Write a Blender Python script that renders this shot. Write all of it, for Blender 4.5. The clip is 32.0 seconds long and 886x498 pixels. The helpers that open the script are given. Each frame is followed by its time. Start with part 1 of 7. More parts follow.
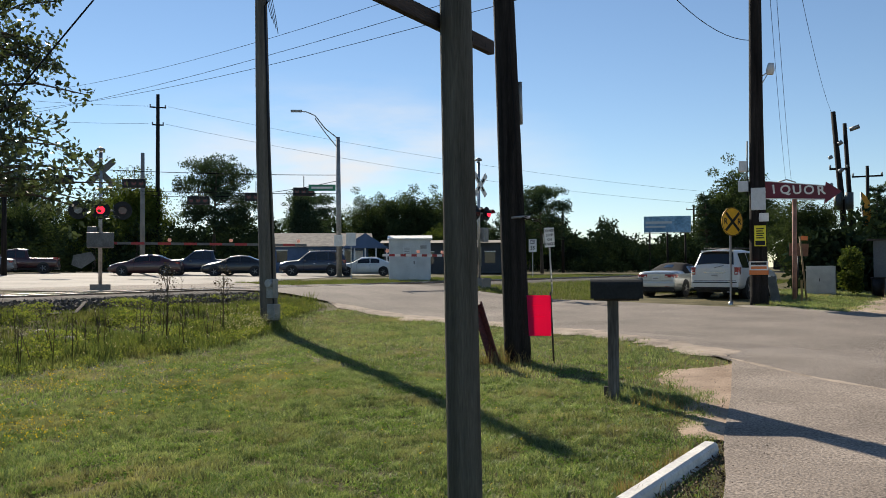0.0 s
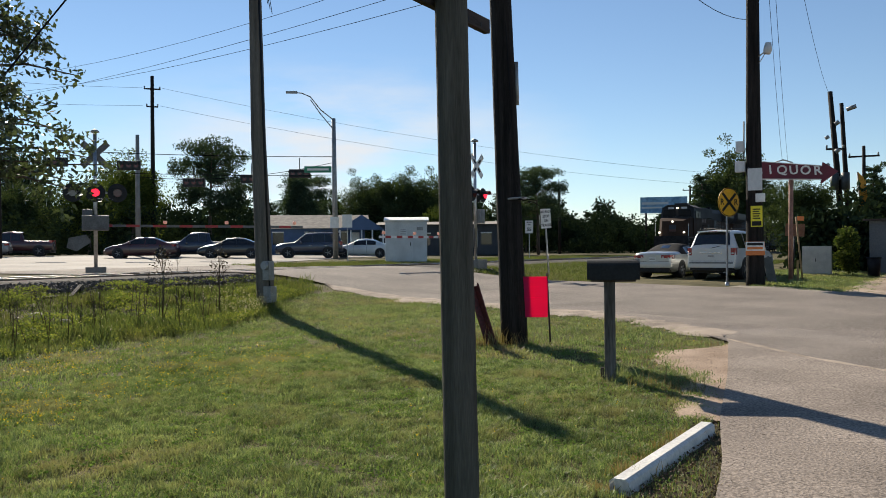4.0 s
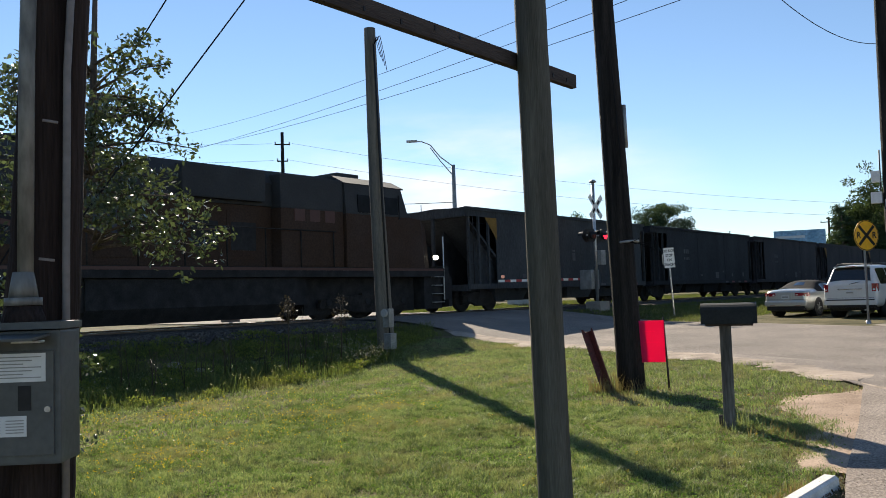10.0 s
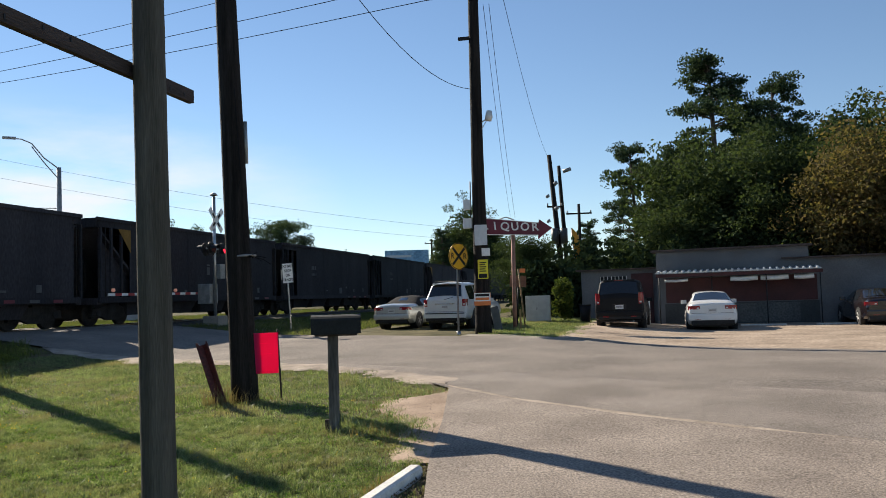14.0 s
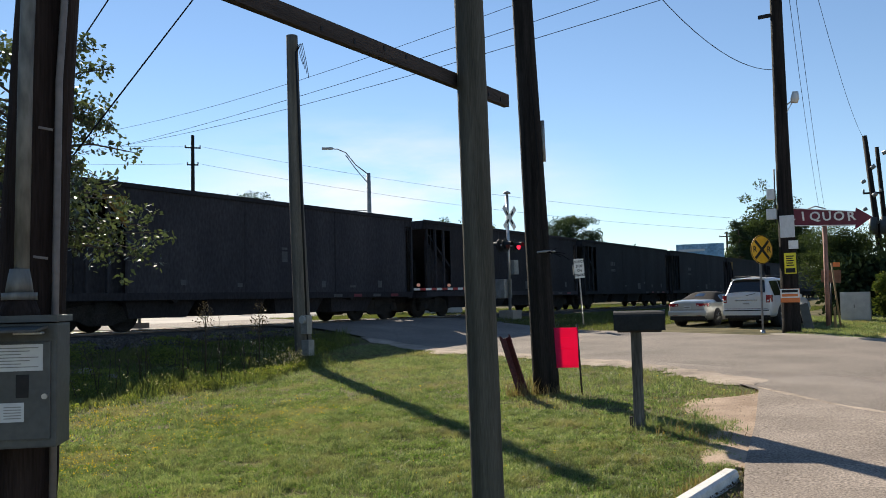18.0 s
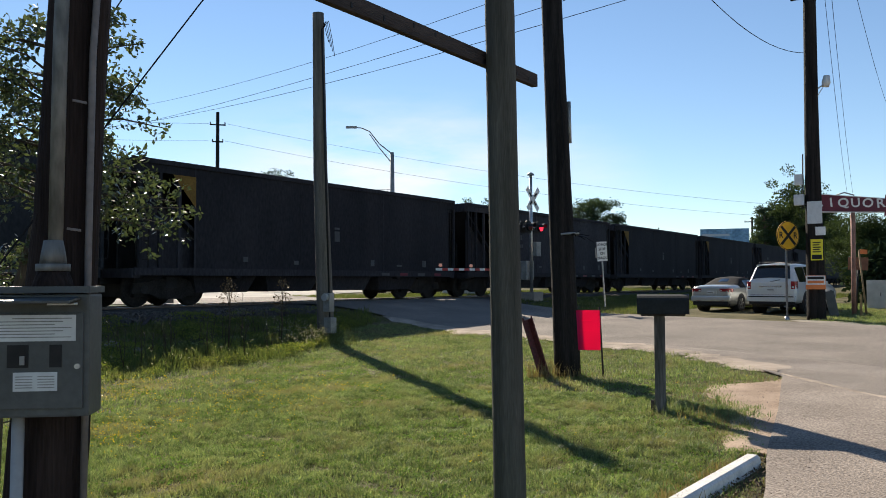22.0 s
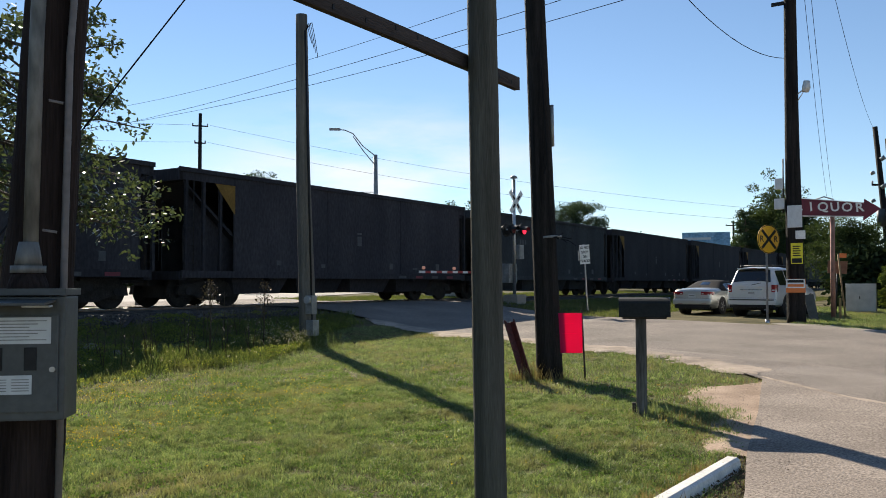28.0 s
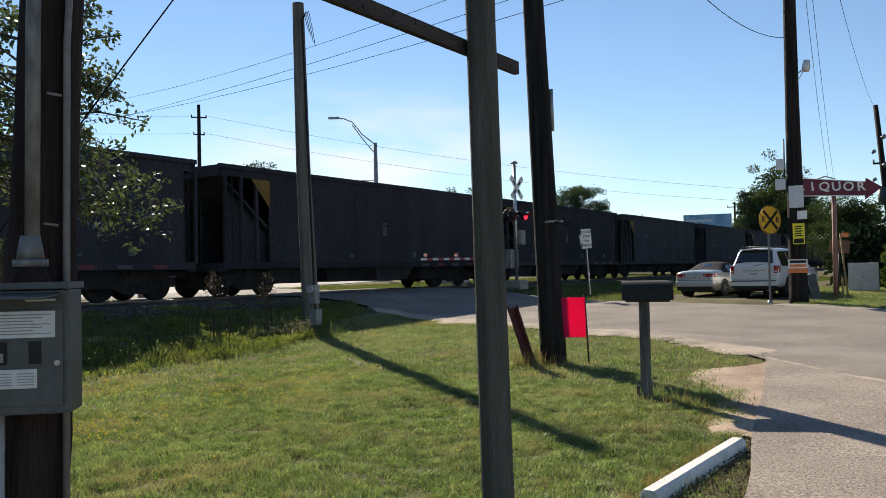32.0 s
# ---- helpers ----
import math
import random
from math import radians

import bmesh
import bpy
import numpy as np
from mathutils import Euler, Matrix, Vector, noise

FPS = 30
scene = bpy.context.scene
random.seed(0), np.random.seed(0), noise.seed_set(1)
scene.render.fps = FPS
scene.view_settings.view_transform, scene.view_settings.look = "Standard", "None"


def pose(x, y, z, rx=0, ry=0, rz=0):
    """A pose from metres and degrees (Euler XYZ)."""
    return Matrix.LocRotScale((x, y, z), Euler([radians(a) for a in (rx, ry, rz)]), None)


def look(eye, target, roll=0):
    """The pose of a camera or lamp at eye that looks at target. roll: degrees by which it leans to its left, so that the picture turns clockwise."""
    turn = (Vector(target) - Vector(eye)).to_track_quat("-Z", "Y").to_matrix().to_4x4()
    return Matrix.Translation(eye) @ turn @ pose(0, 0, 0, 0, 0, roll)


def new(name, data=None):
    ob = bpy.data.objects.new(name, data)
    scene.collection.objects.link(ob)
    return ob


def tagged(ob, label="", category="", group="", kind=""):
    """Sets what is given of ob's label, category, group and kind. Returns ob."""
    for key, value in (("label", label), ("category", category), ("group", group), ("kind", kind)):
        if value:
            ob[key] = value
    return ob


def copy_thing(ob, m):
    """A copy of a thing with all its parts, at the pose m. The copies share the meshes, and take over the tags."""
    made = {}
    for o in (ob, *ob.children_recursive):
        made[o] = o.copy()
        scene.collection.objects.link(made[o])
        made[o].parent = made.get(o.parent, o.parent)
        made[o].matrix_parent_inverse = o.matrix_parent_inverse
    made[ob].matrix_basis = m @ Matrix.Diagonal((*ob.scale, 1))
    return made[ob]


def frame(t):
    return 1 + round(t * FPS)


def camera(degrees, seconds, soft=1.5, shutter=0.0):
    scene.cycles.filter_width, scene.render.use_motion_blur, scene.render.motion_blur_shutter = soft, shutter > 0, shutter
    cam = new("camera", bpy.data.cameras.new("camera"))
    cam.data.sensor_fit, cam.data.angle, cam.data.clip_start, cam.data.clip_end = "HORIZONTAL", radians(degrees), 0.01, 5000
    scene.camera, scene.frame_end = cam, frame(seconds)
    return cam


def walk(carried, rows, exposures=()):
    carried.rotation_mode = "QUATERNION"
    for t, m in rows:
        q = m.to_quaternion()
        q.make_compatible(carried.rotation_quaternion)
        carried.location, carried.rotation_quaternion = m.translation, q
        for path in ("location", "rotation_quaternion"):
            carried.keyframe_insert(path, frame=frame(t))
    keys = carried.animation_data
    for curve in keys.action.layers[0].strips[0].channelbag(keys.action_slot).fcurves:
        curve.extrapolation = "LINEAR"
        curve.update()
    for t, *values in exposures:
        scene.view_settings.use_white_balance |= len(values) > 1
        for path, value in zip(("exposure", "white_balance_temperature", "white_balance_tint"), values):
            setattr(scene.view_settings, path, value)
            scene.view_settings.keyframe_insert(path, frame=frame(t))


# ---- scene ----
cam = camera(56.1, 32.0, soft=0.9)
PATH = [
    (0, (-0.105, 0.110, 1.555), (-1.124, 1.831, 1.603), -0.32),
    (0.5, (-0.107, 0.115, 1.554), (-1.129, 1.834, 1.601), -0.53),
    (1, (-0.111, 0.119, 1.558), (-1.129, 1.841, 1.592), -0.52),
    (1.5, (-0.115, 0.126, 1.556), (-1.124, 1.853, 1.574), -0.38),
    (2, (-0.123, 0.122, 1.550), (-1.131, 1.849, 1.561), -0.23),
    (2.5, (-0.116, 0.135, 1.556), (-1.124, 1.862, 1.563), -0.26),
    (4.5, (-0.121, 0.144, 1.557), (-1.138, 1.867, 1.563), -0.82),
    (5, (-0.085, 0.118, 1.569), (-1.113, 1.834, 1.589), -1.70),
    (5.5, (0.091, 0.234, 1.586), (-0.954, 1.939, 1.625), -0.93),
    (6, (0.219, 0.274, 1.577), (-0.852, 1.963, 1.595), 1.00),
    (6.5, (0.257, 0.254, 1.576), (-0.874, 1.904, 1.579), 1.11),
    (7, (0.208, 0.211, 1.579), (-0.977, 1.822, 1.590), 1.44),
    (7.5, (0.157, 0.201, 1.584), (-1.044, 1.801, 1.599), 1.07),
    (8, (0.132, 0.170, 1.600), (-1.067, 1.770, 1.626), 0.48),
    (8.5, (0.101, 0.170, 1.606), (-1.096, 1.771, 1.659), -0.77),
    (9, (0.107, 0.153, 1.615), (-1.109, 1.739, 1.695), -1.94),
    (9.5, (0.110, 0.154, 1.624), (-1.129, 1.721, 1.733), -2.17),
    (10, (0.105, 0.156, 1.621), (-1.149, 1.711, 1.732), -1.84),
    (10.5, (0.103, 0.160, 1.615), (-1.161, 1.707, 1.718), -1.45),
    (11, (0.099, 0.164, 1.614), (-1.165, 1.711, 1.706), -1.07),
    (11.5, (0.100, 0.169, 1.611), (-1.136, 1.739, 1.694), -1.03),
    (12, (0.194, 0.157, 1.609), (-0.883, 1.840, 1.683), -1.95),
    (12.5, (0.227, 0.164, 1.586), (-0.501, 2.026, 1.634), -2.57),
    (13, (0.162, 0.113, 1.583), (-0.286, 2.061, 1.641), -3.60),
    (13.5, (0.162, 0.055, 1.607), (-0.212, 2.015, 1.746), -2.63),
    (14, (0.282, -0.071, 1.588), (-0.173, 1.873, 1.707), -1.75),
    (14.5, (0.235, -0.074, 1.587), (-0.447, 1.805, 1.656), -1.49),
    (15, (0.166, -0.131, 1.575), (-0.737, 1.652, 1.635), -0.77),
    (15.5, (0.155, -0.122, 1.594), (-0.834, 1.615, 1.673), -1.49),
    (17.5, (0.154, -0.170, 1.597), (-0.908, 1.518, 1.736), -1.33),
    (18, (0.143, -0.178, 1.596), (-0.938, 1.500, 1.722), -1.34),
    (18.5, (0.141, -0.185, 1.599), (-0.959, 1.482, 1.709), -1.04),
    (19, (0.146, -0.185, 1.597), (-0.963, 1.477, 1.693), -0.91),
    (19.5, (0.139, -0.180, 1.594), (-0.975, 1.478, 1.686), -0.97),
    (20, (0.137, -0.180, 1.595), (-0.982, 1.476, 1.681), -0.84),
    (20.5, (0.127, -0.176, 1.592), (-0.996, 1.477, 1.675), -0.87),
    (21, (0.124, -0.178, 1.590), (-1.001, 1.474, 1.671), -0.69),
    (21.5, (0.128, -0.184, 1.590), (-0.997, 1.467, 1.670), -0.52),
    (22, (0.123, -0.188, 1.590), (-1.004, 1.463, 1.670), -0.29),
    (22.5, (0.127, -0.194, 1.590), (-1.002, 1.455, 1.673), -0.20),
    (23, (0.130, -0.197, 1.595), (-1.000, 1.451, 1.682), -0.24),
    (23.5, (0.133, -0.192, 1.595), (-0.985, 1.463, 1.690), -0.50),
    (24, (0.136, -0.189, 1.595), (-0.978, 1.470, 1.693), -0.62),
    (24.5, (0.134, -0.183, 1.592), (-0.981, 1.475, 1.689), -0.58),
    (26.5, (0.129, -0.179, 1.592), (-0.969, 1.490, 1.684), -0.29),
    (27, (0.120, -0.173, 1.592), (-0.973, 1.500, 1.679), -0.39),
    (27.5, (0.123, -0.171, 1.591), (-0.969, 1.503, 1.675), -0.37),
    (28, (0.128, -0.177, 1.591), (-0.965, 1.495, 1.677), -0.17),
    (28.5, (0.125, -0.177, 1.587), (-0.974, 1.491, 1.676), 0.05),
    (29, (0.114, -0.174, 1.588), (-0.993, 1.489, 1.673), 0.17),
    (29.5, (0.118, -0.172, 1.589), (-0.987, 1.493, 1.669), -0.13),
    (30, (0.119, -0.177, 1.588), (-0.980, 1.493, 1.668), -0.49),
    (30.5, (0.119, -0.176, 1.588), (-0.976, 1.496, 1.662), -1.19),
    (31, (0.114, -0.171, 1.589), (-0.979, 1.502, 1.657), -1.46),
    (31.5, (0.116, -0.174, 1.590), (-0.980, 1.498, 1.651), -1.23),
    (32, (0.119, -0.172, 1.588), (-0.978, 1.499, 1.643), -1.25),
]
walk(cam, [(t, look(eye, target, roll)) for t, eye, target, roll in PATH], [(0, 0.62), (5, 0.6), (6, 0.55), (6.5, 0.4), (7, 0.28), (7.5, 0.5), (8, 0.72), (9, 0.96), (11, 0.96), (12, 0.87), (13.2, 0.75), (15, 0.82), (20, 0.85), (32, 0.85)])

# ---- light ----
SUN_AZ, SUN_EL = radians(-53.8), radians(31.3)
world = bpy.data.worlds.new("sky")
scene.world = world
world.use_nodes = True
wn, wl = world.node_tree.nodes, world.node_tree.links
wn.clear()
sky = wn.new("ShaderNodeTexSky")
sky.sky_type = "NISHITA"
sky.sun_disc = False
sky.sun_elevation, sky.sun_rotation = SUN_EL, SUN_AZ % (2 * math.pi)
sky.air_density, sky.dust_density, sky.ozone_density = 0.95, 0.0, 3.0
bg = wn.new("ShaderNodeBackground")
bg.inputs["Strength"].default_value = 0.072
wo = wn.new("ShaderNodeOutputWorld")
# thin streaked cloud low in the sky
wc = wn.new("ShaderNodeTexCoord")
wmap = wn.new("ShaderNodeMapping")
wmap.inputs["Scale"].default_value = (1.6, 1.6, 7.0)
wnoise = wn.new("ShaderNodeTexNoise")
wnoise.inputs["Scale"].default_value, wnoise.inputs["Detail"].default_value, wnoise.inputs["Roughness"].default_value = 2.6, 7.0, 0.58
wramp = wn.new("ShaderNodeValToRGB")
wramp.color_ramp.elements[0].position, wramp.color_ramp.elements[1].position = 0.34, 0.62
wl.new(wc.outputs["Generated"], wmap.inputs["Vector"])
wl.new(wmap.outputs["Vector"], wnoise.inputs["Vector"])
wl.new(wnoise.outputs["Fac"], wramp.inputs["Fac"])
wdist = wn.new("ShaderNodeVectorMath")
wdist.operation = "DISTANCE"
wdist.inputs[1].default_value = (-0.60, 0.79, 0.115)
wsq = wn.new("ShaderNodeVectorMath")
wsq.operation = "MULTIPLY"
wsq.inputs[1].default_value = (1.0, 1.0, 2.6)
wsq2 = wn.new("ShaderNodeVectorMath")
wsq2.operation = "MULTIPLY"
wsq2.inputs[0].default_value = (-0.60, 0.79, 0.115)
wsq2.inputs[1].default_value = (1.0, 1.0, 2.6)
wl.new(wc.outputs["Generated"], wsq.inputs[0])
wl.new(wsq.outputs[0], wdist.inputs[0])
wl.new(wsq2.outputs[0], wdist.inputs[1])
wfall = wn.new("ShaderNodeMapRange")
wfall.inputs["From Min"].default_value, wfall.inputs["From Max"].default_value = 0.31, 0.05
wl.new(wdist.outputs["Value"], wfall.inputs["Value"])
wmul = wn.new("ShaderNodeMath")
wmul.operation = "MULTIPLY"
wl.new(wfall.outputs["Result"], wmul.inputs[0])
wl.new(wramp.outputs["Color"], wmul.inputs[1])
wmix = wn.new("ShaderNodeMix")
wmix.data_type = "RGBA"
wl.new(wmul.outputs[0], wmix.inputs["Factor"])
wl.new(sky.outputs["Color"], wmix.inputs[6])
wmix.inputs[7].default_value = (7.6, 7.75, 8.0, 1)
wl.new(wmix.outputs[2], bg.inputs["Color"])
wl.new(bg.outputs[0], wo.inputs["Surface"])

sun = new("sun", bpy.data.lights.new("sun", "SUN"))
sun.data.energy, sun.data.angle, sun.data.color = 5.0, radians(0.55), (1.0, 0.90, 0.75)
SUN_DIR = Vector((math.sin(SUN_AZ) * math.cos(SUN_EL), math.cos(SUN_AZ) * math.cos(SUN_EL), math.sin(SUN_EL)))
sun.matrix_world = look(SUN_DIR * 60, (0, 0, 0))


# ---- materials ----
def mat(name, color, rough=0.7, metal=0.0, var=0.25, scale=6.0, fine=60.0, bump=0.15, second=None, jitter=0.0, spec=0.5, stretch=(1, 1, 1), coat=0.0, island=0.0, grain=None):
    """A surface with stains at one scale, grain at another, a fine relief, and a second colour where it is worn."""
    m = bpy.data.materials.new(name)
    m.use_nodes = True
    n, l = m.node_tree.nodes, m.node_tree.links
    b = n["Principled BSDF"]
    tc, mp = n.new("ShaderNodeTexCoord"), n.new("ShaderNodeMapping")
    mp.inputs["Scale"].default_value = stretch
    l.new(tc.outputs["Object"], mp.inputs["Vector"])
    big, small = n.new("ShaderNodeTexNoise"), n.new("ShaderNodeTexNoise")
    big.inputs["Scale"].default_value, big.inputs["Detail"].default_value = scale, 6
    small.inputs["Scale"].default_value, small.inputs["Detail"].default_value = fine, 3
    l.new(mp.outputs[0], big.inputs["Vector"])
    l.new(mp.outputs[0], small.inputs["Vector"])
    ramp = n.new("ShaderNodeValToRGB")
    lo = [max(0.0, c * (1 - var)) for c in color]
    hi = list(second) if second else [min(1.0, c * (1 + var)) for c in color]
    ramp.color_ramp.elements[0].position, ramp.color_ramp.elements[1].position = 0.32, 0.70
    ramp.color_ramp.elements[0].color, ramp.color_ramp.elements[1].color = (*lo, 1), (*hi, 1)
    l.new(big.outputs["Fac"], ramp.inputs["Fac"])
    gr = n.new("ShaderNodeMapRange")
    gr.inputs["From Min"].default_value, gr.inputs["From Max"].default_value = 0.28, 0.72
    gr.inputs["To Min"].default_value, gr.inputs["To Max"].default_value = 1 - (grain or var * 0.8), 1 + (grain or var * 0.8)
    l.new(small.outputs["Fac"], gr.inputs["Value"])
    mul = n.new("ShaderNodeMix")
    mul.data_type, mul.blend_type = "RGBA", "MULTIPLY"
    mul.inputs["Factor"].default_value = 1.0
    l.new(ramp.outputs["Color"], mul.inputs[6])
    l.new(gr.outputs["Result"], mul.inputs[7])
    last = mul.outputs[2]
    if jitter or island:
        hsv, jr = n.new("ShaderNodeHueSaturation"), n.new("ShaderNodeMapRange")
        j = jitter or island
        jr.inputs["To Min"].default_value, jr.inputs["To Max"].default_value = 1 - j, 1 + j
        if jitter:
            l.new(n.new("ShaderNodeObjectInfo").outputs["Random"], jr.inputs["Value"])
        else:
            l.new(n.new("ShaderNodeNewGeometry").outputs["Random Per Island"], jr.inputs["Value"])
        l.new(jr.outputs["Result"], hsv.inputs["Value"])
        l.new(last, hsv.inputs["Color"])
        last = hsv.outputs["Color"]
    l.new(last, b.inputs["Base Color"])
    b.inputs["Roughness"].default_value, b.inputs["Metallic"].default_value = rough, metal
    b.inputs["Specular IOR Level"].default_value = spec
    b.inputs["Coat Weight"].default_value = coat
    b.inputs["Coat Roughness"].default_value = 0.06
    if bump:
        bp = n.new("ShaderNodeBump")
        bp.inputs["Strength"].default_value, bp.inputs["Distance"].default_value = bump, 0.02
        l.new(small.outputs["Fac"], bp.inputs["Height"])
        l.new(bp.outputs[0], b.inputs["Normal"])
    return m


def leaf_mat(name, color, second, through_light=0.45, rough=0.5, spec=0.35, tint=(1.3, 1.35, 0.7), dry=None, mottle=0.0):
    """Leaves and blades: part of the light goes through them."""
    m = bpy.data.materials.new(name)
    m.use_nodes = True
    n, l = m.node_tree.nodes, m.node_tree.links
    b, out = n["Principled BSDF"], n["Material Output"]
    geo, ramp = n.new("ShaderNodeNewGeometry"), n.new("ShaderNodeValToRGB")
    ramp.color_ramp.elements[0].color, ramp.color_ramp.elements[1].color = (*color, 1), (*second, 1)
    l.new(geo.outputs["Random Per Island"], ramp.inputs["Fac"])
    tc, big = n.new("ShaderNodeTexCoord"), n.new("ShaderNodeTexNoise")
    big.inputs["Scale"].default_value = 0.7
    l.new(tc.outputs["Object"], big.inputs["Vector"])
    rng = n.new("ShaderNodeMapRange")
    rng.inputs["To Min"].default_value, rng.inputs["To Max"].default_value = 0.6, 1.4
    l.new(big.outputs["Fac"], rng.inputs["Value"])
    mul = n.new("ShaderNodeMix")
    mul.data_type, mul.blend_type = "RGBA", "MULTIPLY"
    mul.inputs["Factor"].default_value = 1.0
    l.new(ramp.outputs["Color"], mul.inputs[6])
    l.new(rng.outputs["Result"], mul.inputs[7])
    leafc = mul.outputs[2]
    if mottle:
        spot, sr, sm = n.new("ShaderNodeTexNoise"), n.new("ShaderNodeMapRange"), n.new("ShaderNodeMix")
        spot.inputs["Scale"].default_value, spot.inputs["Detail"].default_value, spot.inputs["Roughness"].default_value = 7.0, 6, 0.7
        l.new(tc.outputs["Object"], spot.inputs["Vector"])
        sr.inputs["From Min"].default_value, sr.inputs["From Max"].default_value = 0.34, 0.66
        sr.inputs["To Min"].default_value, sr.inputs["To Max"].default_value = 1 - mottle, 1 + mottle
        l.new(spot.outputs["Fac"], sr.inputs["Value"])
        sm.data_type, sm.blend_type = "RGBA", "MULTIPLY"
        sm.inputs["Factor"].default_value = 1.0
        l.new(leafc, sm.inputs[6])
        l.new(sr.outputs["Result"], sm.inputs[7])
        leafc = sm.outputs[2]
    if dry:
        patch, edge, dmix = n.new("ShaderNodeTexNoise"), n.new("ShaderNodeMapRange"), n.new("ShaderNodeMix")
        patch.inputs["Scale"].default_value, patch.inputs["Detail"].default_value, patch.inputs["Roughness"].default_value = 0.8, 9, 0.68
        l.new(tc.outputs["Object"], patch.inputs["Vector"])
        edge.inputs["From Min"].default_value, edge.inputs["From Max"].default_value = 0.50, 0.74
        l.new(patch.outputs["Fac"], edge.inputs["Value"])
        dmix.data_type = "RGBA"
        dmix.inputs[7].default_value = (*dry, 1)
        l.new(edge.outputs["Result"], dmix.inputs["Factor"])
        l.new(leafc, dmix.inputs[6])
        leafc = dmix.outputs[2]
    l.new(leafc, b.inputs["Base Color"])
    b.inputs["Roughness"].default_value, b.inputs["Specular IOR Level"].default_value = rough, spec
    tr, mx = n.new("ShaderNodeBsdfTranslucent"), n.new("ShaderNodeMixShader")
    warm = n.new("ShaderNodeMix")
    warm.data_type, warm.blend_type = "RGBA", "MULTIPLY"
    warm.inputs["Factor"].default_value = 1.0
    warm.inputs[7].default_value = (*tint, 1)
    l.new(leafc, warm.inputs[6])
    l.new(warm.outputs[2], tr.inputs["Color"])
    mx.inputs["Fac"].default_value = through_light
    l.new(b.outputs[0], mx.inputs[1])
    l.new(tr.outputs[0], mx.inputs[2])
    l.new(mx.outputs[0], out.inputs["Surface"])
    return m


def glow(name, color, strength):
    m = bpy.data.materials.new(name)
    m.use_nodes = True
    b = m.node_tree.nodes["Principled BSDF"]
    b.inputs["Base Color"].default_value = (*color, 1)
    b.inputs["Emission Color"].default_value = (*color, 1)
    b.inputs["Emission Strength"].default_value = strength
    return m


def glass(name, color, rough=0.03):
    m = bpy.data.materials.new(name)
    m.use_nodes = True
    b = m.node_tree.nodes["Principled BSDF"]
    b.inputs["Base Color"].default_value = (*color, 1)
    b.inputs["Roughness"].default_value = rough
    b.inputs["Transmission Weight"].default_value = 0.55
    b.inputs["IOR"].default_value = 1.45
    return m


M_SOIL = mat("lawn_soil", (0.09, 0.088, 0.036), 0.95, spec=0.1, var=0.45, scale=1.1, fine=24, bump=0.6, second=(0.15, 0.125, 0.065))
M_ASPHALT = mat("road_asphalt", (0.208, 0.178, 0.152), 0.9, var=0.2, scale=0.5, fine=38, bump=0.6, second=(0.25, 0.214, 0.182), spec=0.15, grain=0.65)
M_CHIP = mat("chip_seal", (0.235, 0.2, 0.17), 0.92, var=0.22, scale=0.7, fine=55, bump=0.7, second=(0.285, 0.245, 0.21), spec=0.15, grain=0.6)
M_DUSTLINE = mat("pale_dust", (0.34, 0.28, 0.225), 0.95, var=0.3, scale=2.4, fine=40, bump=0.4, spec=0.1)
M_ROOFEDGE = mat("rusty_roof_edge", (0.075, 0.058, 0.052), 0.8, var=0.35, scale=2.0, fine=14, bump=0.2, spec=0.2)
M_APRON = mat("worn_asphalt", (0.258, 0.214, 0.178), 0.92, var=0.2, scale=0.9, fine=46, bump=0.6, second=(0.305, 0.255, 0.212), spec=0.15, grain=0.55)
M_SAND = mat("sandy_dirt", (0.37, 0.27, 0.195), 0.95, spec=0.1, var=0.32, scale=1.4, fine=45, bump=0.5, second=(0.48, 0.365, 0.275))
M_LOT = mat("lot_dirt", (0.33, 0.255, 0.19), 0.95, spec=0.1, var=0.25, scale=0.7, fine=9, bump=0.3, second=(0.43, 0.34, 0.26), grain=0.3)
M_CONCRETE = mat("road_concrete", (0.26, 0.235, 0.205), 0.85, spec=0.2, var=0.18, scale=0.3, fine=12, bump=0.1)
M_GRAVEL = mat("track_ballast", (0.075, 0.066, 0.058), 0.95, spec=0.1, var=0.5, scale=3.0, fine=18, bump=0.9, second=(0.13, 0.115, 0.10))
M_STONE = mat("ballast_stone", (0.085, 0.076, 0.068), 0.85, var=0.3, scale=8, fine=40, bump=0.3, island=0.5)
M_RAIL = mat("rail_steel", (0.16, 0.11, 0.08), 0.5, 0.6, var=0.3, scale=4, fine=50)
M_RAILTOP = mat("polished_rail", (0.5, 0.48, 0.46), 0.22, 1.0, var=0.1, scale=4, fine=50, bump=0.02)
M_TIE = mat("railway_tie", (0.10, 0.075, 0.055), 0.9, var=0.35, scale=3, fine=40, stretch=(0.3, 1, 1))
M_GRASS = leaf_mat("lawn_grass", (0.075, 0.130, 0.050), (0.275, 0.295, 0.155), 0.38, dry=(0.34, 0.275, 0.175), rough=0.55, spec=0.25, mottle=0.6)
M_WEED = leaf_mat("tall_weeds", (0.068, 0.100, 0.034), (0.148, 0.160, 0.062), 0.36, dry=(0.19, 0.17, 0.085), rough=0.7, spec=0.1)
M_DUST = mat("dusty_asphalt", (0.235, 0.20, 0.155), 0.9, var=0.25, scale=1.6, fine=50, bump=0.4)
M_DRY = leaf_mat("dry_stalks", (0.09, 0.065, 0.035), (0.045, 0.032, 0.02), 0.12)
M_FLOWER = leaf_mat("yellow_flower", (0.55, 0.38, 0.02), (0.65, 0.48, 0.05), 0.3)
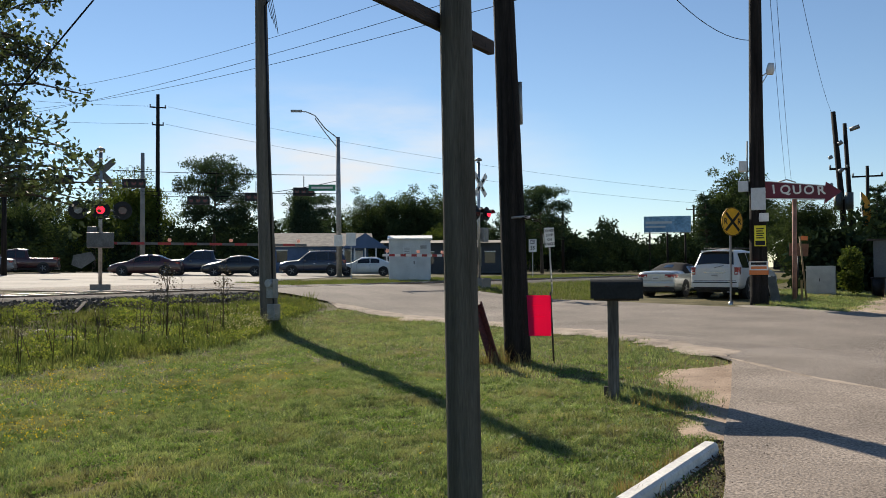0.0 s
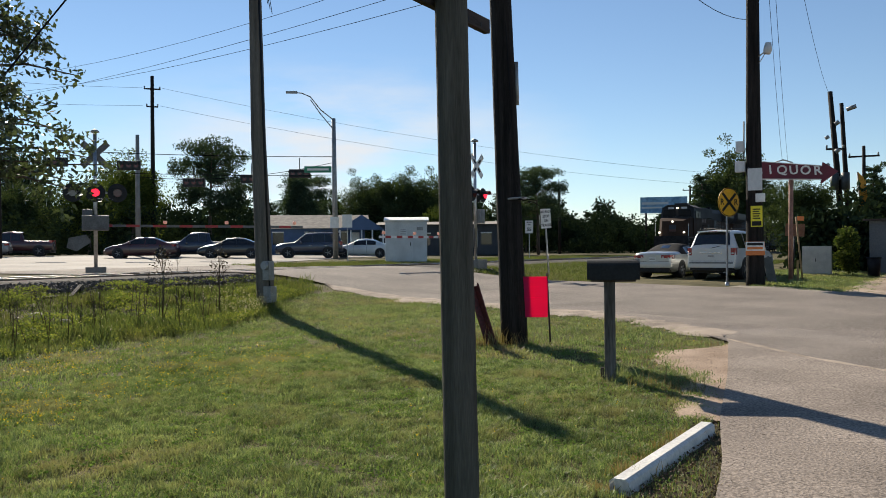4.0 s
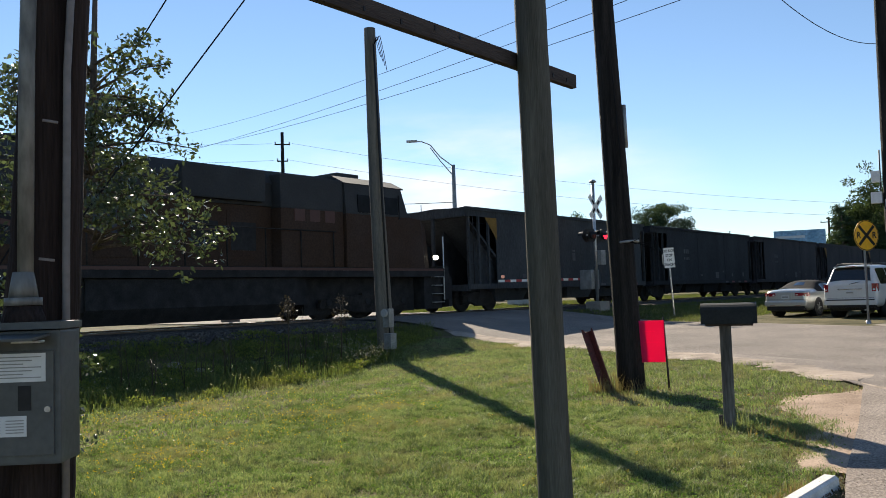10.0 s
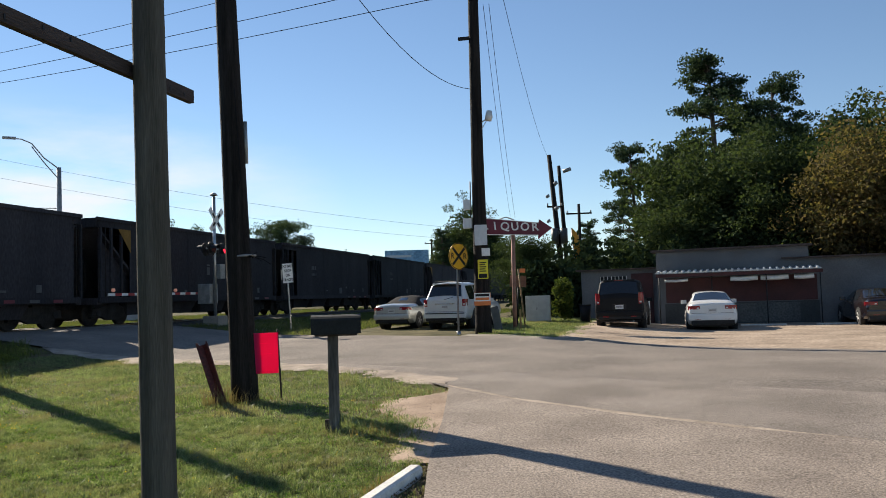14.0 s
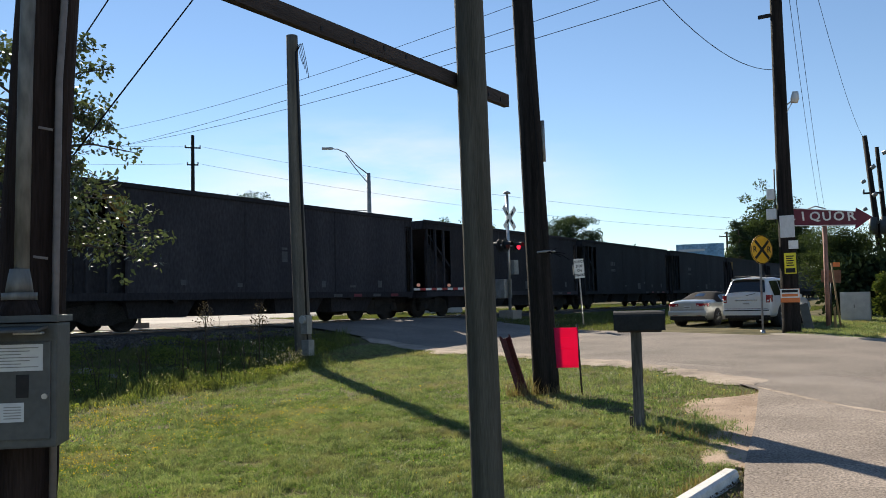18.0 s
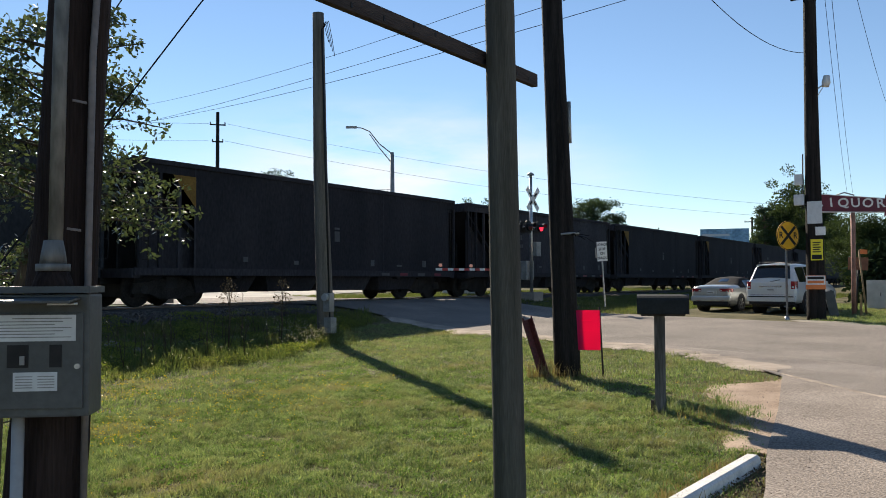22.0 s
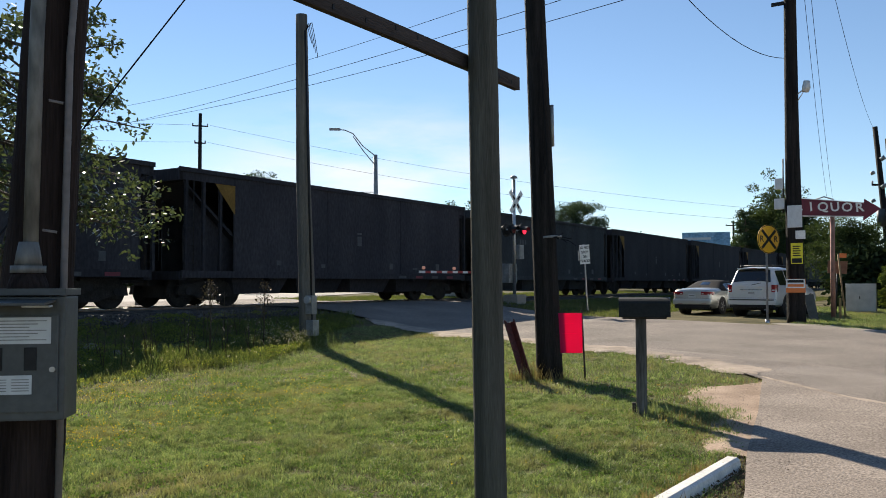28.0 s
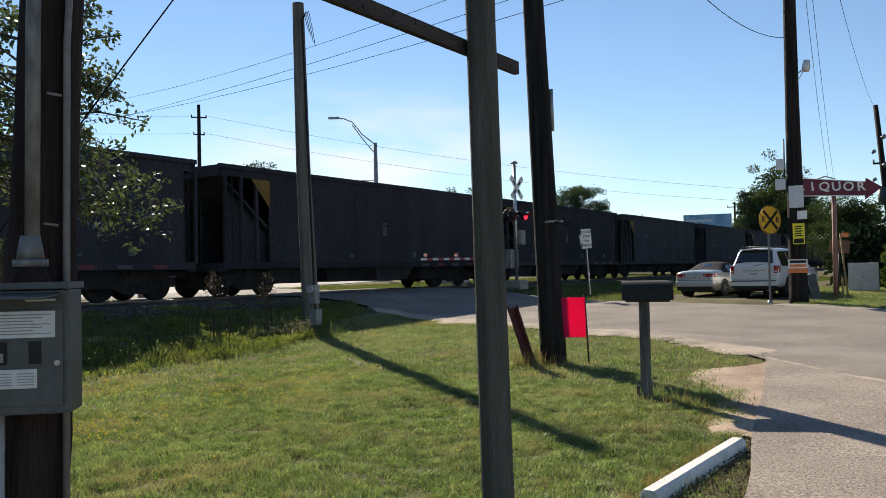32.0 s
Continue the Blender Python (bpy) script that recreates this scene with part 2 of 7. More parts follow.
M_POST = mat("treated_post", (0.078, 0.076, 0.062), 0.9, spec=0.2, var=0.3, scale=2.2, fine=30, bump=0.5, stretch=(6, 6, 0.35), second=(0.112, 0.11, 0.092))
M_POLE = mat("weathered_pole", (0.13, 0.115, 0.095), 0.88, var=0.35, scale=2.0, fine=26, bump=0.6, stretch=(6, 6, 0.3))
M_CREOSOTE = mat("creosote_pole", (0.019, 0.017, 0.016), 0.85, spec=0.15, var=0.5, scale=2.2, fine=26, bump=0.6, stretch=(6, 6, 0.3), second=(0.034, 0.029, 0.026))
M_BROWNPOLE = mat("brown_pole", (0.028, 0.020, 0.018), 0.9, spec=0.1, var=0.4, scale=2.4, fine=26, bump=0.6, stretch=(6, 6, 0.3), second=(0.050, 0.036, 0.031))
M_PLANK = mat("old_plank", (0.06, 0.05, 0.046), 0.9, spec=0.15, var=0.3, scale=2.5, fine=30, bump=0.5, stretch=(5, 0.4, 5))
M_GALV = mat("galvanised_steel", (0.42, 0.42, 0.42), 0.38, 0.85, var=0.22, scale=5, fine=40, bump=0.08)
M_DULLSTEEL = mat("dull_steel", (0.30, 0.30, 0.29), 0.55, 0.5, var=0.2, scale=5, fine=40, bump=0.1)
M_METERGREY = mat("enamel_grey", (0.062, 0.068, 0.066), 0.5, var=0.18, scale=5, fine=50, bump=0.06, second=(0.084, 0.09, 0.088))
M_CONDUIT = mat("stained_conduit", (0.12, 0.125, 0.12), 0.6, 0.3, spec=0.3, var=0.45, scale=14, fine=50, bump=0.1, stretch=(1, 1, 0.3), second=(0.22, 0.215, 0.195))
M_THINPIPE = mat("brown_grey_pipe", (0.16, 0.14, 0.13), 0.5, var=0.2, scale=5, fine=40, bump=0.05)
M_PVC = mat("grey_pipe", (0.36, 0.36, 0.35), 0.5, var=0.12, scale=4, fine=40, bump=0.05)
M_WHITE = mat("white_paint", (0.74, 0.73, 0.69), 0.55, var=0.10, scale=4, fine=40, bump=0.1)
M_WORNWHITE = mat("worn_white_concrete", (0.62, 0.60, 0.56), 0.8, var=0.14, scale=5, fine=40, bump=0.5)
M_SHED = mat("shed_panel", (0.56, 0.57, 0.55), 0.5, var=0.12, scale=1.6, fine=20, bump=0.08)
M_BLACK = mat("black_paint", (0.017, 0.017, 0.018), 0.5, spec=0.25, var=0.3, scale=8, fine=40, bump=0.05)
M_RUBBER = mat("tyre_rubber", (0.022, 0.022, 0.023), 0.8, var=0.2, scale=8, fine=60)
M_DARK = mat("shadowed_steel", (0.026, 0.025, 0.025), 0.8, 0.0, spec=0.2, var=0.35, scale=3, fine=30)
M_PINK = leaf_mat("pink_board", (0.80, 0.03, 0.16), (0.84, 0.035, 0.175), 0.6, 0.6, 0.2, tint=(1.0, 1.0, 1.0))
M_REDSTAKE = mat("red_plastic", (0.21, 0.020, 0.024), 0.6, var=0.6, scale=8, fine=30, bump=0.3, second=(0.07, 0.02, 0.02))
M_YELLOW = mat("sign_yellow", (0.78, 0.43, 0.02), 0.45, var=0.10, scale=4, fine=30, bump=0.02)
M_PLACARD = mat("placard_yellow", (0.80, 0.68, 0.03), 0.5, var=0.06, scale=4, fine=30, bump=0.02)
M_ORANGE = mat("placard_orange", (0.70, 0.20, 0.05), 0.5, var=0.08, scale=4, fine=30, bump=0.02)
M_REDSIGN = mat("sign_red", (0.13, 0.012, 0.028), 0.5, var=0.2, scale=2, fine=20, bump=0.05)
M_GREEN = mat("street_sign_green", (0.02, 0.20, 0.11), 0.45, var=0.06, scale=4, fine=30, bump=0.02)
M_REDLAMP = glow("lit_red_lamp", (1.0, 0.02, 0.05), 1.2)
M_LENSGREY = mat("pale_lens", (0.20, 0.19, 0.18), 0.2, var=0.1, scale=20, fine=80, bump=0.0)
M_LENS = mat("unlit_lens", (0.10, 0.025, 0.025), 0.15, var=0.1, scale=20, fine=80, bump=0.0)
M_HEAD = glow("headlight", (1.0, 0.88, 0.65), 2.2)
M_REDSTRIPE = mat("gate_red", (0.34, 0.03, 0.03), 0.5, var=0.1, scale=6, fine=30, bump=0.02)
M_AMBERLAMP = glow("lit_gate_lamp", (1.0, 0.45, 0.3), 0.08)
M_CABGLASS = mat("cab_glass", (0.010, 0.011, 0.013), 0.35, var=0.3, scale=2, fine=10, bump=0.0, spec=0.15)
M_GLASSDARK = mat("car_glass", (0.012, 0.014, 0.016), 0.06, var=0.2, scale=2, fine=10, bump=0.0, coat=0.5)
M_WINDOW = mat("window_glass", (0.02, 0.023, 0.026), 0.08, var=0.3, scale=1, fine=8, bump=0.0)
M_CHROME = mat("bright_metal", (0.6, 0.6, 0.6), 0.25, 1.0, var=0.08, scale=8, fine=50, bump=0.02)
M_TAIL = mat("tail_light_red", (0.26, 0.01, 0.016), 0.2, var=0.1, scale=20, fine=60, bump=0.0, coat=0.6)
M_PLATE = mat("number_plate", (0.60, 0.61, 0.60), 0.5, var=0.08, scale=9, fine=40, bump=0.02)
M_WIRE = mat("cable_black", (0.02, 0.02, 0.022), 0.95, spec=0.0, var=0.1, scale=3, fine=20, bump=0.0)
M_BARK = mat("tree_bark", (0.085, 0.065, 0.048), 0.9, var=0.35, scale=3, fine=24, bump=0.6, stretch=(3, 3, 0.6))
M_LEAF_PINE = leaf_mat("pine_needles", (0.034, 0.058, 0.038), (0.068, 0.094, 0.058), 0.28, rough=0.85, spec=0.05)
M_LEAF_OAK = leaf_mat("oak_leaves", (0.033, 0.052, 0.025), (0.072, 0.095, 0.042), 0.30, rough=0.85, spec=0.05)
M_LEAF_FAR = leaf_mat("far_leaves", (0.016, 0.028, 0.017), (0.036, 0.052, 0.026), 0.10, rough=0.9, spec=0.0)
M_LEAF_LIGHT = leaf_mat("light_leaves", (0.045, 0.07, 0.018), (0.10, 0.12, 0.03), 0.32, rough=0.85, spec=0.05)
M_LEAF_RUST = leaf_mat("turning_leaves", (0.070, 0.070, 0.032), (0.17, 0.125, 0.060), 0.38, rough=0.85, spec=0.05)
M_LEAF_NEAR = leaf_mat("glossy_leaves", (0.036, 0.052, 0.026), (0.090, 0.11, 0.056), 0.36, rough=0.30, spec=0.5, tint=(1.15, 1.2, 0.75))
# locomotive yellow, red and blue darkened: shade of the sunless side is in the colours
M_LOCO = mat("locomotive_yellow_shaded", (0.072, 0.041, 0.026), 0.7, var=0.3, scale=1.0, fine=20, bump=0.08, second=(0.056, 0.036, 0.027), spec=0.12)
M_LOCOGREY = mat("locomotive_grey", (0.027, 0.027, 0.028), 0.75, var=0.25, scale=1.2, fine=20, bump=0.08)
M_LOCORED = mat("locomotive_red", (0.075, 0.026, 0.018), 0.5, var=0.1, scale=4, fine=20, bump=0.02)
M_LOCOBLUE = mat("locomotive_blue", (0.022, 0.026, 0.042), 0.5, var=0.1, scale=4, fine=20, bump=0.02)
M_HOPPER = mat("hopper_steel_brown", (0.036, 0.035, 0.042), 0.8, 0.0, spec=0.2, var=0.35, scale=0.7, fine=14, bump=0.15, second=(0.044, 0.041, 0.046), jitter=0.3, stretch=(1, 1, 0.45))
M_HOPPER2 = mat("hopper_steel_grey", (0.044, 0.047, 0.050), 0.8, 0.0, spec=0.2, var=0.3, scale=0.7, fine=14, bump=0.15, jitter=0.2, stretch=(1, 1, 0.45))
M_HOPPER3 = mat("hopper_steel_black", (0.024, 0.026, 0.030), 0.8, 0.0, spec=0.2, var=0.35, scale=0.7, fine=14, bump=0.15, jitter=0.2, stretch=(1, 1, 0.45))
M_TRUCK = mat("truck_grime", (0.028, 0.025, 0.023), 0.9, 0.0, spec=0.2, var=0.4, scale=3, fine=24, bump=0.3)
M_LETTER = mat("faded_lettering", (0.062, 0.064, 0.068), 0.7, var=0.2, scale=6, fine=30, bump=0.0)
M_STUCCO = mat("store_wall_grey", (0.125, 0.13, 0.135), 0.85, var=0.2, scale=0.8, fine=26, bump=0.2)
M_STOREBASE = mat("store_wall_base", (0.055, 0.06, 0.06), 0.85, var=0.3, scale=0.8, fine=20, bump=0.2)
M_MAROON = mat("store_maroon", (0.065, 0.02, 0.02), 0.75, var=0.25, scale=1.2, fine=24, bump=0.1)
M_ROOFTIN = mat("tin_roof", (0.45, 0.46, 0.46), 0.45, 0.6, var=0.2, scale=1.5, fine=20, bump=0.05)
M_BLUEWALL = mat("blue_siding", (0.07, 0.12, 0.22), 0.75, var=0.15, scale=1, fine=18, bump=0.05)
M_SHINGLE = mat("roof_shingle", (0.20, 0.175, 0.15), 0.9, var=0.25, scale=2, fine=18, bump=0.2)
M_BILLBOARD = mat("billboard_blue", (0.10, 0.30, 0.52), 0.5, var=0.3, scale=0.5, fine=4, bump=0.0, second=(0.32, 0.52, 0.66))
M_PUMPKIN = mat("flag_orange", (0.70, 0.30, 0.03), 0.7, var=0.15, scale=4, fine=20)
M_BEIGE = mat("beige_cabinet", (0.50, 0.49, 0.43), 0.6, var=0.12, scale=3, fine=30, bump=0.05)


def paint(name, color, metal=0.0, rough=0.32):
    return mat(name, color, rough, metal, var=0.06, scale=1.5, fine=30, bump=0.0, coat=0.7)


# ---- ground form ----
def smooth(a, b, x):
    t = np.clip((x - a) / (b - a), 0, 1)
    return t * t * (3 - 2 * t)


def height(x, y):
    """The ground: rising gently from the lawn to the track, level beyond."""
    x, y = np.asarray(x, float), np.asarray(y, float)
    base = np.interp(y, [-30, 5.5, 7, 9.4, 12.5, 27, 40], [-0.02, -0.01, 0.0, 0.075, 0.155, 0.37, 0.54])
    base = base * (1 - 0.85 * smooth(-4.5, 3, x) * smooth(13, 24, y))
    base = base + (1.3 - base) * smooth(40, 130, y)
    w = smooth(-11.5, -17.5, x)
    corridor = 0.8 + np.clip(0.016 * (-24 - x), 0, 0.65)
    return base * (1 - w) + corridor * w


def hz(x, y):
    return float(height(x, y))


# ---- mesh helpers ----
def part(name, bm, material, parent=None, label=""):
    me = bpy.data.meshes.new(name)
    bm.to_mesh(me)
    bm.free()
    me.materials.append(material)
    ob = new(name, me)
    if parent is not None:
        ob.parent = parent
    if label:
        ob["label"] = label
    return ob


def same_mesh(name, me, parent, m):
    ob = new(name, me)
    ob.parent = parent
    ob.matrix_basis = m
    return ob


def thing(name, m, label, category, group="", kind=""):
    ob = new(name)
    ob.matrix_basis = m
    return tagged(ob, label, category, group, kind)


def box(bm, x0, x1, y0, y1, z0, z1, bevel=0.0):
    v = [bm.verts.new(p) for p in ((x0, y0, z0), (x1, y0, z0), (x1, y1, z0), (x0, y1, z0), (x0, y0, z1), (x1, y0, z1), (x1, y1, z1), (x0, y1, z1))]
    f = [bm.faces.new([v[i] for i in q]) for q in ((3, 2, 1, 0), (4, 5, 6, 7), (0, 1, 5, 4), (1, 2, 6, 5), (2, 3, 7, 6), (3, 0, 4, 7))]
    if bevel:
        edges = list({e for q in f for e in q.edges})
        bmesh.ops.bevel(bm, geom=edges, offset=bevel, segments=2, affect="EDGES", profile=0.7)
    return bm


def B(*a, **k):
    return box(bmesh.new(), *a, **k)


def tube(bm, pts, radii, n=10, cap=True):
    """A tube through points, with a radius at each."""
    pts = [Vector(p) for p in pts]
    rings, side = [], None
    for i, p in enumerate(pts):
        d = (pts[min(i + 1, len(pts) - 1)] - pts[max(i - 1, 0)]).normalized()
        if side is None:
            side = d.cross(Vector((0, 0, 1)) if abs(d.z) < 0.9 else Vector((0, 1, 0)))
        side = (side - d * side.dot(d)).normalized()
        up = side.cross(d)
        r = radii[i] if hasattr(radii, "__len__") else radii
        rings.append([bm.verts.new(p + side * (r * math.cos(2 * math.pi * k / n)) + up * (r * math.sin(2 * math.pi * k / n))) for k in range(n)])
    for a, b in zip(rings, rings[1:]):
        for k in range(n):
            f = bm.faces.new((a[k], a[(k + 1) % n], b[(k + 1) % n], b[k]))
            f.smooth = True
    if cap:
        bm.faces.new(rings[0][::-1])
        bm.faces.new(rings[-1])
    return bm


def T(pts, radii, n=10):
    return tube(bmesh.new(), pts, radii, n)


def prism(bm, outline, axis, a, b):
    """A flat outline (two coordinates) pushed from a to b along the axis."""
    def at(p, s):
        q = list(p)
        q.insert("xyz".index(axis), s)
        return q
    lo, hi = [bm.verts.new(at(p, a)) for p in outline], [bm.verts.new(at(p, b)) for p in outline]
    n = len(outline)
    for i in range(n):
        bm.faces.new((lo[i], lo[(i + 1) % n], hi[(i + 1) % n], hi[i]))
    bm.faces.new(lo[::-1])
    bm.faces.new(hi)
    bmesh.ops.recalc_face_normals(bm, faces=bm.faces)
    return bm


def PR(outline, axis, a, b):
    return prism(bmesh.new(), outline, axis, a, b)


def sheet_from(name, verts, faces, material, smooth_faces=True):
    me = bpy.data.meshes.new(name)
    me.from_pydata(verts, [], faces)
    me.materials.append(material)
    me.polygons.foreach_set("use_smooth", [smooth_faces] * len(me.polygons))
    me.update()
    return new(name, me)


def strip(name, left, right, lift, material, along=1.0, across=10):
    """A sheet draped on the ground between two lines of points."""
    def walk_line(pts, n):
        pts = np.array(pts, float)
        seg = np.r_[0, np.cumsum(np.hypot(*np.diff(pts, axis=0).T))]
        s = np.linspace(0, seg[-1], n)
        return np.c_[np.interp(s, seg, pts[:, 0]), np.interp(s, seg, pts[:, 1])]
    length = max(np.hypot(*np.diff(np.array(q, float), axis=0).T).sum() for q in (left, right))
    n = max(4, int(length / along))
    a, b = walk_line(left, n), walk_line(right, n)
    verts, faces = [], []
    for i in range(n):
        for k in range(across + 1):
            p = a[i] + (b[i] - a[i]) * k / across
            verts.append((p[0], p[1], hz(*p) + lift))
    w = across + 1
    for i in range(n - 1):
        for k in range(across):
            faces.append((i * w + k, i * w + k + 1, (i + 1) * w + k + 1, (i + 1) * w + k))
    ob = sheet_from(name, verts, faces, material)
    if len(faces) and ob.data.polygons[0].normal.z < 0:
        ob.data.flip_normals()
    return ob


def triangles(name, co, material, per=3):
    """One mesh from an array of corner points, per corners to a face."""
    n = len(co) // per
    me = bpy.data.meshes.new(name)
    me.vertices.add(len(co))
    me.vertices.foreach_set("co", np.asarray(co, np.float32).ravel())
    me.loops.add(len(co))
    me.loops.foreach_set("vertex_index", np.arange(len(co), dtype=np.int32))
    me.polygons.add(n)
    me.polygons.foreach_set("loop_start", np.arange(0, len(co), per, dtype=np.int32))
    me.update(calc_edges=True)
    me.materials.append(material)
    return me


def text(name, words, size, material, parent, m, deep=0.004, label=""):
    cu = bpy.data.curves.new(name, "FONT")
    cu.body, cu.size, cu.extrude, cu.align_x, cu.align_y = words, size, deep, "CENTER", "CENTER"
    cu.resolution_u, cu.offset = 3, size * 0.022
    tmp = bpy.data.objects.new(name, cu)
    scene.collection.objects.link(tmp)
    me = bpy.data.meshes.new_from_object(tmp.evaluated_get(bpy.context.evaluated_depsgraph_get()))
    bpy.data.objects.remove(tmp)
    me.materials.clear()
    me.materials.append(material)
    ob = new(name, me)
    ob.parent = parent
    ob.matrix_basis = m
    if label:
        ob["label"] = label
    return ob


# ---- ground, roads ----
def axis_steps():
    out, s, d = [0.0], 0.0, 0.5
    while s < 2400:
        d = 0.5 if s < 34 else d * 1.12
        s += d
        out.append(s)
    return out


gs = axis_steps()
gx = [-s for s in gs[:0:-1]] + gs
gy = [-s for s in gs[:0:-1]] + gs
gverts = [(x - 8, y + 14, hz(x - 8, y + 14)) for y in gy for x in gx]
gw = len(gx)
gfaces = [(j * gw + i, j * gw + i + 1, (j + 1) * gw + i + 1, (j + 1) * gw + i) for j in range(len(gy) - 1) for i in range(gw - 1)]
ground = tagged(sheet_from("ground", gverts, gfaces, M_SOIL), "patchy green lawn soil reaching the horizon", "ground", kind="structure")

SEAM = [(16, 0.2), (9, 4.7), (5.2, 7.15), (2.47, 8.75), (1.23, 9.46), (0.05, 10.28), (-0.66, 10.86), (-1.47, 11.48), (-2.71, 12.8)]
NEAR_EDGE = [(16, -0.2), (9, 4.3), (2.3, 8.5), (1.1, 9.2), (-0.1, 10.0), (-1.6, 11.2), (-2.85, 12.95), (-4.0, 14.7), (-6, 16.2), (-9.5, 17.95), (-12.6, 18.9), (-16, 18.9), (-20, 18.7), (-25, 18.3), (-30, 16.5)]
FAR_EDGE = [(30, 0), (18, 10), (8, 18.4), (5.5, 20.7), (3.9, 22.2), (1.2, 23.6), (-1.9, 24.3), (-4.1, 25.5), (-5.8, 25.9), (-8.4, 27.1), (-11.0, 28.1), (-14.0, 28.2), (-17, 27.9), (-20, 27.6), (-25, 28.0), (-30, 31.0)]
road = tagged(strip("road", NEAR_EDGE, FAR_EDGE, 0.033, M_ASPHALT, 0.7, 18), "worn grey asphalt road rising to the railway crossing", "road", kind="structure")
APRON_A = [(-0.2, -8), (-0.5, 0.5), (-1.15, 4.6), (-1.4, 6.2), (-1.72, 7.6), (-2.1, 9.8), (-2.64, 12.5)]
APRON_B = [(16, -4)] + SEAM
chip = tagged(strip("road_shoulder", SEAM + [(-4.7, 15.45), (-6.2, 16.5)], [(20, 4), (9, 9.6), (3.38, 11.97), (1.27, 12.86), (-0.4, 13.91), (-2.47, 15.1), (-4.36, 16.16), (-6.6, 17.2)], 0.038, M_CHIP, 0.5, 8), "coarse chip-sealed shoulder of the road", "road", kind="structure")
apron = tagged(strip("driveway", APRON_A, APRON_B, 0.043, M_APRON, 0.6, 14), "worn asphalt driveway with dusty edges", "driveway", kind="structure")
lot = tagged(strip("dirt_lot", [(-2.6, 24.2), (1.2, 23.0), (3.6, 21.7), (7.6, 18.0), (17.5, 9.5)], [(-2.2, 38.2), (3.5, 38.0), (9, 37.0), (24, 30)], 0.06, M_LOT, 0.7, 12), "pale sandy parking lot before the store", "dirt lot", kind="structure")
for v in lot.data.vertices:
    if v.index % 13 == 0 or v.index < 13:
        v.co.z -= 0.075
far_road = tagged(strip("far_road", [(-29, -60), (-29.5, 0), (-30, 16.5), (-30, 31), (-36, 45), (-47, 75), (-70, 130)], [(-47, -60), (-50, 0), (-58, 30), (-60, 42), (-62, 52), (-68, 80), (-95, 140)], 0.03, M_CONCRETE, 2.0, 10), "pale concrete road beyond the railway", "road", kind="structure")
ballast = tagged(strip("ballast_bed", [(-15.7, -60), (-15.7, 260)], [(-23.4, -60), (-23.4, 260)], 0.0, M_GRAVEL, 1.2, 12), "dark grey ballast bed of the railway", "ballast", kind="structure")
bmv = ballast.data.vertices
for v in bmv:
    off = abs(v.co.x + 20.1)
    v.co.z += 0.02 + 0.10 * float(smooth(3.3, 1.9, off)) + random.uniform(-0.012, 0.012)
for v in road.data.vertices:
    v.co.z += 0.12 * float(smooth(6.0, 1.4, abs(v.co.x + 20.1)))


# ---- railway track ----
RAIL_X, RAIL_Z = (-19.38, -20.82), 0.97
for i, rx in enumerate(RAIL_X):
    rail = thing("rail", pose(rx, 0, 0), "worn steel rail with a polished running surface", "rail", "rails", "structure")
    part("rail_web", B(-0.035, 0.035, -60, 320, RAIL_Z - 0.17, RAIL_Z - 0.012), M_RAIL, rail)
    part("rail_head", B(-0.037, 0.037, -60, 320, RAIL_Z - 0.012, RAIL_Z, bevel=0.004), M_RAILTOP, rail)
tie_bm = B(-1.3, 1.3, -0.11, 0.11, -0.14, 0.0)
track = thing("track_ties", pose(-20.1, 0, 0), "dark wooden railway ties bedded in ballast", "railway ties", kind="structure")
tie0 = part("tie", tie_bm, M_TIE, track)
tie0.matrix_basis = pose(0, -6, RAIL_Z - 0.155)
for k in range(1, 130):
    y = -6 + 0.55 * k
    if 18.4 < y < 27.6:
        continue
    same_mesh("tie", tie0.data, track, pose(random.uniform(-0.03, 0.03), y, RAIL_Z - 0.155, 0, 0, random.uniform(-1, 1)))
rng = np.random.default_rng(5)


def stones(name, n, xr, yr, size, material, lift=0.0):
    """Loose stones as small uneven tetra blocks."""
    x, y = rng.uniform(*xr, n), rng.uniform(*yr, n)
    z = height(x, y) + lift
    s = size * rng.uniform(0.5, 1.3, n)
    base = rng.normal(size=(n, 4, 3))
    base /= np.linalg.norm(base, axis=2, keepdims=True)
    pts = base * s[:, None, None] + np.stack([x, y, z + s * 0.3], 1)[:, None, :]
    tri = pts[:, [0, 1, 2, 0, 2, 3, 0, 3, 1, 1, 3, 2]].reshape(-1, 3)
    return new(name, triangles(name, tri, material))


tagged(stones("ballast_stones", 14000, (-18.3, -15.9), (2, 18.3), 0.05, M_STONE, 0.05), "loose grey ballast stones beside the track", "ballast", kind="stuff")


# ---- poles near the camera ----
def pole(name, pts, radii, material, label, n=18):
    base = Vector(pts[0])
    t = thing(name, pose(*base), label, "utility pole")
    local = [Vector(p) - base for p in pts]
    fine, rad = [], []
    for (a, b, ra, rb) in zip(local, local[1:], radii, radii[1:]):
        for k in range(12):
            fine.append(a.lerp(b, k / 12))
            rad.append((ra + (rb - ra) * k / 12) * (1 + random.uniform(-0.012, 0.012)))
    fine.append(local[-1])
    rad.append(radii[-1])
    part("pole_shaft", T(fine, rad, n), material, t)
    return t


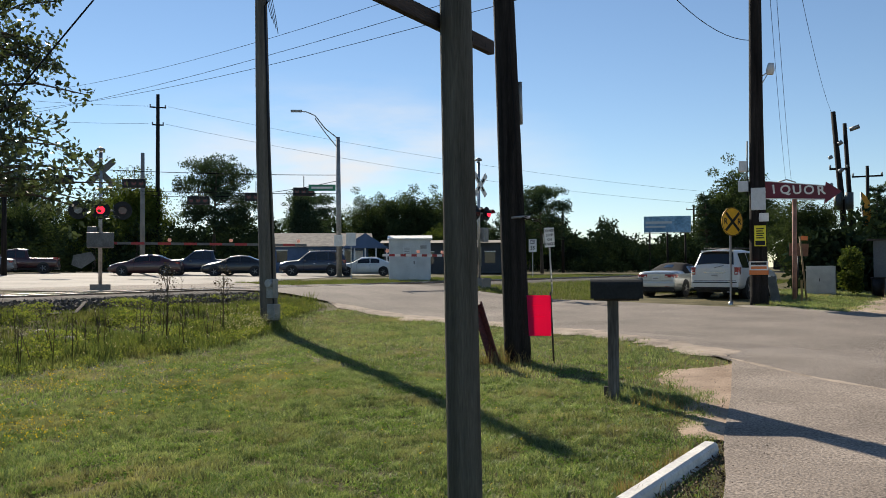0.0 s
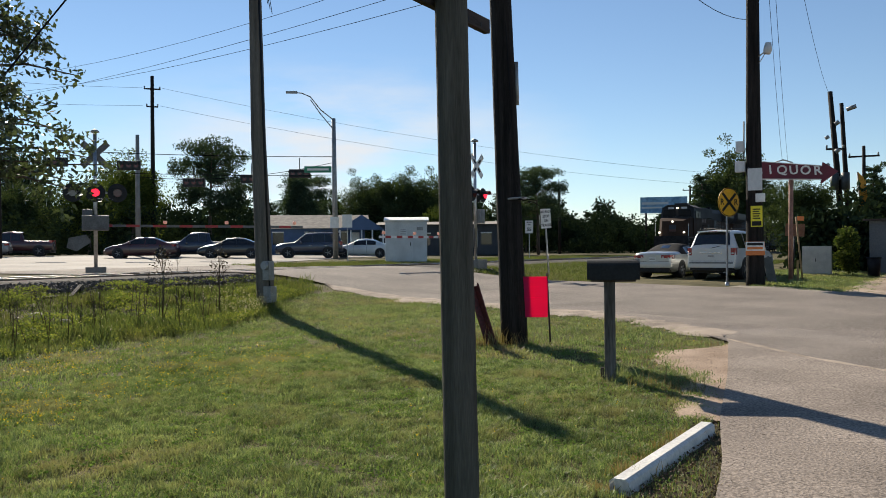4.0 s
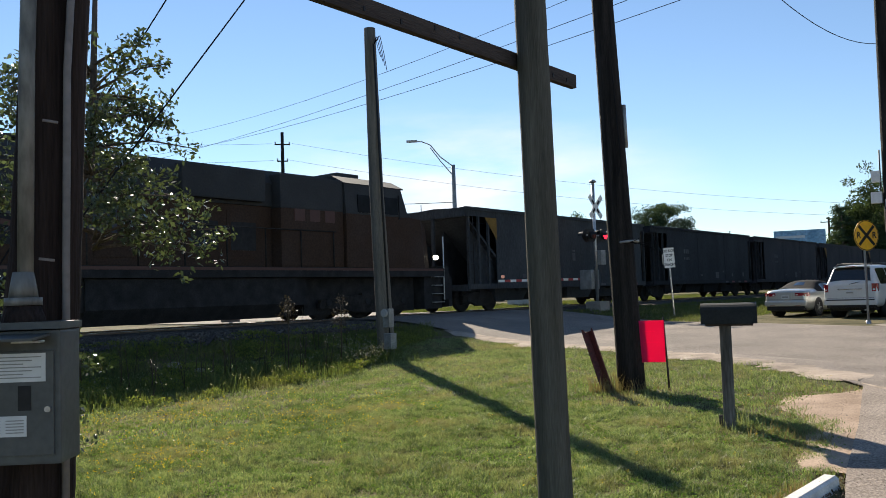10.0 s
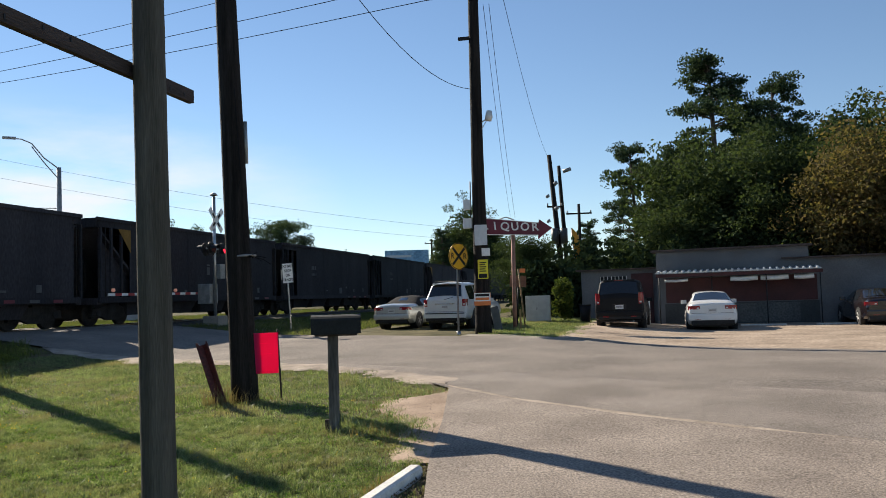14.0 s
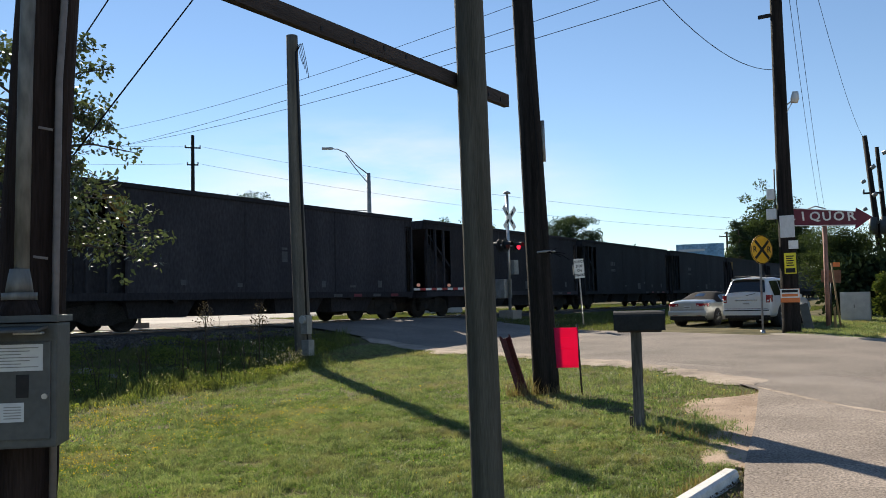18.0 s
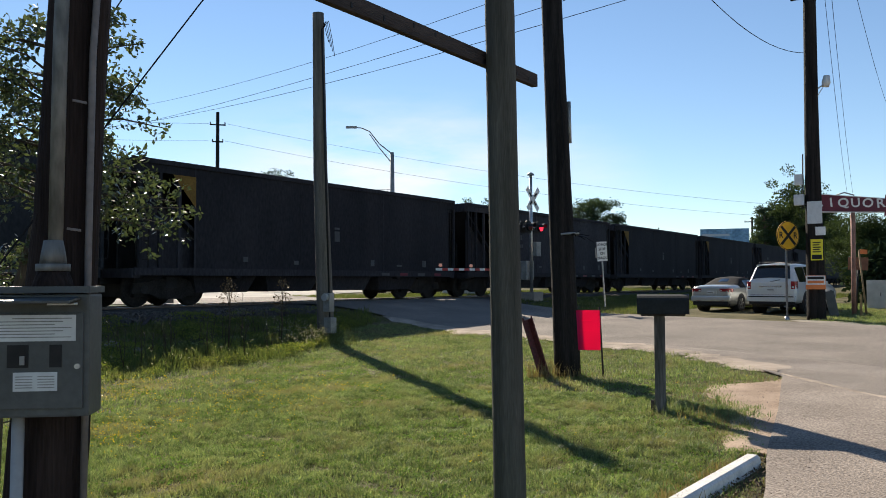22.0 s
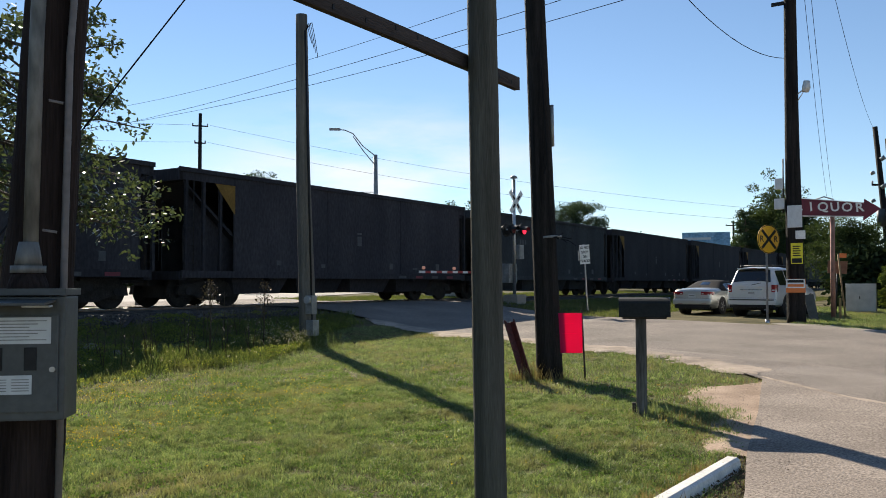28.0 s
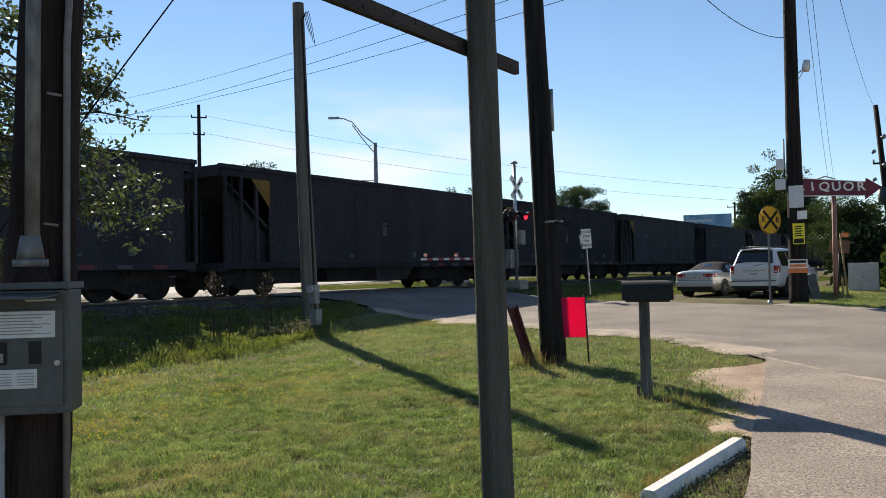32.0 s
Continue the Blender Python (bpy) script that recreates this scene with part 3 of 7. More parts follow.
post = pole("wooden_post", [(-2.311, 4.068, -0.179), (-2.35, 4.05, 3.024), (-2.366, 4.042, 4.427)], [0.096, 0.089, 0.086], M_POST, "treated round wooden post with a plank nailed across it")
plank = part("cross_plank", B(-0.021, 0.021, -3.04, 0.64, -0.042, 0.042, bevel=0.005), M_PLANK, post, "grey weathered cross plank")
plank.matrix_basis = pose(-0.149, -0.017, 3.105, 0, 0, 0)
for y in (0.52, 0.36, 0.22, -0.55, -0.75, -1.0, -1.25):
    nail = part("nail", B(0, 0.004, -0.006, 0.006, -0.012, 0.012), M_BLACK, post)
    nail.matrix_basis = pose(-0.1275, -0.017 + y, 3.105 + random.choice((-0.014, 0.014)))

black_pole = pole("utility_pole", [(-5.55, 11.52, 0.0), (-5.74, 11.46, 6.12), (-5.88, 11.42, 11.2), (-6.0, 11.38, 16.6)], [0.205, 0.160, 0.13, 0.11], M_CREOSOTE, "tar-black wooden utility pole leaning slightly")
# cable guard, ground wire and steel strap on the black pole
part("cable_guard", T([(0.045, 0.06, 3.75), (0.035, 0.06, 4.4)], 0.032, 8), M_DULLSTEEL, black_pole, "short weathered cable guard")
part("ground_wire", T([(0.03, -0.19, 0.1), (0.0, -0.178, 2.6), (-0.02, -0.17, 3.2), (0.06, -0.16, 3.5), (-0.10, -0.15, 6.0)], 0.008, 5), M_WIRE, black_pole)
part("strap", T([(0.0, 0.0, 2.30), (-0.003, 0.0, 2.33)], 0.198, 18), M_DULLSTEEL, black_pole)
for k in range(5):
    a = random.uniform(-1.2, 0.6)
    part("wire_end", T([(0.15, -0.16, 2.31), (0.22 + 0.05 * k, -0.2, 2.31 + 0.06 * a), (0.26 + 0.07 * k, -0.2, 2.31 + 0.14 * a)], 0.005, 4), M_WIRE, black_pole)

left_pole = pole("utility_pole", [(-13.25, 14.5, 0.2), (-13.3, 14.35, 4.2), (-13.33, 14.3, 8.0)], [0.205, 0.165, 0.135], M_POLE, "grey wooden utility pole ending in a cut top")
part("riser_conduit", T([(0.17, -0.06, 0.1), (0.13, -0.16, 4.0), (0.05, -0.22, 7.4)], 0.028, 8), M_BLACK, left_pole, "black riser pipe")
part("meter_box", B(0.12, 0.34, -0.22, -0.02, 0.22, 0.58, bevel=0.01), M_DULLSTEEL, left_pole)
part("disconnect_box", B(0.10, 0.30, -0.22, -0.05, 0.72, 1.15, bevel=0.01), M_DULLSTEEL, left_pole)
part("meter_glass", T([(0.20, -0.22, 1.05), (0.20, -0.30, 1.05)], 0.085, 14), M_PVC, left_pole)
for k in range(4):
    part("loose_cable", T([(0.06, -0.2, 7.4), (0.12 + 0.05 * k, -0.22, 7.55), (0.2 + 0.06 * k, -0.22, 7.25 - 0.05 * k), (0.26 + 0.06 * k, -0.2, 7.05 - 0.12 * k)], 0.008, 5), M_WIRE, left_pole)

# meter pole, close by
MB = Vector((-1.909, 0.958, -0.1))
meter_pole = pole("meter_pole", [MB, (-1.871, 1.028, 1.186), (-1.854, 1.057, 1.744), (-1.845, 1.071, 2.156), (-1.77, 1.194, 4.933)], [0.105, 0.094, 0.078, 0.074, 0.068], M_BROWNPOLE, "dark brown wooden pole carrying an electric panel", 24)


def on_meter(x, y, z):
    """A place in the world, seen from the meter pole's foot."""
    return tuple(Vector((x, y, z)) - MB)


part("service_conduit", T([on_meter(-1.723, 0.948, 1.61), on_meter(-1.721, 0.953, 2.145), on_meter(-1.686, 1.02, 4.933)], 0.0165, 16), M_CONDUIT, meter_pole, "stained galvanised service conduit")
part("thin_conduit", T([on_meter(-1.77, 1.048, 0.027), on_meter(-1.762, 1.059, 1.744), on_meter(-1.76, 1.063, 2.145), on_meter(-1.675, 1.187, 4.933)], 0.0085, 12), M_THINPIPE, meter_pole, "thin brownish pipe")
HUB = (-1.725, 0.945)
part("hub", T([on_meter(*HUB, 1.555), on_meter(*HUB, 1.575), on_meter(*HUB, 1.60)], [0.046, 0.043, 0.034], 18), M_BROWNPOLE, meter_pole, "rusty conduit hub")
part("hub_collar", T([on_meter(*HUB, 1.60), on_meter(*HUB, 1.617)], 0.038, 12), M_CONDUIT, meter_pole)
part("hub_nut", T([on_meter(*HUB, 1.617), on_meter(*HUB, 1.64), on_meter(*HUB, 1.672)], [0.030, 0.027, 0.021], 12), M_CONDUIT, meter_pole)
for z in (1.70, 2.01, 2.9):
    strap_m = part("pipe_strap", B(-0.016, 0.016, -0.003, 0.003, -0.003, 0.003, bevel=0.001), M_THINPIPE, meter_pole)
    strap_m.matrix_basis = pose(*on_meter(-1.723 + 0.015 * (z - 1.7), 0.995 + 0.024 * (z - 1.7), z), 0, 8, 58)
part("lower_pipe", T([on_meter(-1.831, 0.908, -0.308), on_meter(-1.798, 0.908, 1.32)], 0.014, 12), M_PVC, meter_pole, "grey plastic pipe")
meter_pole.matrix_basis = pose(0.104 + 1.3 * (MB.x - 0.115), -0.097 + 1.3 * (MB.y + 0.08), 1.63 + 1.3 * (MB.z - 1.6)) @ Matrix.Scale(1.3, 4)
panel = thing("electric_panel", pose(-2.314, 1.226, 1.196, 0, 0, 41.7) @ Matrix.Diagonal((1.19, 1.19, 1.157, 1)), "grey enamelled electric panel with printed labels on the pole", "electric panel")
part("enclosure", B(-0.125, 0.125, -0.055, 0.06, 0.0, 0.315, bevel=0.006), M_METERGREY, panel)
part("cover_plate", B(-0.115, 0.112, -0.062, -0.054, 0.022, 0.268, bevel=0.003), M_METERGREY, panel)
part("rain_hood", PR([(-0.13, 0.335), (0.13, 0.335), (0.13, 0.318), (-0.13, 0.318)], "y", -0.07, 0.062), M_METERGREY, panel)
part("lifted_flap", PR([(-0.060, 0.302), (-0.060, 0.308), (-0.155, 0.300), (-0.155, 0.294)], "x", -0.13, 0.105), M_METERGREY, panel)
part("handle_flap", B(0.045, 0.11, -0.125, -0.10, 0.288, 0.294, bevel=0.002), M_GALV, panel)
part("large_label", B(-0.095, 0.095, -0.0645, -0.062, 0.195, 0.262), M_PLATE, panel, "white printed label")
for k in range(7):
    part("print_line", B(-0.085 + (0.0 if k else 0.03), 0.085 - 0.02 * (k % 3), -0.0655, -0.0645, 0.252 - k * 0.008, 0.2545 - k * 0.008), M_DULLSTEEL, panel)
part("small_label", B(-0.052, 0.052, -0.0645, -0.062, 0.068, 0.116), M_PLATE, panel, "white printed label")
for k in range(5):
    for s in (-1, 1):
        part("print_line", B(0.026 * s - 0.02, 0.026 * s + 0.02, -0.0655, -0.0645, 0.104 - k * 0.007, 0.1065 - k * 0.007), M_DULLSTEEL, panel)
for x0, x1 in ((-0.067, -0.017), (0.033, 0.062)):
    part("breaker_opening", B(x0, x1, -0.064, -0.0618, 0.128, 0.186), M_BLACK, panel)
part("breaker", B(-0.036, -0.024, -0.070, -0.064, 0.135, 0.158, bevel=0.002), M_DULLSTEEL, panel)
for sx, sz in ((-0.108, 0.13), (0.1, 0.13)):
    part("screw", T([(sx, -0.062, sz), (sx, -0.068, sz)], 0.007, 10), M_GALV, panel)

# ---- mailbox, board, stake, kerb ----
mailbox = thing("mailbox", pose(-3.28, 9.27, hz(-3.28, 9.27), 0, 0, 20), "dark grey mailbox on a wooden post in the grass", "mailbox")
part("mailbox_post", B(-0.062, 0.062, -0.055, 0.055, -0.1, 1.13, bevel=0.01), mat("weathered_post", (0.11, 0.10, 0.088), 0.9, var=0.45, scale=8, fine=50, bump=0.3, spec=0.15, stretch=(1, 1, 0.12), second=(0.17, 0.16, 0.145)), mailbox)
part("foot_stub", B(-0.11, -0.068, -0.05, 0.0, -0.1, 0.14, bevel=0.005), M_PLANK, mailbox)
arch = [(-0.16, 1.14), (0.16, 1.14), (0.16, 1.30)] + [(0.16 * math.cos(a), 1.30 + 0.065 * math.sin(a)) for a in [math.pi * k / 8 for k in range(1, 8)]] + [(-0.16, 1.30)]
part("mailbox_body", PR([(q, z) for q, z in arch], "x", -0.25, 0.32), mat("mailbox_grey", (0.02, 0.023, 0.024), 0.75, spec=0.2, var=0.2, scale=5, fine=40, bump=0.05), mailbox)
part("mailbox_door", PR([(q * 1.04, 1.14 + (z - 1.14) * 1.03) for q, z in arch], "x", 0.32, 0.332), M_BLACK, mailbox)
part("mount_board", B(-0.21, 0.29, -0.1, 0.1, 1.115, 1.142, bevel=0.004), M_PLANK, mailbox)

M_PINKLETTER = leaf_mat("pink_lettering", (0.92, 0.03, 0.20), (0.95, 0.035, 0.21), 0.88, 0.6, 0.2, tint=(1, 1, 1))
board = thing("pink_sign_board", pose(-5.08, 11.66, hz(-5.05, 11.68), 0, 0, 24), "bright pink hand-lettered board on a thin wooden stick", "yard sign")
part("stick", T([(0.05, 0.0, -0.1), (0.0, 0.0, 1.07)], 0.014, 6), M_PLANK, board)
part("panel", B(-0.37, 0.01, -0.022, -0.012, 0.41, 1.02, bevel=0.002), M_PINK, board)
for k, (a, b2) in enumerate(((-0.28, -0.12), (-0.30, -0.08))):
    part("lettering_bar", B(a, b2, -0.0232, -0.0222, 0.86 - 0.16 * k, 0.869 - 0.16 * k), M_PINKLETTER, board)

stake = thing("marker_stake", pose(-5.78, 11.21, hz(-5.8, 11.2), 0, -16.5, 24), "leaning red plastic marker stake", "marker stake")
part("stake_body", PR([(-0.085, -0.045), (-0.07, -0.05), (0.0, 0.012), (0.07, -0.05), (0.085, -0.045), (0.012, 0.03), (-0.012, 0.03)], "z", -0.1, 0.93), M_REDSTAKE, stake)
part("stake_cap", PR([(-0.085, 0.93), (-0.035, 0.93), (-0.05, 0.975), (-0.08, 0.985)], "y", -0.05, -0.03), M_REDSTAKE, stake)
part("stake_cap", PR([(0.05, 0.93), (0.085, 0.93), (0.08, 0.965), (0.065, 0.97)], "y", -0.05, -0.03), M_REDSTAKE, stake)

kerb = thing("parking_kerb", pose(-1.775, 6.62, hz(-1.86, 6.75), 0.5, 0, -3.0), "white painted concrete parking kerb at the lawn's edge", "parking kerb", kind="")
part("kerb_block", PR([(-0.085, -0.05), (0.085, -0.05), (0.065, 0.085), (0.04, 0.105), (-0.04, 0.105), (-0.065, 0.085)], "y", -1.35, 0.60), M_WORNWHITE, kerb)

M_GATEBOX = mat("gate_box_grey", (0.12, 0.12, 0.115), 0.6, var=0.3, scale=3, fine=24, bump=0.08)


# ---- railway crossing signals ----
def crossing_signal(name, m, lit, arm, back, label, xs=(-0.42, 0.42), disc_r=0.29, turn=0.0, buck=4.15, mech=1.0, lift=0.0):
    s = thing(name, m, label, "crossing signal", "crossing signals")
    part("foundation", B(-0.35, 0.35, -0.35, 0.35, -0.2, 0.25, bevel=0.02), M_CONCRETE, s)
    part("mast", T([(0, 0, 0.2), (0, 0, 5.1)], 0.065, 14), M_GALV, s, "galvanised mast")
    part("mast_cap", T([(0, 0, 5.1), (0, 0, 5.16)], [0.07, 0.02], 14), M_GALV, s)
    head = part("signal_head", T([(0, 0, 2.80), (0, 0, 3.10)], 0.08, 12), M_GALV, s)
    head.matrix_basis = pose(0, 0, 0, 0, 0, turn)
    for k, a in enumerate((45, -45)):
        # far blades: dull back, with the backlit shade put into the grey as well
        blade = part("crossbuck_blade", B(-0.62, 0.62, -0.012, 0.012, -0.115, 0.115, bevel=0.004), M_WHITE if back else M_GATEBOX, s, "white reflective crossbuck blade" if back else "crossbuck blade with a grey back, darkened for its backlit shade")
        blade.matrix_basis = pose(0, -0.085 - 0.025 * k, buck, 0, a, 0)
        for q in (-1, 1):
            bar = part("lettering_bar", B(-0.36 if q < 0 else 0.14, -0.14 if q < 0 else 0.36, -0.002, 0.002, -0.05, 0.05), M_BLACK, blade)
            bar.matrix_basis = pose(0, -0.014, 0)
    part("lamp_bar", T([(-0.75, -0.1, 2.95), (0.75, -0.1, 2.95)], 0.03, 8), M_GALV, head)
    for k, x in enumerate(xs):
        for fb in ((-1, 1) if back else (-1,)):
            disc = part("lamp_background", T([(x, fb * 0.12, 2.95), (x, fb * 0.135, 2.95)], disc_r, 24), M_BLACK, head)
            part("lamp_housing", T([(x, fb * 0.10, 2.95), (x, fb * 0.24, 2.95)], 0.16, 16), M_BLACK, head)
            part("lamp_lens", T([(x, fb * 0.235, 2.95), (x, fb * 0.252, 2.95)], 0.145, 18), M_REDLAMP if (lit == k) else M_LENSGREY if len(xs) == 3 and k == 0 else M_LENS, head)
            hood = [(0.17 * math.cos(q), 0.17 * math.sin(q)) for q in [math.pi * (0.02 + 0.96 * j / 10) for j in range(11)]]
            hood += [(0.155 * math.cos(q), 0.155 * math.sin(q)) for q in [math.pi * (0.98 - 0.96 * j / 10) for j in range(11)]]
            part("lamp_hood", PR([(x + a, 2.95 + b3) for a, b3 in hood], "y", min(fb * 0.24, fb * 0.45), max(fb * 0.24, fb * 0.45)), M_BLACK, head)
    part("gate_machine", B(-0.30 * mech, 0.30 * mech, 0.06, 0.62 * mech, 1.55 - 0.8 / mech + lift, 1.55 + lift, bevel=0.03), M_DULLSTEEL if mech == 1.0 else M_GATEBOX, s)
    part("relay_box", B(0.10, 0.45, -0.20, 0.10, 1.75, 2.35, bevel=0.02), M_DULLSTEEL if back else M_GATEBOX, s)
    part("bell", T([(0, 0, 5.16), (0, 0, 5.22), (0, 0, 5.28)], [0.16, 0.14, 0.05], 14), M_DULLSTEEL, s)
    # counterweight and gate arm
    cw = part("counterweight", PR([(0.15, 1.15), (0.62, 0.82), (0.95, 0.95), (0.88, 1.3), (0.3, 1.42)], "y", 0.66, 0.72), M_GATEBOX, s, "grey gate arm counterweight")
    n = 16
    for k in range(n):
        x0, x1 = -arm * k / n - 0.1, -arm * (k + 1) / n - 0.1
        # the far arm's white sections are grey: their shade is painted in
        part("gate_arm_section", B(x1, x0, 0.62, 0.66, 1.14 - 0.002 * k + lift, 1.23 - 0.002 * k + lift), (M_WHITE if back else M_GATEBOX) if k % 2 else M_REDSTRIPE, s)
    for f in (0.32, 0.62, 0.97):
        part("gate_lamp", T([(-arm * f, 0.64, 1.25 + lift), (-arm * f, 0.64, 1.29 + lift), (-arm * f, 0.64, 1.37 + lift)], [0.04, 0.075, 0.055], 10), M_AMBERLAMP, s)
    return s


crossing_signal("crossing_signal", pose(-16.5, 30.75, 0.92, 0, 0, 86), 1, 5.5, True, "crossing signal with crossbuck, red lamps and lowered gate")
crossing_signal("crossing_signal", pose(-26.4, 19.9, 0.82, 0, 0, -127), 1, 7.4, False, "crossing signal beyond the track with gate lowered", (-0.75, 0.0, 0.75), 0.34, 180.0, 4.35, 1.5, 0.55)

# signal bungalow
bung = thing("signal_shed", pose(-27.2, 42.0, hz(-27.2, 42.0), 0, 0, 32), "white metal signal shed beside the railway", "equipment shed")
part("shed_wall", B(-1.22, 1.22, -0.9, 0.9, 0.0, 2.45, bevel=0.02), M_SHED, bung)
part("shed_roof", PR([(-1.0, 2.45), (1.0, 2.45), (1.0, 2.52), (0.0, 2.72), (-1.0, 2.52)], "x", -1.32, 1.32), M_WHITE, bung)
part("shed_door", B(-0.42, 0.36, -0.93, -0.9, 0.12, 2.1, bevel=0.01), M_SHED, bung)
part("door_handle", B(0.22, 0.27, -0.96, -0.93, 1.0, 1.2), M_BLACK, bung)
part("notice", B(-0.40, 0.05, -0.945, -0.93, 1.55, 2.02), M_PLATE, bung)
for k in range(4):
    part("print_line", B(-0.34, -0.02, -0.949, -0.945, 1.62 + 0.1 * k, 1.66 + 0.1 * k), M_DULLSTEEL, bung)
part("vent", B(0.62, 0.98, -0.925, -0.9, 1.9, 2.1), M_DULLSTEEL, bung)
part("corner_trim", B(-1.235, -1.2, -0.915, -0.88, 0, 2.45), M_WHITE, bung)

# ---- road signs ----
xr = thing("railroad_warning_sign", pose(-5.66, 27.25, hz(-5.66, 27.25), 0, 0.4, 57), "round yellow railroad warning sign on a steel post", "traffic sign")
part("sign_post", B(-0.028, 0.028, -0.02, 0.02, -0.2, 3.05), M_GALV, xr)
part("base_sleeve", T([(0, 0, -0.1), (0, 0, 0.1)], 0.07, 10), M_GALV, xr)
part("disc", T([(0.05, -0.03, 2.62), (0.05, -0.045, 2.62)], 0.455, 40), M_YELLOW, xr)
ring_bm = bmesh.new()
for k in range(40):
    a0, a1 = 2 * math.pi * k / 40, 2 * math.pi * (k + 1) / 40
    q = [(0.05 + r * math.cos(a), -0.0475, 2.62 + r * math.sin(a)) for a, r in ((a0, 0.45), (a1, 0.45), (a1, 0.425), (a0, 0.425))]
    ring_bm.faces.new([ring_bm.verts.new(p) for p in q])
part("border_ring", ring_bm, M_BLACK, xr)
for a in (45, -45):
    stroke = part("cross_stroke", B(-0.40, 0.40, -0.002, 0.002, -0.045, 0.045), M_BLACK, xr)
    stroke.matrix_basis = pose(0.05, -0.049 - (0.002 if a > 0 else 0), 2.62, 0, a, 0)
for x in (-0.24, 0.34):
    text("letter_r", "R", 0.27, M_BLACK, xr, pose(x, -0.048, 2.62, 90, 0, 0), 0.001)

dns = thing("track_stop_sign", pose(-13.45, 31.3, hz(-13.45, 31.3), 0, -4, 66), "white rectangular do not stop on tracks sign", "traffic sign")
part("sign_post", B(-0.03, 0.03, -0.02, 0.02, -0.2, 2.7), M_GALV, dns)
part("sign_plate", B(-0.27, 0.27, -0.035, -0.022, 1.90, 2.68, bevel=0.004), M_WHITE, dns)
for k, w in enumerate(("DO NOT", "STOP", "ON", "TRACKS")):
    text("sign_words", w, 0.15, M_BLACK, dns, pose(0, -0.036, 2.56 - 0.18 * k, 90, 0, 0), 0.001)
part("back_plate", B(-0.33, -0.275, 0.0, 0.01, 2.05, 2.45), M_DULLSTEEL, dns)


def small_sign(name, m, w, h0, h1, words, label):
    s = thing(name, m, label, "traffic sign")
    part("sign_post", B(-0.03, 0.03, -0.02, 0.02, -0.2, h1), M_GALV, s)
    part("sign_plate", B(-w / 2, w / 2, -0.035, -0.022, h0, h1, bevel=0.004), M_WHITE, s)
    for k, (wd, sz, z) in enumerate(words):
        text("sign_words", wd, sz, M_BLACK, s, pose(0, -0.036, z, 90, 0, 0), 0.001)
    return s


small_sign("speed_limit_sign", pose(-27.5, 60.3, hz(-27.5, 60.3), 0, 0, 24), 0.62, 2.0, 3.0, (("SPEED", 0.15, 2.86), ("LIMIT", 0.15, 2.68), ("55", 0.36, 2.3)), "white speed limit sign beside the far road")
small_sign("keep_right_sign", pose(-31.0, 41.2, hz(-31, 41.2), 0, 0, 35), 0.6, 2.1, 2.9, (), "pale road sign seen small beyond the track")

# ---- right-hand pole with its placards ----
rpole = pole("utility_pole", [(-4.84, 27.41, 0.2), (-4.86, 27.41, 6.0), (-4.83, 27.42, 12.6)], [0.285, 0.215, 0.17], M_CREOSOTE, "tall dark utility pole hung with placards")
o = Vector((-4.84, 27.41, 0.2))
part("white_panel", B(-0.14, 0.28, -0.36, -0.30, 3.12, 3.80, bevel=0.01), M_PLATE, rpole, "pale blank panel")
part("small_panel", B(0.08, 0.36, -0.33, -0.29, 2.76, 3.02, bevel=0.005), M_WHITE, rpole)
pl = part("yellow_placard", B(-0.06, 0.28, -0.35, -0.32, 2.0, 2.64, bevel=0.004), M_PLACARD, rpole, "yellow placard with black print")
for k in range(5):
    part("lettering_bar", B(0.0, 0.22 - 0.03 * (k % 2), -0.353, -0.35, 2.52 - 0.07 * k, 2.555 - 0.07 * k), M_BLACK, rpole)
part("lettering_block", B(-0.03, 0.25, -0.353, -0.35, 2.03, 2.17), M_BLACK, rpole)
part("orange_placard", B(-0.22, 0.34, -0.36, -0.33, 1.12, 1.54, bevel=0.004), M_ORANGE, rpole, "orange and white placard")
part("placard_band", B(-0.215, 0.335, -0.363, -0.36, 1.26, 1.535), M_WHITE, rpole)
for k in range(2):
    part("lettering_bar", B(-0.17, 0.29, -0.366, -0.363, 1.30 + 0.125 * k, 1.38 + 0.125 * k), M_ORANGE if k == 0 else M_BLACK, rpole)
part("lamp_arm", T([(0.1, -0.05, 7.25), (0.45, -0.1, 7.45)], 0.02, 6), M_GALV, rpole)
part("lamp_brace", T([(0.1, -0.05, 6.95), (0.40, -0.1, 7.4)], 0.012, 6), M_GALV, rpole)
part("lamp_head", T([(0.42, -0.1, 7.32), (0.44, -0.1, 7.45), (0.46, -0.1, 7.66)], [0.10, 0.13, 0.09], 14), M_PLATE, rpole)
part("cable_box", B(-0.52, -0.28, -0.2, 0.0, 4.35, 4.68, bevel=0.01), M_PLATE, rpole)
part("cable_box", B(-0.55, -0.25, -0.2, 0.0, 3.72, 4.05, bevel=0.01), M_PLATE, rpole)
part("riser", T([(-0.30, -0.1, 3.6), (-0.28, -0.1, 5.3)], 0.022, 6), M_BLACK, rpole)
part("top_insulator", B(-0.55, -0.1, -0.05, 0.05, 10.2, 10.3), M_BLACK, rpole)

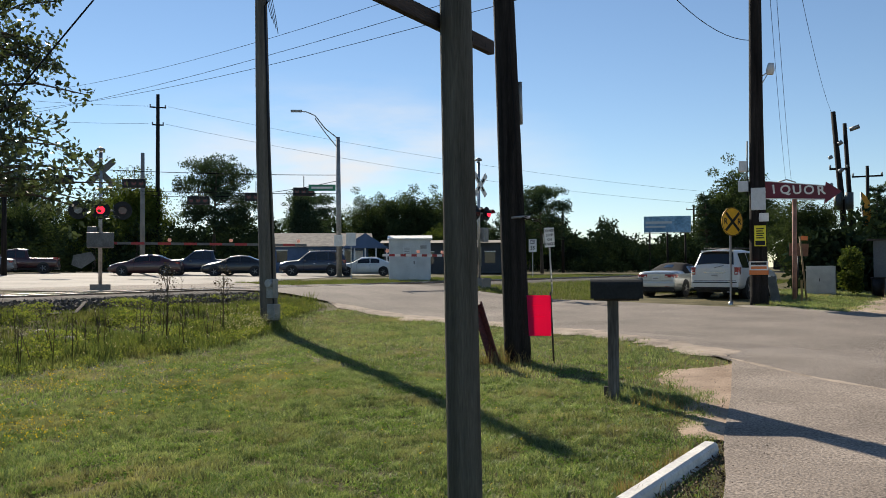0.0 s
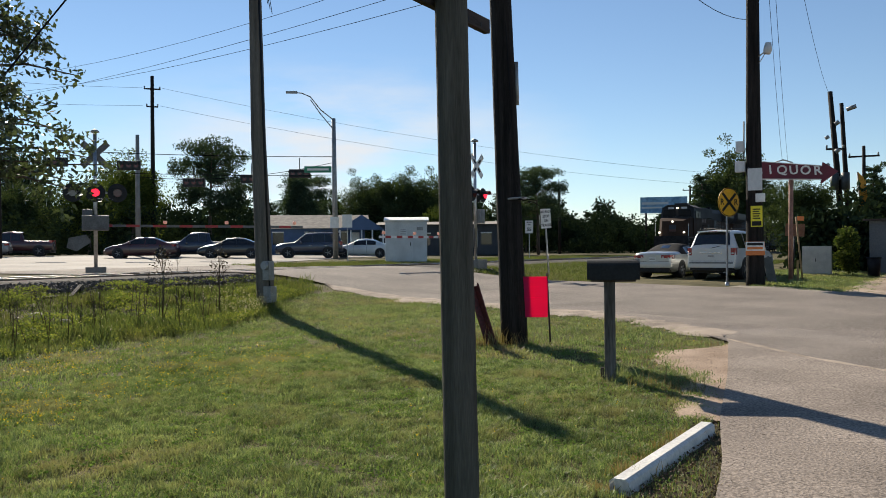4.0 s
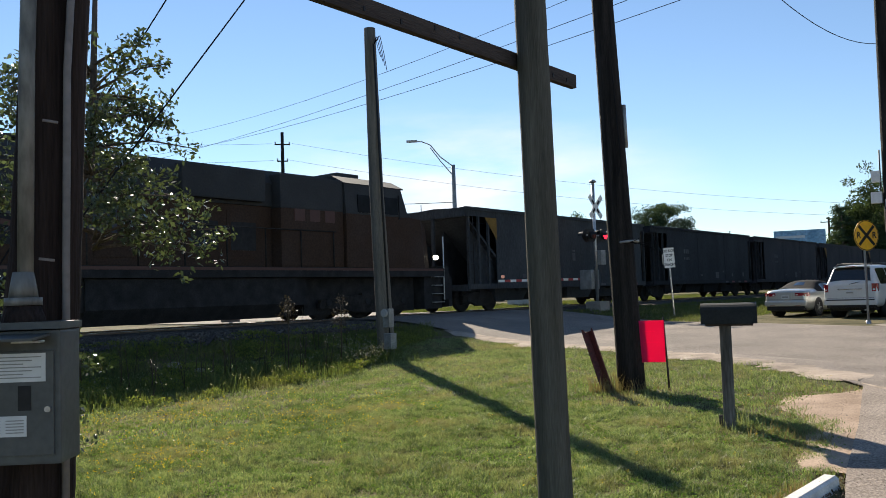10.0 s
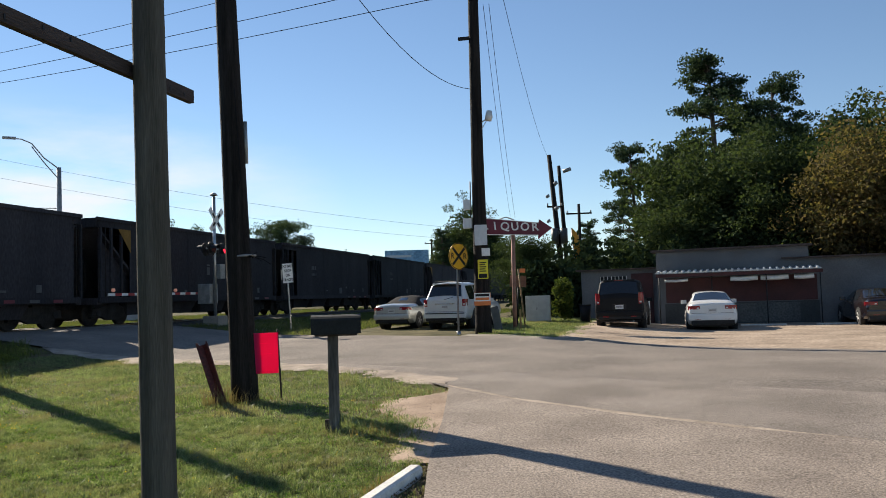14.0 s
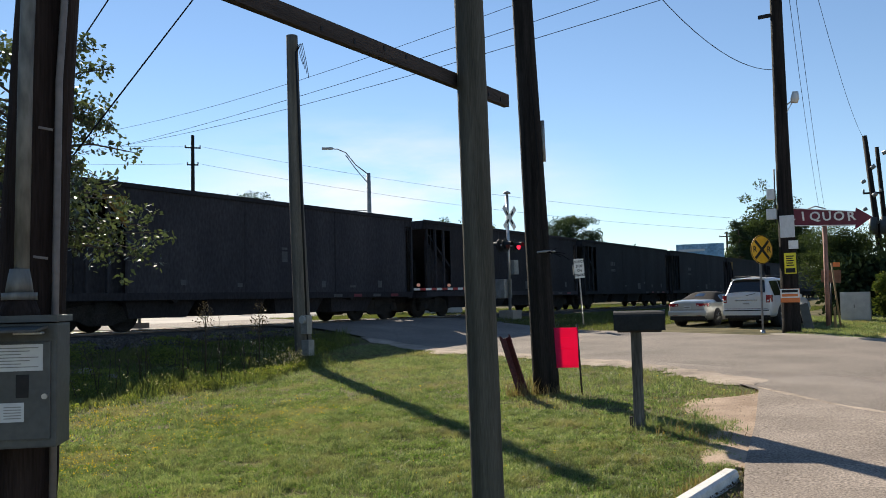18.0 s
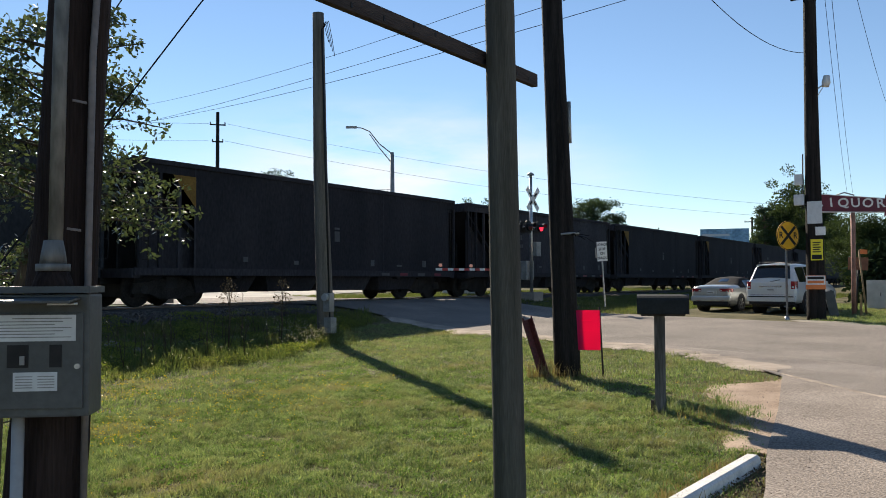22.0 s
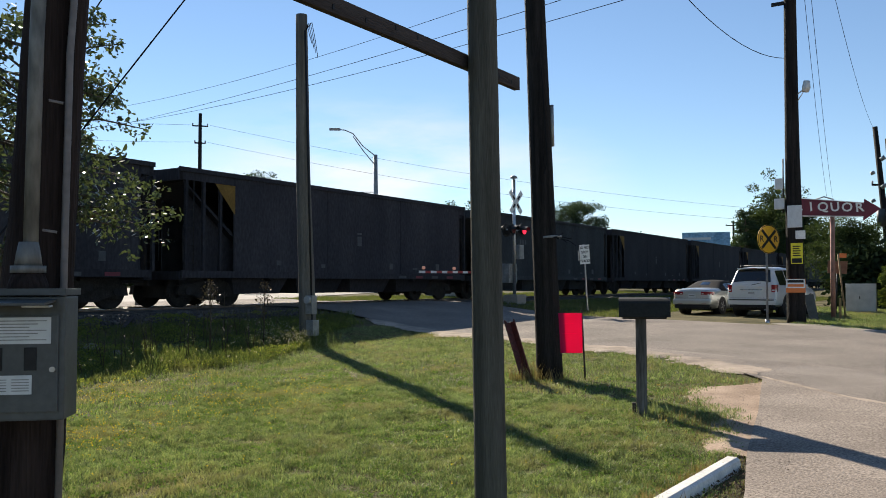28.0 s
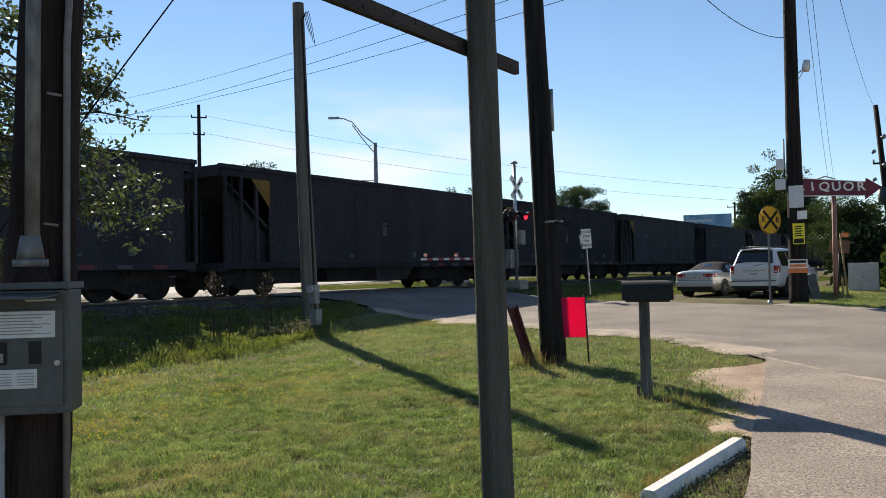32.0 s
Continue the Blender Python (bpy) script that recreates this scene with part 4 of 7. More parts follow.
# ---- arrow sign on its post ----
liq = thing("arrow_sign", pose(-4.25, 30.6, hz(-4.25, 30.6), 0, 0, 7.5), "worn dark red arrow-shaped sign with white letters on a post", "store sign")
part("sign_post", T([(0, 0, -0.2), (0.04, 0, 3.5)], 0.075, 12), mat("rusty_post", (0.30, 0.155, 0.11), 0.8, var=0.3, scale=4, fine=30), liq)
part("sign_body", PR([(-1.10, 3.52), (0.98, 3.42), (0.96, 3.26), (1.50, 3.66), (1.02, 4.0), (1.0, 3.86), (-1.10, 4.12)], "y", -0.10, 0.02), M_REDSIGN, liq)
part("sign_edge", PR([(-1.12, 3.50), (0.985, 3.40), (0.985, 3.425), (-1.12, 3.525)], "y", -0.115, 0.03), M_WHITE, liq)
part("sign_edge", PR([(-1.12, 4.115), (1.0, 3.855), (1.0, 3.88), (-1.12, 4.14)], "y", -0.115, 0.03), M_WHITE, liq)
for k, ch in enumerate("LIQUOR"):
    x = -0.98 + 0.37 * k
    text("letter", ch, 0.42, M_WHITE, liq, pose(x, -0.105, 3.83 - 0.022 * k - 0.012, 90, -4.5, 0), 0.012)
part("crest", T([(-0.45, -0.04, 4.06), (-0.2, -0.04, 4.13), (0.1, -0.04, 4.02)], 0.025, 6), M_DULLSTEEL, liq)
# things round the sign
cab = thing("utility_cabinet", pose(-3.98, 35.8, hz(-4.05, 35.8), 0, 0, 3) @ Matrix.Scale(0.84, 4), "pale beige metal utility cabinet on the grass", "utility cabinet")
part("cabinet_body", B(-0.62, 0.62, -0.35, 0.35, -0.05, 1.32, bevel=0.015), M_BEIGE, cab)
part("cabinet_door", B(-0.58, -0.01, -0.37, -0.35, 0.06, 1.22, bevel=0.005), M_BEIGE, cab)
part("cabinet_door", B(0.01, 0.58, -0.37, -0.35, 0.06, 1.22, bevel=0.005), M_BEIGE, cab)
part("cabinet_handle", B(-0.06, -0.03, -0.39, -0.37, 0.6, 0.75), M_BLACK, cab)
ped = thing("cable_pedestal", pose(-4.62, 29.2, hz(-4.62, 29.2), -4, -10, 12), "leaning grey-green cable pedestal", "cable pedestal")
part("pedestal_body", B(-0.14, 0.14, -0.12, 0.12, -0.05, 0.85, bevel=0.02), M_METERGREY, ped)
stk = thing("wooden_stake", pose(-3.92, 29.8, hz(-3.92, 29.8), 0, 0, 5), "short yellow-brown wooden stake", "stake")
part("stake_body", B(-0.035, 0.035, -0.03, 0.03, -0.1, 0.72, bevel=0.005), mat("stake_wood", (0.28, 0.19, 0.08), 0.8, var=0.2), stk)
brd = thing("leaning_pole", pose(-3.95, 31.2, hz(-3.95, 31.2), 0, -5, 0), "thin pale leaning wooden pole beside the sign", "pole")
part("pole_shaft", T([(0, 0, -0.1), (0.0, 0, 2.2)], 0.03, 8), mat("pole_wood", (0.24, 0.17, 0.08), 0.8, var=0.25), brd)
bsign = thing("wall_placard", pose(-4.35, 32.4, 1.9, 0, 3, 8), "small brown board hung on the wires", "placard")
part("panel", B(-0.32, 0.32, -0.02, 0.02, 0.05, 0.5, bevel=0.004), mat("brown_board", (0.19, 0.09, 0.05), 0.8), bsign)
part("panel_top", B(0.05, 0.28, -0.02, 0.02, 0.62, 0.78, bevel=0.003), M_ORANGE, bsign)
part("hanger", T([(0, 0, 0.5), (0.1, 0, 0.62)], 0.012, 5), M_WIRE, bsign)
part("support", T([(0, 0.03, -1.6), (0, 0.03, 0.5)], 0.03, 6), M_BLACK, bsign)


# ---- vehicles ----
def loft(bm, stations, closed_ends=True):
    """Skin through cross-sections that have equally many points."""
    rows = [[bm.verts.new(p) for p in s] for s in stations]
    n = len(rows[0])
    for a, b in zip(rows, rows[1:]):
        for k in range(n):
            f = bm.faces.new((a[k], a[(k + 1) % n], b[(k + 1) % n], b[k]))
            f.smooth = True
    if closed_ends:
        bm.faces.new(rows[0][::-1])
        bm.faces.new(rows[-1])
    bmesh.ops.recalc_face_normals(bm, faces=bm.faces)
    return bm


BODY = {
    # y from the tail, half width, floor, belt, roof or deck height, half width up there
    "sedan": (4.75, 0.335, 1.0, [(0.0, 0.76, 0.44, 0.80, 0.94, 0.66), (0.05, 0.84, 0.30, 0.86, 1.02, 0.74), (0.30, 0.89, 0.24, 0.90, 1.06, 0.78), (0.62, 0.90, 0.20, 0.93, 1.08, 0.76), (1.50, 0.90, 0.19, 0.94, 1.42, 0.58), (2.05, 0.90, 0.19, 0.94, 1.46, 0.60), (2.70, 0.90, 0.19, 0.93, 1.41, 0.58), (3.55, 0.90, 0.19, 0.91, 1.00, 0.76), (4.20, 0.89, 0.20, 0.80, 0.90, 0.72), (4.60, 0.84, 0.24, 0.66, 0.76, 0.66), (4.75, 0.72, 0.36, 0.56, 0.62, 0.55)]),
    "convertible": (4.85, 0.335, 1.0, [(0.0, 0.74, 0.44, 0.82, 0.94, 0.64), (0.05, 0.84, 0.30, 0.88, 1.03, 0.74), (0.35, 0.89, 0.22, 0.92, 1.07, 0.78), (0.95, 0.90, 0.20, 0.95, 1.09, 0.76), (1.70, 0.90, 0.19, 0.95, 1.39, 0.55), (2.10, 0.90, 0.19, 0.94, 1.42, 0.57), (2.60, 0.90, 0.19, 0.93, 1.38, 0.56), (3.35, 0.90, 0.19, 0.92, 1.00, 0.76), (4.20, 0.89, 0.20, 0.82, 0.90, 0.72), (4.70, 0.84, 0.26, 0.68, 0.76, 0.64), (4.85, 0.72, 0.36, 0.56, 0.62, 0.55)]),
    "suv": (4.95, 0.39, 1.06, [(0.0, 0.86, 0.52, 1.06, 1.14, 0.74), (0.04, 0.93, 0.42, 1.10, 1.26, 0.78), (0.34, 0.96, 0.38, 1.12, 1.80, 0.66), (0.55, 0.96, 0.36, 1.12, 1.86, 0.68), (1.60, 0.96, 0.36, 1.12, 1.88, 0.70), (2.70, 0.96, 0.36, 1.11, 1.84, 0.69), (3.55, 0.96, 0.36, 1.09, 1.18, 0.82), (4.40, 0.95, 0.38, 1.00, 1.10, 0.80), (4.85, 0.92, 0.42, 0.86, 0.98, 0.74), (4.95, 0.84, 0.5, 0.74, 0.84, 0.66)]),
    "van": (4.9, 0.36, 0.98, [(0.0, 0.84, 0.46, 1.04, 1.12, 0.76), (0.04, 0.91, 0.34, 1.06, 1.24, 0.80), (0.24, 0.93, 0.30, 1.06, 1.78, 0.70), (0.45, 0.93, 0.28, 1.06, 1.83, 0.72), (1.60, 0.93, 0.27, 1.06, 1.85, 0.73), (2.80, 0.93, 0.27, 1.04, 1.80, 0.71), (3.95, 0.93, 0.27, 1.00, 1.08, 0.80), (4.55, 0.91, 0.30, 0.86, 0.96, 0.74), (4.80, 0.86, 0.34, 0.74, 0.84, 0.68), (4.9, 0.78, 0.4, 0.62, 0.7, 0.6)]),
    "pickup": (5.6, 0.39, 1.0, [(0.0, 0.92, 0.52, 1.02, 1.10, 0.84), (0.05, 0.96, 0.44, 1.06, 1.14, 0.88), (1.90, 0.97, 0.40, 1.08, 1.16, 0.88), (1.98, 0.97, 0.40, 1.08, 1.20, 0.86), (2.14, 0.97, 0.40, 1.12, 1.80, 0.70), (2.80, 0.97, 0.40, 1.12, 1.86, 0.72), (3.45, 0.97, 0.40, 1.12, 1.80, 0.70), (4.20, 0.97, 0.40, 1.12, 1.20, 0.84), (5.10, 0.96, 0.40, 1.06, 1.14, 0.82), (5.52, 0.93, 0.44, 0.92, 1.02, 0.76), (5.6, 0.85, 0.52, 0.8, 0.9, 0.66)]),
}


def half_section(kind, y):
    """One side of a car's cross-section at y from the tail, floor to roof, as eleven points."""
    rows = np.array(BODY[kind][3])
    w, z0, zb, zt, wt = (float(np.interp(y, rows[:, 0], rows[:, k])) for k in range(1, 6))
    up = zt - zb
    r = min(0.10, up * 0.45)
    return [(0.0, z0), (w * 0.80, z0), (w * 0.95, z0 + 0.05), (w * 0.99, z0 + 0.16), (w, z0 + 0.6 * (zb - z0)), (w * 0.97, zb - 0.015), (w * 0.945, zb + 0.02),
            (wt + (w * 0.945 - wt) * r / up, zt - r), (wt * 0.95, zt - r * 0.3), (wt * 0.72, zt), (0.0, zt + 0.025)]


def wheel_meshes(r, w):
    t = bmesh.new()
    prof = [(r * 0.62, -w / 2), (r * 0.93, -w / 2), (r, -w * 0.32), (r, w * 0.32), (r * 0.93, w / 2), (r * 0.62, w / 2)]
    n = 24
    rows = [[t.verts.new((x, q * math.cos(2 * math.pi * k / n), q * math.sin(2 * math.pi * k / n))) for k in range(n)] for q, x in prof]
    for a, b in zip(rows, rows[1:] + rows[:1]):
        for k in range(n):
            f = t.faces.new((a[k], a[(k + 1) % n], b[(k + 1) % n], b[k]))
            f.smooth = True
    rim = bmesh.new()
    tube(rim, [(-w * 0.42, 0, 0), (w * 0.42, 0, 0)], r * 0.63, 20)
    for k in range(5):
        a = 2 * math.pi * k / 5
        for s in (-1, 1):
            tube(rim, [(s * w * 0.45, 0, 0), (s * w * 0.45, r * 0.58 * math.cos(a), r * 0.58 * math.sin(a))], r * 0.08, 6)
    return t, rim


def car_skin(kind):
    """The painted shell: sections every few centimetres, with rounded ends."""
    L = BODY[kind][0]
    marks = [r[0] for r in BODY[kind][3]]
    ys = sorted(set([round(v, 3) for v in np.linspace(0, L, 44)] + marks))
    st = []
    for y in ys:
        h = half_section(kind, y)
        st.append([(x, y - L / 2, z) for x, z in h] + [(-x, y - L / 2, z) for x, z in h[-2:0:-1]])
    return loft(bmesh.new(), st)


def side_glass(kind, s, ya, yb, cut=0.0):
    """A side window lying just proud of the shell between belt and roof."""
    L, bm, rows = BODY[kind][0], bmesh.new(), []
    for y in np.linspace(ya, yb, 9):
        h = half_section(kind, y)
        (x0, z0), (x1, z1) = h[6], h[7]
        lo, hi = 0.06, 0.96 - cut
        rows.append([bm.verts.new((s * (x0 + (x1 - x0) * q + 0.006), y - L / 2, z0 + (z1 - z0) * q)) for q in (lo, (lo + hi) / 2, hi)])
    for a, b in zip(rows, rows[1:]):
        for k in range(2):
            bm.faces.new((a[k], a[k + 1], b[k + 1], b[k]) if s < 0 else (b[k], b[k + 1], a[k + 1], a[k]))
    return bm


def end_glass(kind, ya, yb, out, wide=0.97):
    """The rear or front screen: a curved sheet on the slope between deck and roof."""
    L, bm, rows = BODY[kind][0], bmesh.new(), []
    for y in np.linspace(ya, yb, 8):
        h = half_section(kind, y)
        w, z = h[8][0] * wide, h[8][1]
        top = h[10][1]
        rows.append([bm.verts.new((q * w, y - L / 2 + out * 0.012, z + (top - z) * (1 - q * q) + 0.010)) for q in (-1, -0.75, -0.4, 0, 0.4, 0.75, 1)])
    for a, b in zip(rows, rows[1:]):
        for k in range(6):
            f = bm.faces.new((a[k], a[k + 1], b[k + 1], b[k]))
            f.smooth = True
    return bm


def car(name, m, kind, material, label, group="parked cars", category="car"):
    """kind: sedan, convertible, suv, van or pickup. Nose towards +y, wheels on z 0."""
    L, r, axle, rows = BODY[kind]
    b = L / 2
    tall = kind in ("suv", "van", "pickup")
    c = thing(name, m, label, category, group)
    part("body", car_skin(kind), material, c)
    W = 2 * rows[4][1]
    glass_at = {"sedan": (0.78, 1.46, 2.76, 3.46, ((1.30, 2.00), (2.06, 3.00))), "convertible": (1.05, 1.66, 2.66, 3.28, ((1.62, 2.02), (2.06, 2.95))), "suv": (0.07, 0.33, 2.76, 3.46, ((0.46, 1.30), (1.36, 2.20), (2.26, 3.10))), "van": (0.06, 0.23, 2.88, 3.85, ((0.36, 1.35), (1.41, 2.35), (2.41, 3.40))), "pickup": (1.99, 2.13, 3.50, 4.12, ((2.25, 2.85), (2.91, 3.75)))}[kind]
    part("rear_screen", end_glass(kind, glass_at[0] + (0.18 if kind == "convertible" else 0), glass_at[1] - (0.12 if kind == "convertible" else 0), -1, 0.62 if kind == "convertible" else 0.97), M_GLASSDARK, c, "dark rear screen")
    part("windscreen", end_glass(kind, glass_at[2], glass_at[3], 1), M_GLASSDARK, c, "dark windscreen")
    if kind == "convertible":
        top = bmesh.new()
        st = []
        for y in np.linspace(0.98, 3.0, 22):
            h = half_section(kind, y)
            ring = [(x + 0.009 if k < 3 else x, z + (0.009 if k > 0 else 0)) for k, (x, z) in enumerate(h[6:])]
            st.append([top.verts.new((x, y - b, z)) for x, z in ring] + [top.verts.new((-x, y - b, z)) for x, z in ring[-2::-1]])
        for p, q in zip(st, st[1:]):
            for k in range(len(p) - 1):
                f = top.faces.new((p[k], p[k + 1], q[k + 1], q[k]))
                f.smooth = True
        part("soft_top", top, M_SOFTTOP, c, "black folding soft top")
    for s in (-1, 1):
        for ya, yb in glass_at[4]:
            g = part("side_window", side_glass(kind, s, ya, yb), M_GLASSDARK, c)
            if kind == "convertible":
                g.matrix_basis = pose(s * 0.012, 0, 0)
        ym = glass_at[3] - b - 0.42
        mir = part("mirror", B(min(s * (W / 2 - 0.05), s * (W / 2 + 0.17)), max(s * (W / 2 - 0.05), s * (W / 2 + 0.17)), ym - 0.06, ym + 0.07, axle - 0.02, axle + 0.14, bevel=0.035), material, c)
        for yy in (glass_at[4][0][1], glass_at[4][-1][0] + 0.15):
            part("door_handle", B(min(s * (W / 2 - 0.03), s * (W / 2 + 0.015)), max(s * (W / 2 - 0.03), s * (W / 2 + 0.015)), yy - b - 0.12, yy - b + 0.06, axle - 0.17, axle - 0.135, bevel=0.008), material if kind != "suv" else M_CHROME, c)
        for yy in (glass_at[4][0][1] + 0.03, glass_at[4][-1][1] + 0.05):
            part("door_seam", B(min(s * (W / 2 - 0.02), s * (W / 2 + 0.001)), max(s * (W / 2 - 0.02), s * (W / 2 + 0.001)), yy - b - 0.006, yy - b + 0.006, 0.42, axle - 0.06), M_BLACK, c)
    tm, rm = wheel_meshes(r, 0.22)
    tyre = rim = None
    for sx in (-1, 1):
        for yy in (-b + axle, b - 0.93):
            part("wheel_arch", T([(sx * (W / 2 - 0.30), yy, r + 0.01), (sx * (W / 2 + 0.003), yy, r + 0.01)], r + 0.055, 24), M_BLACK, c)
            at = pose(sx * (W / 2 - 0.095), yy, r)
            if tyre is None:
                tyre = part("wheel", tm, M_RUBBER, c)
                rim = part("rim", rm, M_DULLSTEEL, tyre)
                tyre.matrix_basis = at
            else:
                w2 = same_mesh("wheel", tyre.data, c, at)
                same_mesh("rim", rim.data, w2, Matrix())
    # tail: lamps wrap round the corners, bumper, plate, badge bar
    for s in (-1, 1):
        if kind in ("suv", "van", "pickup"):
            x0, x1, z0, z1, d = W / 2 - 0.21, W / 2 - 0.055, 0.92, 1.20 if kind != "van" else 1.34, 0.20
        else:
            x0, x1, z0, z1, d = W / 2 - (0.46 if kind == "sedan" else 0.50), W / 2 - 0.06, 0.79, 0.94, 0.26
        lamp = bmesh.new()
        n = 7
        rws = []
        for k in range(n):
            q = k / (n - 1)
            x = x0 + (x1 - x0) * min(1, q * 1.25) + (0.025 if q > 0.8 else 0)
            y = -b - 0.012 + d * max(0.0, q - 0.55) ** 2 * 4.6 + 0.02 * q
            taper = 0.03 * (1 - q) if not tall else 0
            rws.append([lamp.verts.new((s * x, y, z0 + taper)), lamp.verts.new((s * x, y, z1)), lamp.verts.new((s * (x - 0.02), y + 0.10, z1)), lamp.verts.new((s * (x - 0.02), y + 0.10, z0 + taper))])
        for p, q in zip(rws, rws[1:]):
            for k in range(4):
                f = lamp.faces.new((p[k], p[(k + 1) % 4], q[(k + 1) % 4], q[k]))
        lamp.faces.new(rws[0])
        lamp.faces.new(rws[-1][::-1])
        bmesh.ops.recalc_face_normals(lamp, faces=lamp.faces)
        tl = part("tail_light", lamp, M_TAIL, c, "red tail light")
        lens = B(min(s * (x0 + 0.03), s * (x0 + 0.11)), max(s * (x0 + 0.03), s * (x0 + 0.11)), -b - 0.016, -b, z0 + 0.045, z0 + 0.09 if not tall else z0 + 0.10, bevel=0.004)
        part("reversing_lens", lens, M_PLATE, tl)
        part("headlight", B(min(s * (W / 2 - 0.50), s * (W / 2 - 0.14)), max(s * (W / 2 - 0.50), s * (W / 2 - 0.14)), b - 0.24, b - 0.06, 0.60 if not tall else 0.74, 0.73 if not tall else 0.92, bevel=0.03), M_CHROME, c)
        if kind in ("sedan", "convertible", "van"):
            part("reflector", B(min(s * 0.42, s * 0.62), max(s * 0.42, s * 0.62), -b - 0.052, -b - 0.04, 0.43, 0.465), M_TAIL, c)
    bz = (0.44, 0.66) if tall else (0.40, 0.63)
    part("rear_bumper", B(-W / 2 + 0.05, W / 2 - 0.05, -b - 0.055, -b + 0.22, bz[0], bz[1], bevel=0.06), material, c)
    part("bumper_valance", B(-W / 2 + 0.14, W / 2 - 0.14, -b - 0.035, -b + 0.2, 0.24 if not tall else 0.34, bz[0] + 0.03, bevel=0.02), M_BLACK, c)
    part("front_bumper", B(-W / 2 + 0.10, W / 2 - 0.10, b - 0.24, b + 0.03, 0.34, 0.56, bevel=0.06), material, c)
    part("grille", B(-0.42, 0.42, b - 0.04, b + 0.008, 0.57, 0.68, bevel=0.01), M_BLACK, c)
    pz = 0.86 if not tall else 0.98 if kind == "suv" else 0.90
    part("plate_recess", B(-0.26, 0.26, -b - 0.010, -b + 0.03, pz - 0.19, pz + 0.01, bevel=0.004), M_BLACK if kind == "van" else material, c)
    pl = part("number_plate", B(-0.152, 0.152, -b - 0.020, -b - 0.008, pz - 0.165, pz - 0.01), M_PLATE, c)
    part("plate_bar", B(-0.12, 0.12, -b - 0.024, -b - 0.020, pz - 0.115, pz - 0.06), M_DULLSTEEL, pl)
    part("lid_seam", B(-W / 2 + 0.16, W / 2 - 0.16, -b - 0.006, -b + 0.03, bz[1] + 0.035, bz[1] + 0.045), M_BLACK, c)
    if kind == "suv":
        part("lid_trim", B(-0.42, 0.42, -b - 0.018, -b + 0.02, pz + 0.02, pz + 0.055, bevel=0.006), M_CHROME, c)
        part("rear_wiper", T([(0.0, -b - 0.012, 1.19), (0.34, -b + 0.03, 1.27)], 0.010, 5), M_BLACK, c)
        part("bumper_step", B(-W / 2 + 0.12, W / 2 - 0.12, -b - 0.065, -b - 0.04, bz[1] - 0.05, bz[1] - 0.01, bevel=0.006), M_BLACK, c)
    if kind in ("suv", "van"):
        part("spoiler", B(-0.60, 0.60, 0.30 - b - 0.10, 0.30 - b + 0.12, 1.80, 1.845, bevel=0.018), material, c)
        part("brake_lamp", B(-0.16, 0.16, 0.30 - b - 0.105, 0.30 - b - 0.09, 1.81, 1.832), M_TAIL, c)
    if kind == "suv":
        for s in (-1, 1):
            part("roof_rail", T([(s * 0.60, 0.55 - b, 1.86), (s * 0.60, 0.62 - b, 1.945), (s * 0.60, 2.5 - b, 1.945), (s * 0.60, 2.58 - b, 1.87)], 0.018, 6), M_BLACK, c)
        for q in (0.95, 2.2):
            part("roof_bar", T([(-0.60, q - b, 1.945), (0.60, q - b, 1.945)], 0.015, 6), M_BLACK, c)
        for s in (-1, 1):
            part("running_board", B(min(s * (W / 2 - 0.12), s * (W / 2 + 0.03)), max(s * (W / 2 - 0.12), s * (W / 2 + 0.03)), -0.95, 1.0, 0.36, 0.42, bevel=0.01), M_BLACK, c)
    part("exhaust", T([(0.5, -b - 0.03, 0.27), (0.5, -b + 0.4, 0.27)], 0.03, 8), M_DULLSTEEL, c)
    part("underbody", B(-W / 2 + 0.2, W / 2 - 0.2, -b + 0.25, b - 0.3, 0.24 if tall else 0.17, 0.42 if tall else 0.30), M_BLACK, c)
    return c


M_SOFTTOP = mat("soft_top_cloth", (0.020, 0.020, 0.022), 0.9, spec=0.15, var=0.2, scale=5, fine=60, bump=0.1)
P_SILVER = paint("silver_paint", (0.50, 0.50, 0.47), 0.5)
P_WHITE = paint("white_car_paint", (0.72, 0.72, 0.70))
P_WHITE2 = paint("pearl_paint", (0.62, 0.63, 0.62))
P_BLACK = paint("black_car_paint", (0.009, 0.009, 0.010))
P_MAROON = paint("maroon_paint", (0.012, 0.008, 0.009), 0.0, 0.2)
P_RED = paint("red_car_paint", (0.06, 0.015, 0.015))
P_BLUE = paint("dark_blue_paint", (0.018, 0.028, 0.055))
P_GREY = paint("grey_car_paint", (0.18, 0.19, 0.20), 0.4)


def on_ground(x, y, rz, dz=0.0):
    return pose(x, y, hz(x, y) + dz, 0, 0, rz)


car("silver_convertible", on_ground(-8.98, 33.7, -7) @ Matrix.Diagonal((0.90, 0.94, 0.90, 1)), "convertible", P_SILVER, "silver convertible with a dark soft top parked on the verge", category="car")
car("white_suv", on_ground(-6.55, 32.6, -7) @ Matrix.Diagonal((0.93, 0.93, 0.93, 1)), "suv", P_WHITE2, "white sport utility vehicle with roof rack parked beside the road", category="suv")
car("black_van", on_ground(-0.35, 34.6, -3, 0.02), "van", mat("dull_black_paint", (0.010, 0.010, 0.011), 0.55, spec=0.2, var=0.15, scale=2), "black boxy van parked nose to the store", category="van")
car("white_sedan", on_ground(2.95, 34.4, -2, 0.02), "sedan", P_WHITE, "white sedan parked nose to the store", category="car")
car("maroon_sedan", on_ground(9.15, 35.6, 1, 0.02) @ Matrix.Diagonal((0.96, 0.96, 0.96, 1)), "sedan", P_MAROON, "dark maroon sedan parked in the dirt lot", category="car")
